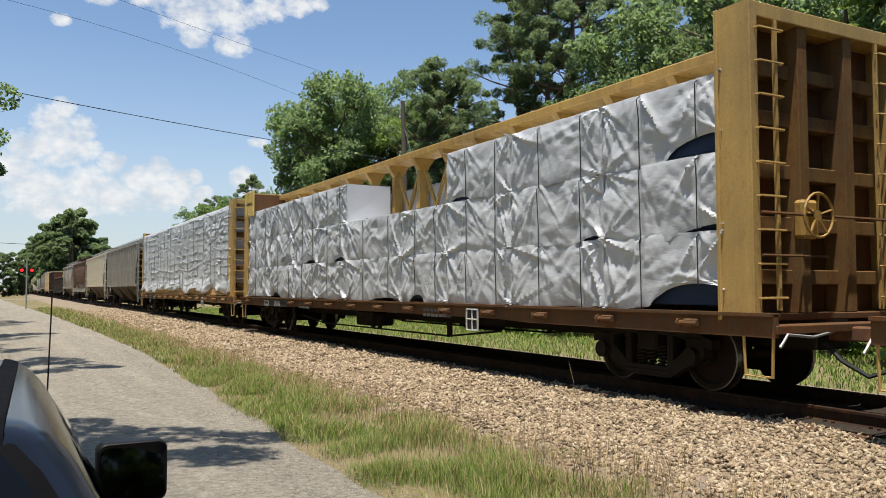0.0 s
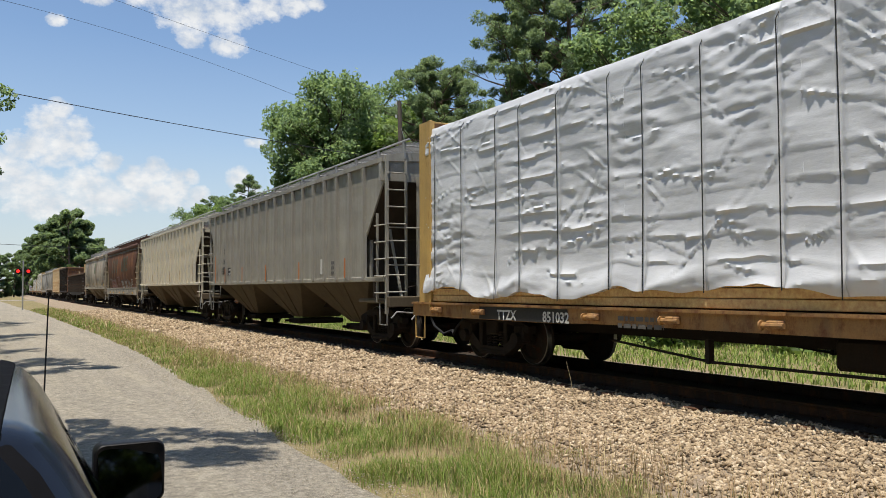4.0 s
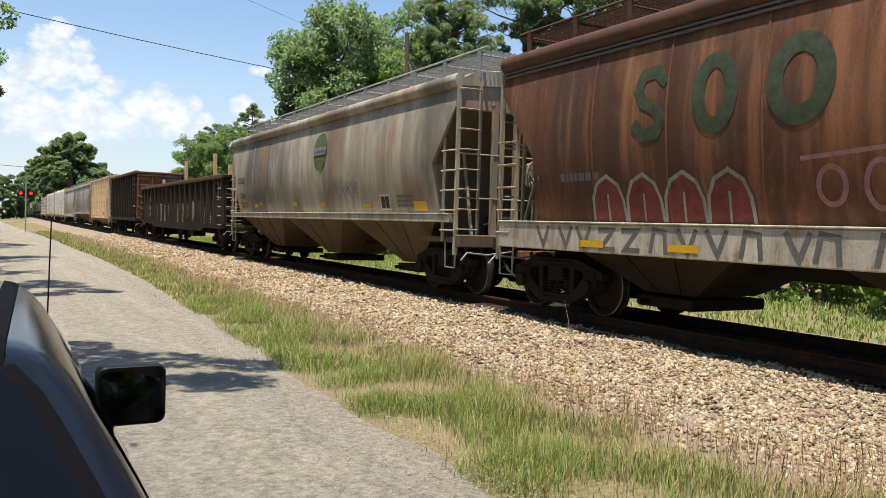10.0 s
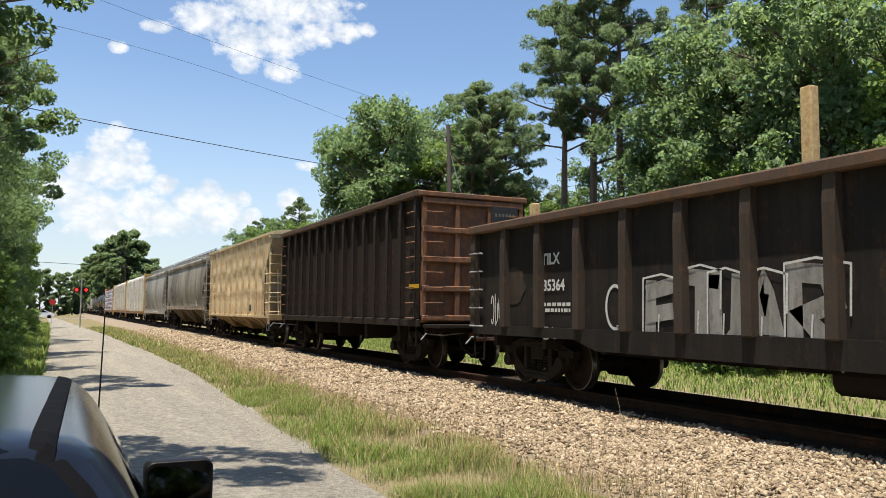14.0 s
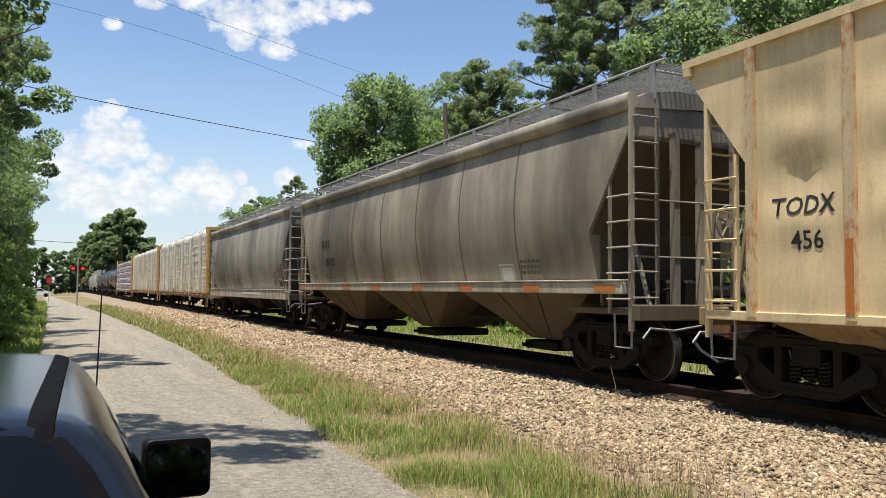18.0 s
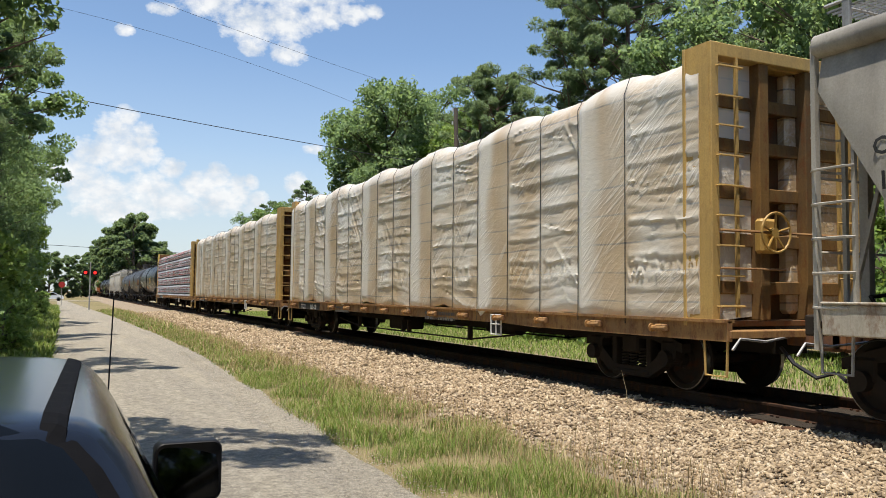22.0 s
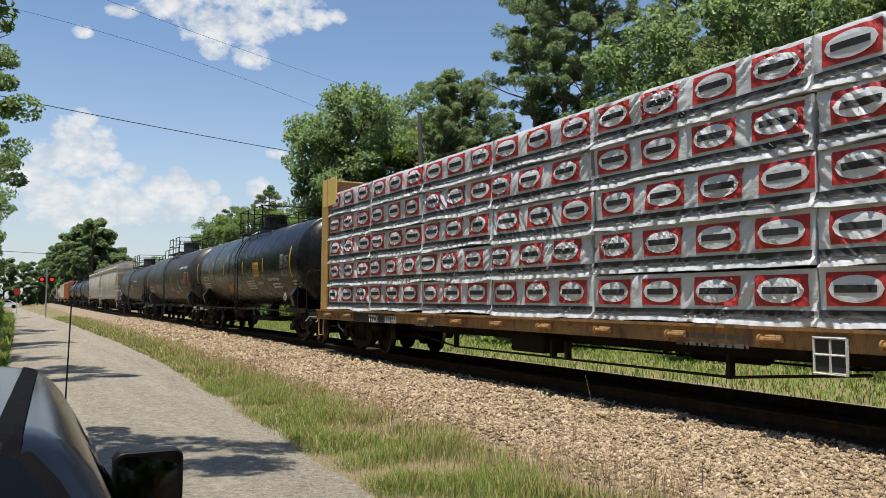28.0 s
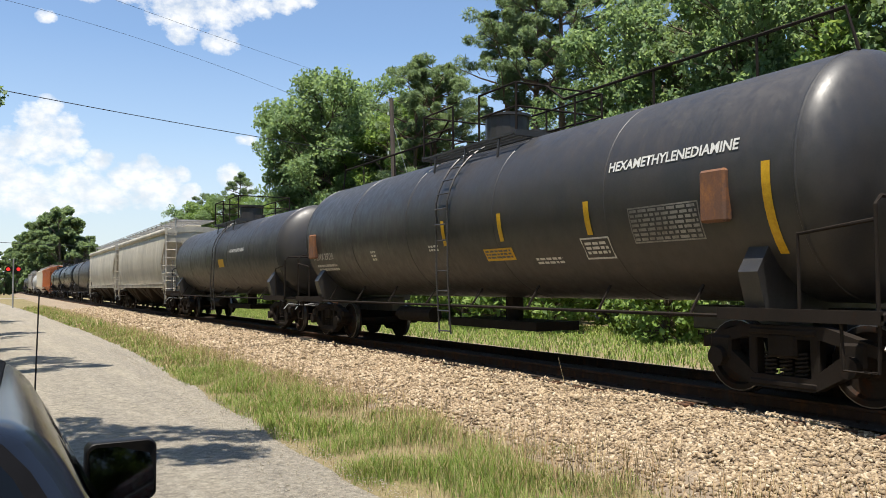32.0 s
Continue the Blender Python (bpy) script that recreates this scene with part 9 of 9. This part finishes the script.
shaped_text("CSYX", 6.85, 2.86, 0.26, BLACK_INK, car, wd, bold=0.006)
shaped_text("12787", 6.8, 2.5, 0.26, BLACK_INK, car, wd, bold=0.006)
marks("graffiti", lambda g: [line_strokes(rg, 5.4, 1.7, 1.0, 0.4, 4, wd, g, 0.016), line_strokes(rg, 3.2, 1.72, 3.0, 0.6, 7, wd, g, 0.022), line_strokes(rg, 0.9, 1.72, 1.4, 0.55, 3, wd, g, 0.022)], BLACK_INK, car, "black spray scrawl")
marks("data_square", lambda g: [ribbon([(-6.24, 1.4), (-6.24, 1.7), (-6.76, 1.7), (-6.76, 1.4), (-6.24, 1.4)], 0.03, wd, g), ribbon([(-6.5, 1.4), (-6.5, 1.7)], 0.02, wd, g)], WHITE_INK, car)
marks("data_square", lambda g: panel(-6.72, -6.28, 1.44, 1.66, wd, g), BLACK_INK, car)
marks("small_print", lambda g: [small_print(-5.75, 1.75, 0.5, 0.5, 5, wd, g, rg), small_print(-6.4, 2.05, 0.5, 0.2, 2, wd, g, rg), small_print(5.9, 2.6, 0.3, 0.2, 3, wd, g, rg)], GREY_INK, car)
marks("rust_stain", lambda g: panel(-6.95, -6.83, 1.35, 2.3, wd, g, 0.01), RUST_STEEL, car)
marks("light_scrape", lambda g: panel(-3.9, -0.4, 1.1, 1.2, sill_face, g, 0.006), WHITE_INK, car)

# flat cars
def rail_face(z):
    return 1.482


for (car, L, s, e_), texts in ((A, (("TTZX", 8.35), ("85098", 7.2))), (Bc, (("TTZX", 7.9), ("851032", 6.5))), (N, (("TTZX", 7.45), ("865768", 6.4)))):
    g = Geo()
    panel(6.2, 8.8, 0.81, 1.03, rail_face, g, 0.004)
    part("number_panel", g, BLACK_INK, car, "black painted panel")
    for tx, y in texts:
        shaped_text(tx, y, 0.82, 0.23, WHITE_INK, car, lambda z: 1.484, bold=0.006)
    marks("small_print", lambda g: [small_print(4.6, 0.88, 0.9, 0.2, 2, rail_face, g, rg), small_print(-3.5, 0.88, 1.2, 0.2, 2, rail_face, g, rg)], GREY_INK, car)
for car, L, s, e_ in (Lc,):
    marks("number_panel", lambda g: panel(7.0, 9.6, 0.81, 1.03, rail_face, g, 0.004), BLACK_INK, car)
    shaped_text("TTZX", 9.0, 0.82, 0.22, WHITE_INK, car, lambda z: 1.484, bold=0.006)
    shaped_text("863 430", 7.75, 0.82, 0.22, WHITE_INK, car, lambda z: 1.484, bold=0.006)
    marks("small_print", lambda g: [small_print(4.6, 0.88, 1.4, 0.2, 2, rail_face, g, rg), small_print(-2.5, 0.88, 1.6, 0.22, 2, rail_face, g, rg)], GREY_INK, car)
for car, L, s, e_ in (Mc,):
    marks("number_panel", lambda g: panel(7.2, 9.6, 0.81, 1.03, rail_face, g, 0.004), BLACK_INK, car)
    marks("number_lettering", lambda g: small_print(8.4, 0.91, 2.0, 0.2, 1, lambda z: 1.486, g, rg), WHITE_INK, car)
    marks("small_print", lambda g: small_print(-2.5, 0.88, 1.6, 0.22, 2, rail_face, g, rg), GREY_INK, car)
    for y in (-4.5, -8.2, 3.6):
        marks("reflector", lambda g: panel(y - 0.25, y + 0.25, 0.84, 0.96, rail_face, g, 0.006), YELLOW_INK, car)
for car, L, s, e_ in (A, N):
    g = Geo()
    g.box(-1.482, -1.44, e_ - 1.15, e_ - 0.05, 3.9 if car is A[0] else 4.0, 4.78, 0.01)
    part("warning_panel", g, FRESH_YELLOW, car, "yellow gusset panel")
shaped_text("WARNING", A[3] - 0.6, 4.3, 0.15, BLACK_INK, A[0], lambda z: 1.482, bold=0.006)
for car, L, s, e_ in (A, Bc, Lc, Mc, N):             # thin frame of a white step or placard holder
    g = Geo()
    y = {A[0]: -4.9, Bc[0]: -6.2}.get(car, -5.2)
    g.tube([(-1.5, y - 0.2, 0.98), (-1.5, y - 0.2, 0.6), (-1.5, y + 0.2, 0.6), (-1.5, y + 0.2, 0.98), (-1.5, y - 0.2, 0.98)], 0.02, 5)
    g.tube([(-1.5, y, 0.98), (-1.5, y, 0.6)], 0.014, 5)
    g.tube([(-1.5, y - 0.2, 0.8), (-1.5, y + 0.2, 0.8)], 0.014, 5)
    stp = part("placard_holder", g, WHITE_INK, car, "white framed placard holder under the sill")
    part("placard", Geo().box(-1.492, -1.484, y - 0.18, y + 0.18, 0.62, 0.96), BLACK_INK, stp)

# tank cars
for (car, wd, L), n_ in ((O, 0), (P, 1)):
    pts = ((8.42, 2.13, 3.08), (5.41, 2.33, 2.84), (2.54, 2.33, 2.83), (-0.77, 2.32, 2.82), (-3.73, 2.32, 2.82), (-7.08, 2.06, 3.08)) if n_ == 0 else ((5.2, 2.15, 2.55), (2.6, 2.15, 2.55), (0.08, 2.12, 2.6), (-1.9, 2.11, 2.59), (-4.23, 2.09, 2.58), (-7.4, 1.7, 2.75))
    for k, (y, z0, z1) in enumerate(pts):
        if n_ and k < 2:
            marks("pale_stripe", lambda g: panel(y - 0.03, y + 0.03, z0, z1, wd, g, 0.012), GREY_INK, car)
        else:
            marks("yellow_stripe", lambda g: panel(y - 0.06, y + 0.06, z0, z1, wd, g, 0.012), YELLOW_INK, car)
car, wd, L = O
shaped_text("TILX 293078", 6.43, 2.2, 0.26, WHITE_INK, car, wd, bold=0.006)
shaped_text("HEXAMETHYLENEDIAMINE", -4.8, 2.0, 0.125, WHITE_INK, car, wd, bold=0.004)
marks("yellow_placard", lambda g: panel(-3.14, -2.34, 2.17, 2.71, wd, g, 0.012), YELLOW_INK, car, "yellow printed placard")
marks("placard_print", lambda g: small_print(-2.74, 2.45, 0.65, 0.36, 5, lambda z: wd(z) + 0.012, g, rg), GREY_INK, car)
table = marks("data_table", lambda g: [ribbon([(-5.88, 2.14), (-5.88, 2.78), (-7.0, 2.78), (-7.0, 2.14), (-5.88, 2.14)], 0.014, wd, g)] + [ribbon([(-5.88, 2.14 + 0.08 * k), (-7.0, 2.14 + 0.08 * k)], 0.01, wd, g) for k in (1, 2, 4, 5, 6, 7)] + [ribbon([(-6.3, 2.14), (-6.3, 2.78)], 0.01, wd, g)], SILVER_INK, car, "white ruled data table")
for k in range(8):
    for y, w in ((-6.08, 0.3), (-6.45, 0.1), (-6.66, 0.1), (-6.88, 0.12)):
        if rg.random() < 0.85:
            marks("placard_print", lambda g: small_print(y, 2.18 + 0.08 * k, w, 0.055, 1, wd, g, rg), SILVER_INK, table)
marks("placard_print", lambda g: panel(-6.26, -5.89, 2.8, 2.85, wd, g), SILVER_INK, table)
marks("orange_placard", lambda g: panel(1.5, 2.36, 1.64, 1.94, wd, g, 0.012), RED_STRIPE, car, "orange printed placard")
marks("placard_print", lambda g: small_print(1.93, 1.79, 0.74, 0.2, 4, lambda z: wd(z) + 0.012, g, rg), YELLOW_INK, car)
marks("data_square", lambda g: [ribbon([(5.22, 2.28), (5.22, 2.56), (4.96, 2.56), (4.96, 2.28), (5.22, 2.28)], 0.02, wd, g), small_print(5.09, 2.42, 0.18, 0.2, 3, wd, g, rg)], WHITE_INK, car)
marks("small_print", lambda g: [small_print(6.4, 1.98, 1.4, 0.25, 3, wd, g, rg), small_print(-1.6, 1.9, 1.2, 0.35, 4, wd, g, rg), small_print(-3.0, 1.95, 0.8, 0.12, 2, wd, g, rg), small_print(-5.0, 1.84, 1.0, 0.2, 2, wd, g, rg), small_print(-7.2, 1.85, 0.5, 0.3, 3, wd, g, rg)], WHITE_INK, car)
g = Geo()
g.add([(-1.5, -6.62 + a, 1.42 + b) for a, b in ((0, 0.2), (-0.2, 0), (0, -0.2), (0.2, 0))], [(0, 1, 2, 3)])
placard = part("hazard_placard", g, WHITE_INK, car, "white diamond placard")
g = Geo().add([(-1.504, -6.62 + a, 1.42 + b) for a, b in ((0, -0.19), (0.1, -0.09), (-0.1, -0.09))], [(0, 1, 2)])
part("lower_corner", g, BLACK_INK, placard)
g = Geo().add([(-1.504, -6.62 + a, 1.42 + b) for a, b in ((0.08, -0.05), (-0.08, -0.05), (-0.08, 0.05), (0.08, 0.05))], [(0, 1, 2, 3)])
part("number_bar", g, GREY_INK, placard)
car, wd, L = P
shaped_text("HEXAMETHYLENEDIAMINE", -5.85, 2.95, 0.19, WHITE_INK, car, wd, bold=0.005)
shaped_text("WRWX 29210", 6.7, 2.05, 0.24, WHITE_INK, car, wd, bold=0.004)
marks("data_table", lambda g: [small_print(-5.73, 2.16, 1.2, 0.44, 7, wd, g, rg), ribbon([(-5.11, 1.93), (-5.11, 2.39), (-6.36, 2.39), (-6.36, 1.93), (-5.11, 1.93)], 0.02, wd, g)], SILVER_INK, car, "white printed data table")
marks("yellow_placard", lambda g: panel(-2.1, -1.2, 1.79, 2.0, wd, g, 0.012), YELLOW_INK, car, "yellow printed placard")
marks("placard_print", lambda g: small_print(-1.65, 1.9, 0.8, 0.16, 3, lambda z: wd(z) + 0.012, g, rg), GREY_INK, car)
marks("data_square", lambda g: [ribbon([(-3.96, 1.75), (-3.96, 2.04), (-4.58, 2.04), (-4.58, 1.75), (-3.96, 1.75)], 0.025, wd, g), small_print(-4.27, 1.9, 0.5, 0.2, 3, wd, g, rg)], WHITE_INK, car)
marks("small_print", lambda g: [small_print(6.6, 1.85, 1.4, 0.2, 2, wd, g, rg), small_print(-3.0, 1.75, 0.7, 0.12, 2, wd, g, rg), small_print(0.6, 2.1, 0.4, 0.14, 2, wd, g, rg), small_print(3.5, 2.05, 0.25, 0.25, 3, wd, g, rg)], WHITE_INK, car)
for y in (-6.66, 7.2):
    g = Geo()
    g.box(-1.57, -1.42, y - 0.2, y + 0.2, 2.1, 2.74, 0.03)
    part("rust_panel", g, RUST_STEEL, car, "rusty bracket panel")
for car, wd, L in (Q,):
    shaped_text("HEXAMETHYLENEDIAMINE", -3.0, 2.6, 0.16, WHITE_INK, car, wd, bold=0.004)
    marks("yellow_placard", lambda g: panel(-1.2, -0.4, 2.1, 2.4, wd, g, 0.012), YELLOW_INK, car)


# ---------------------------------------------------------------- everything that moves
TIMES = [(0, 0), (0.1, 0), (0.2, 0), (8, 0), (16, 0), (24, 0), (28, 0), (29, 0.02), (30, 0.14), (31, 0.39), (31.5, 0.55), (32, 0.73)]      # the train slows a little at the end


def motions():
    for ob, s in MOVERS:
        walk(ob, [(t, pose(TRACK_X, s - SPEED * t + late, RAIL)) for t, late in TIMES])
    turned = {}                                      # wheelsets roll; alike ones share their keys
    for ob, k in WHEELSETS:
        if k not in turned:
            walk(ob, [(i / 15, pose(0, k * 0.89, 0.457, math.degrees(SPEED / 0.457) * i / 15, 0, 0)) for i in range(481)])
            turned[k] = ob.animation_data
        else:
            ob.rotation_mode = "QUATERNION"
            keys = ob.animation_data_create()
            keys.action = turned[k].action
            keys.action_slot = turned[k].action_slot


motions()
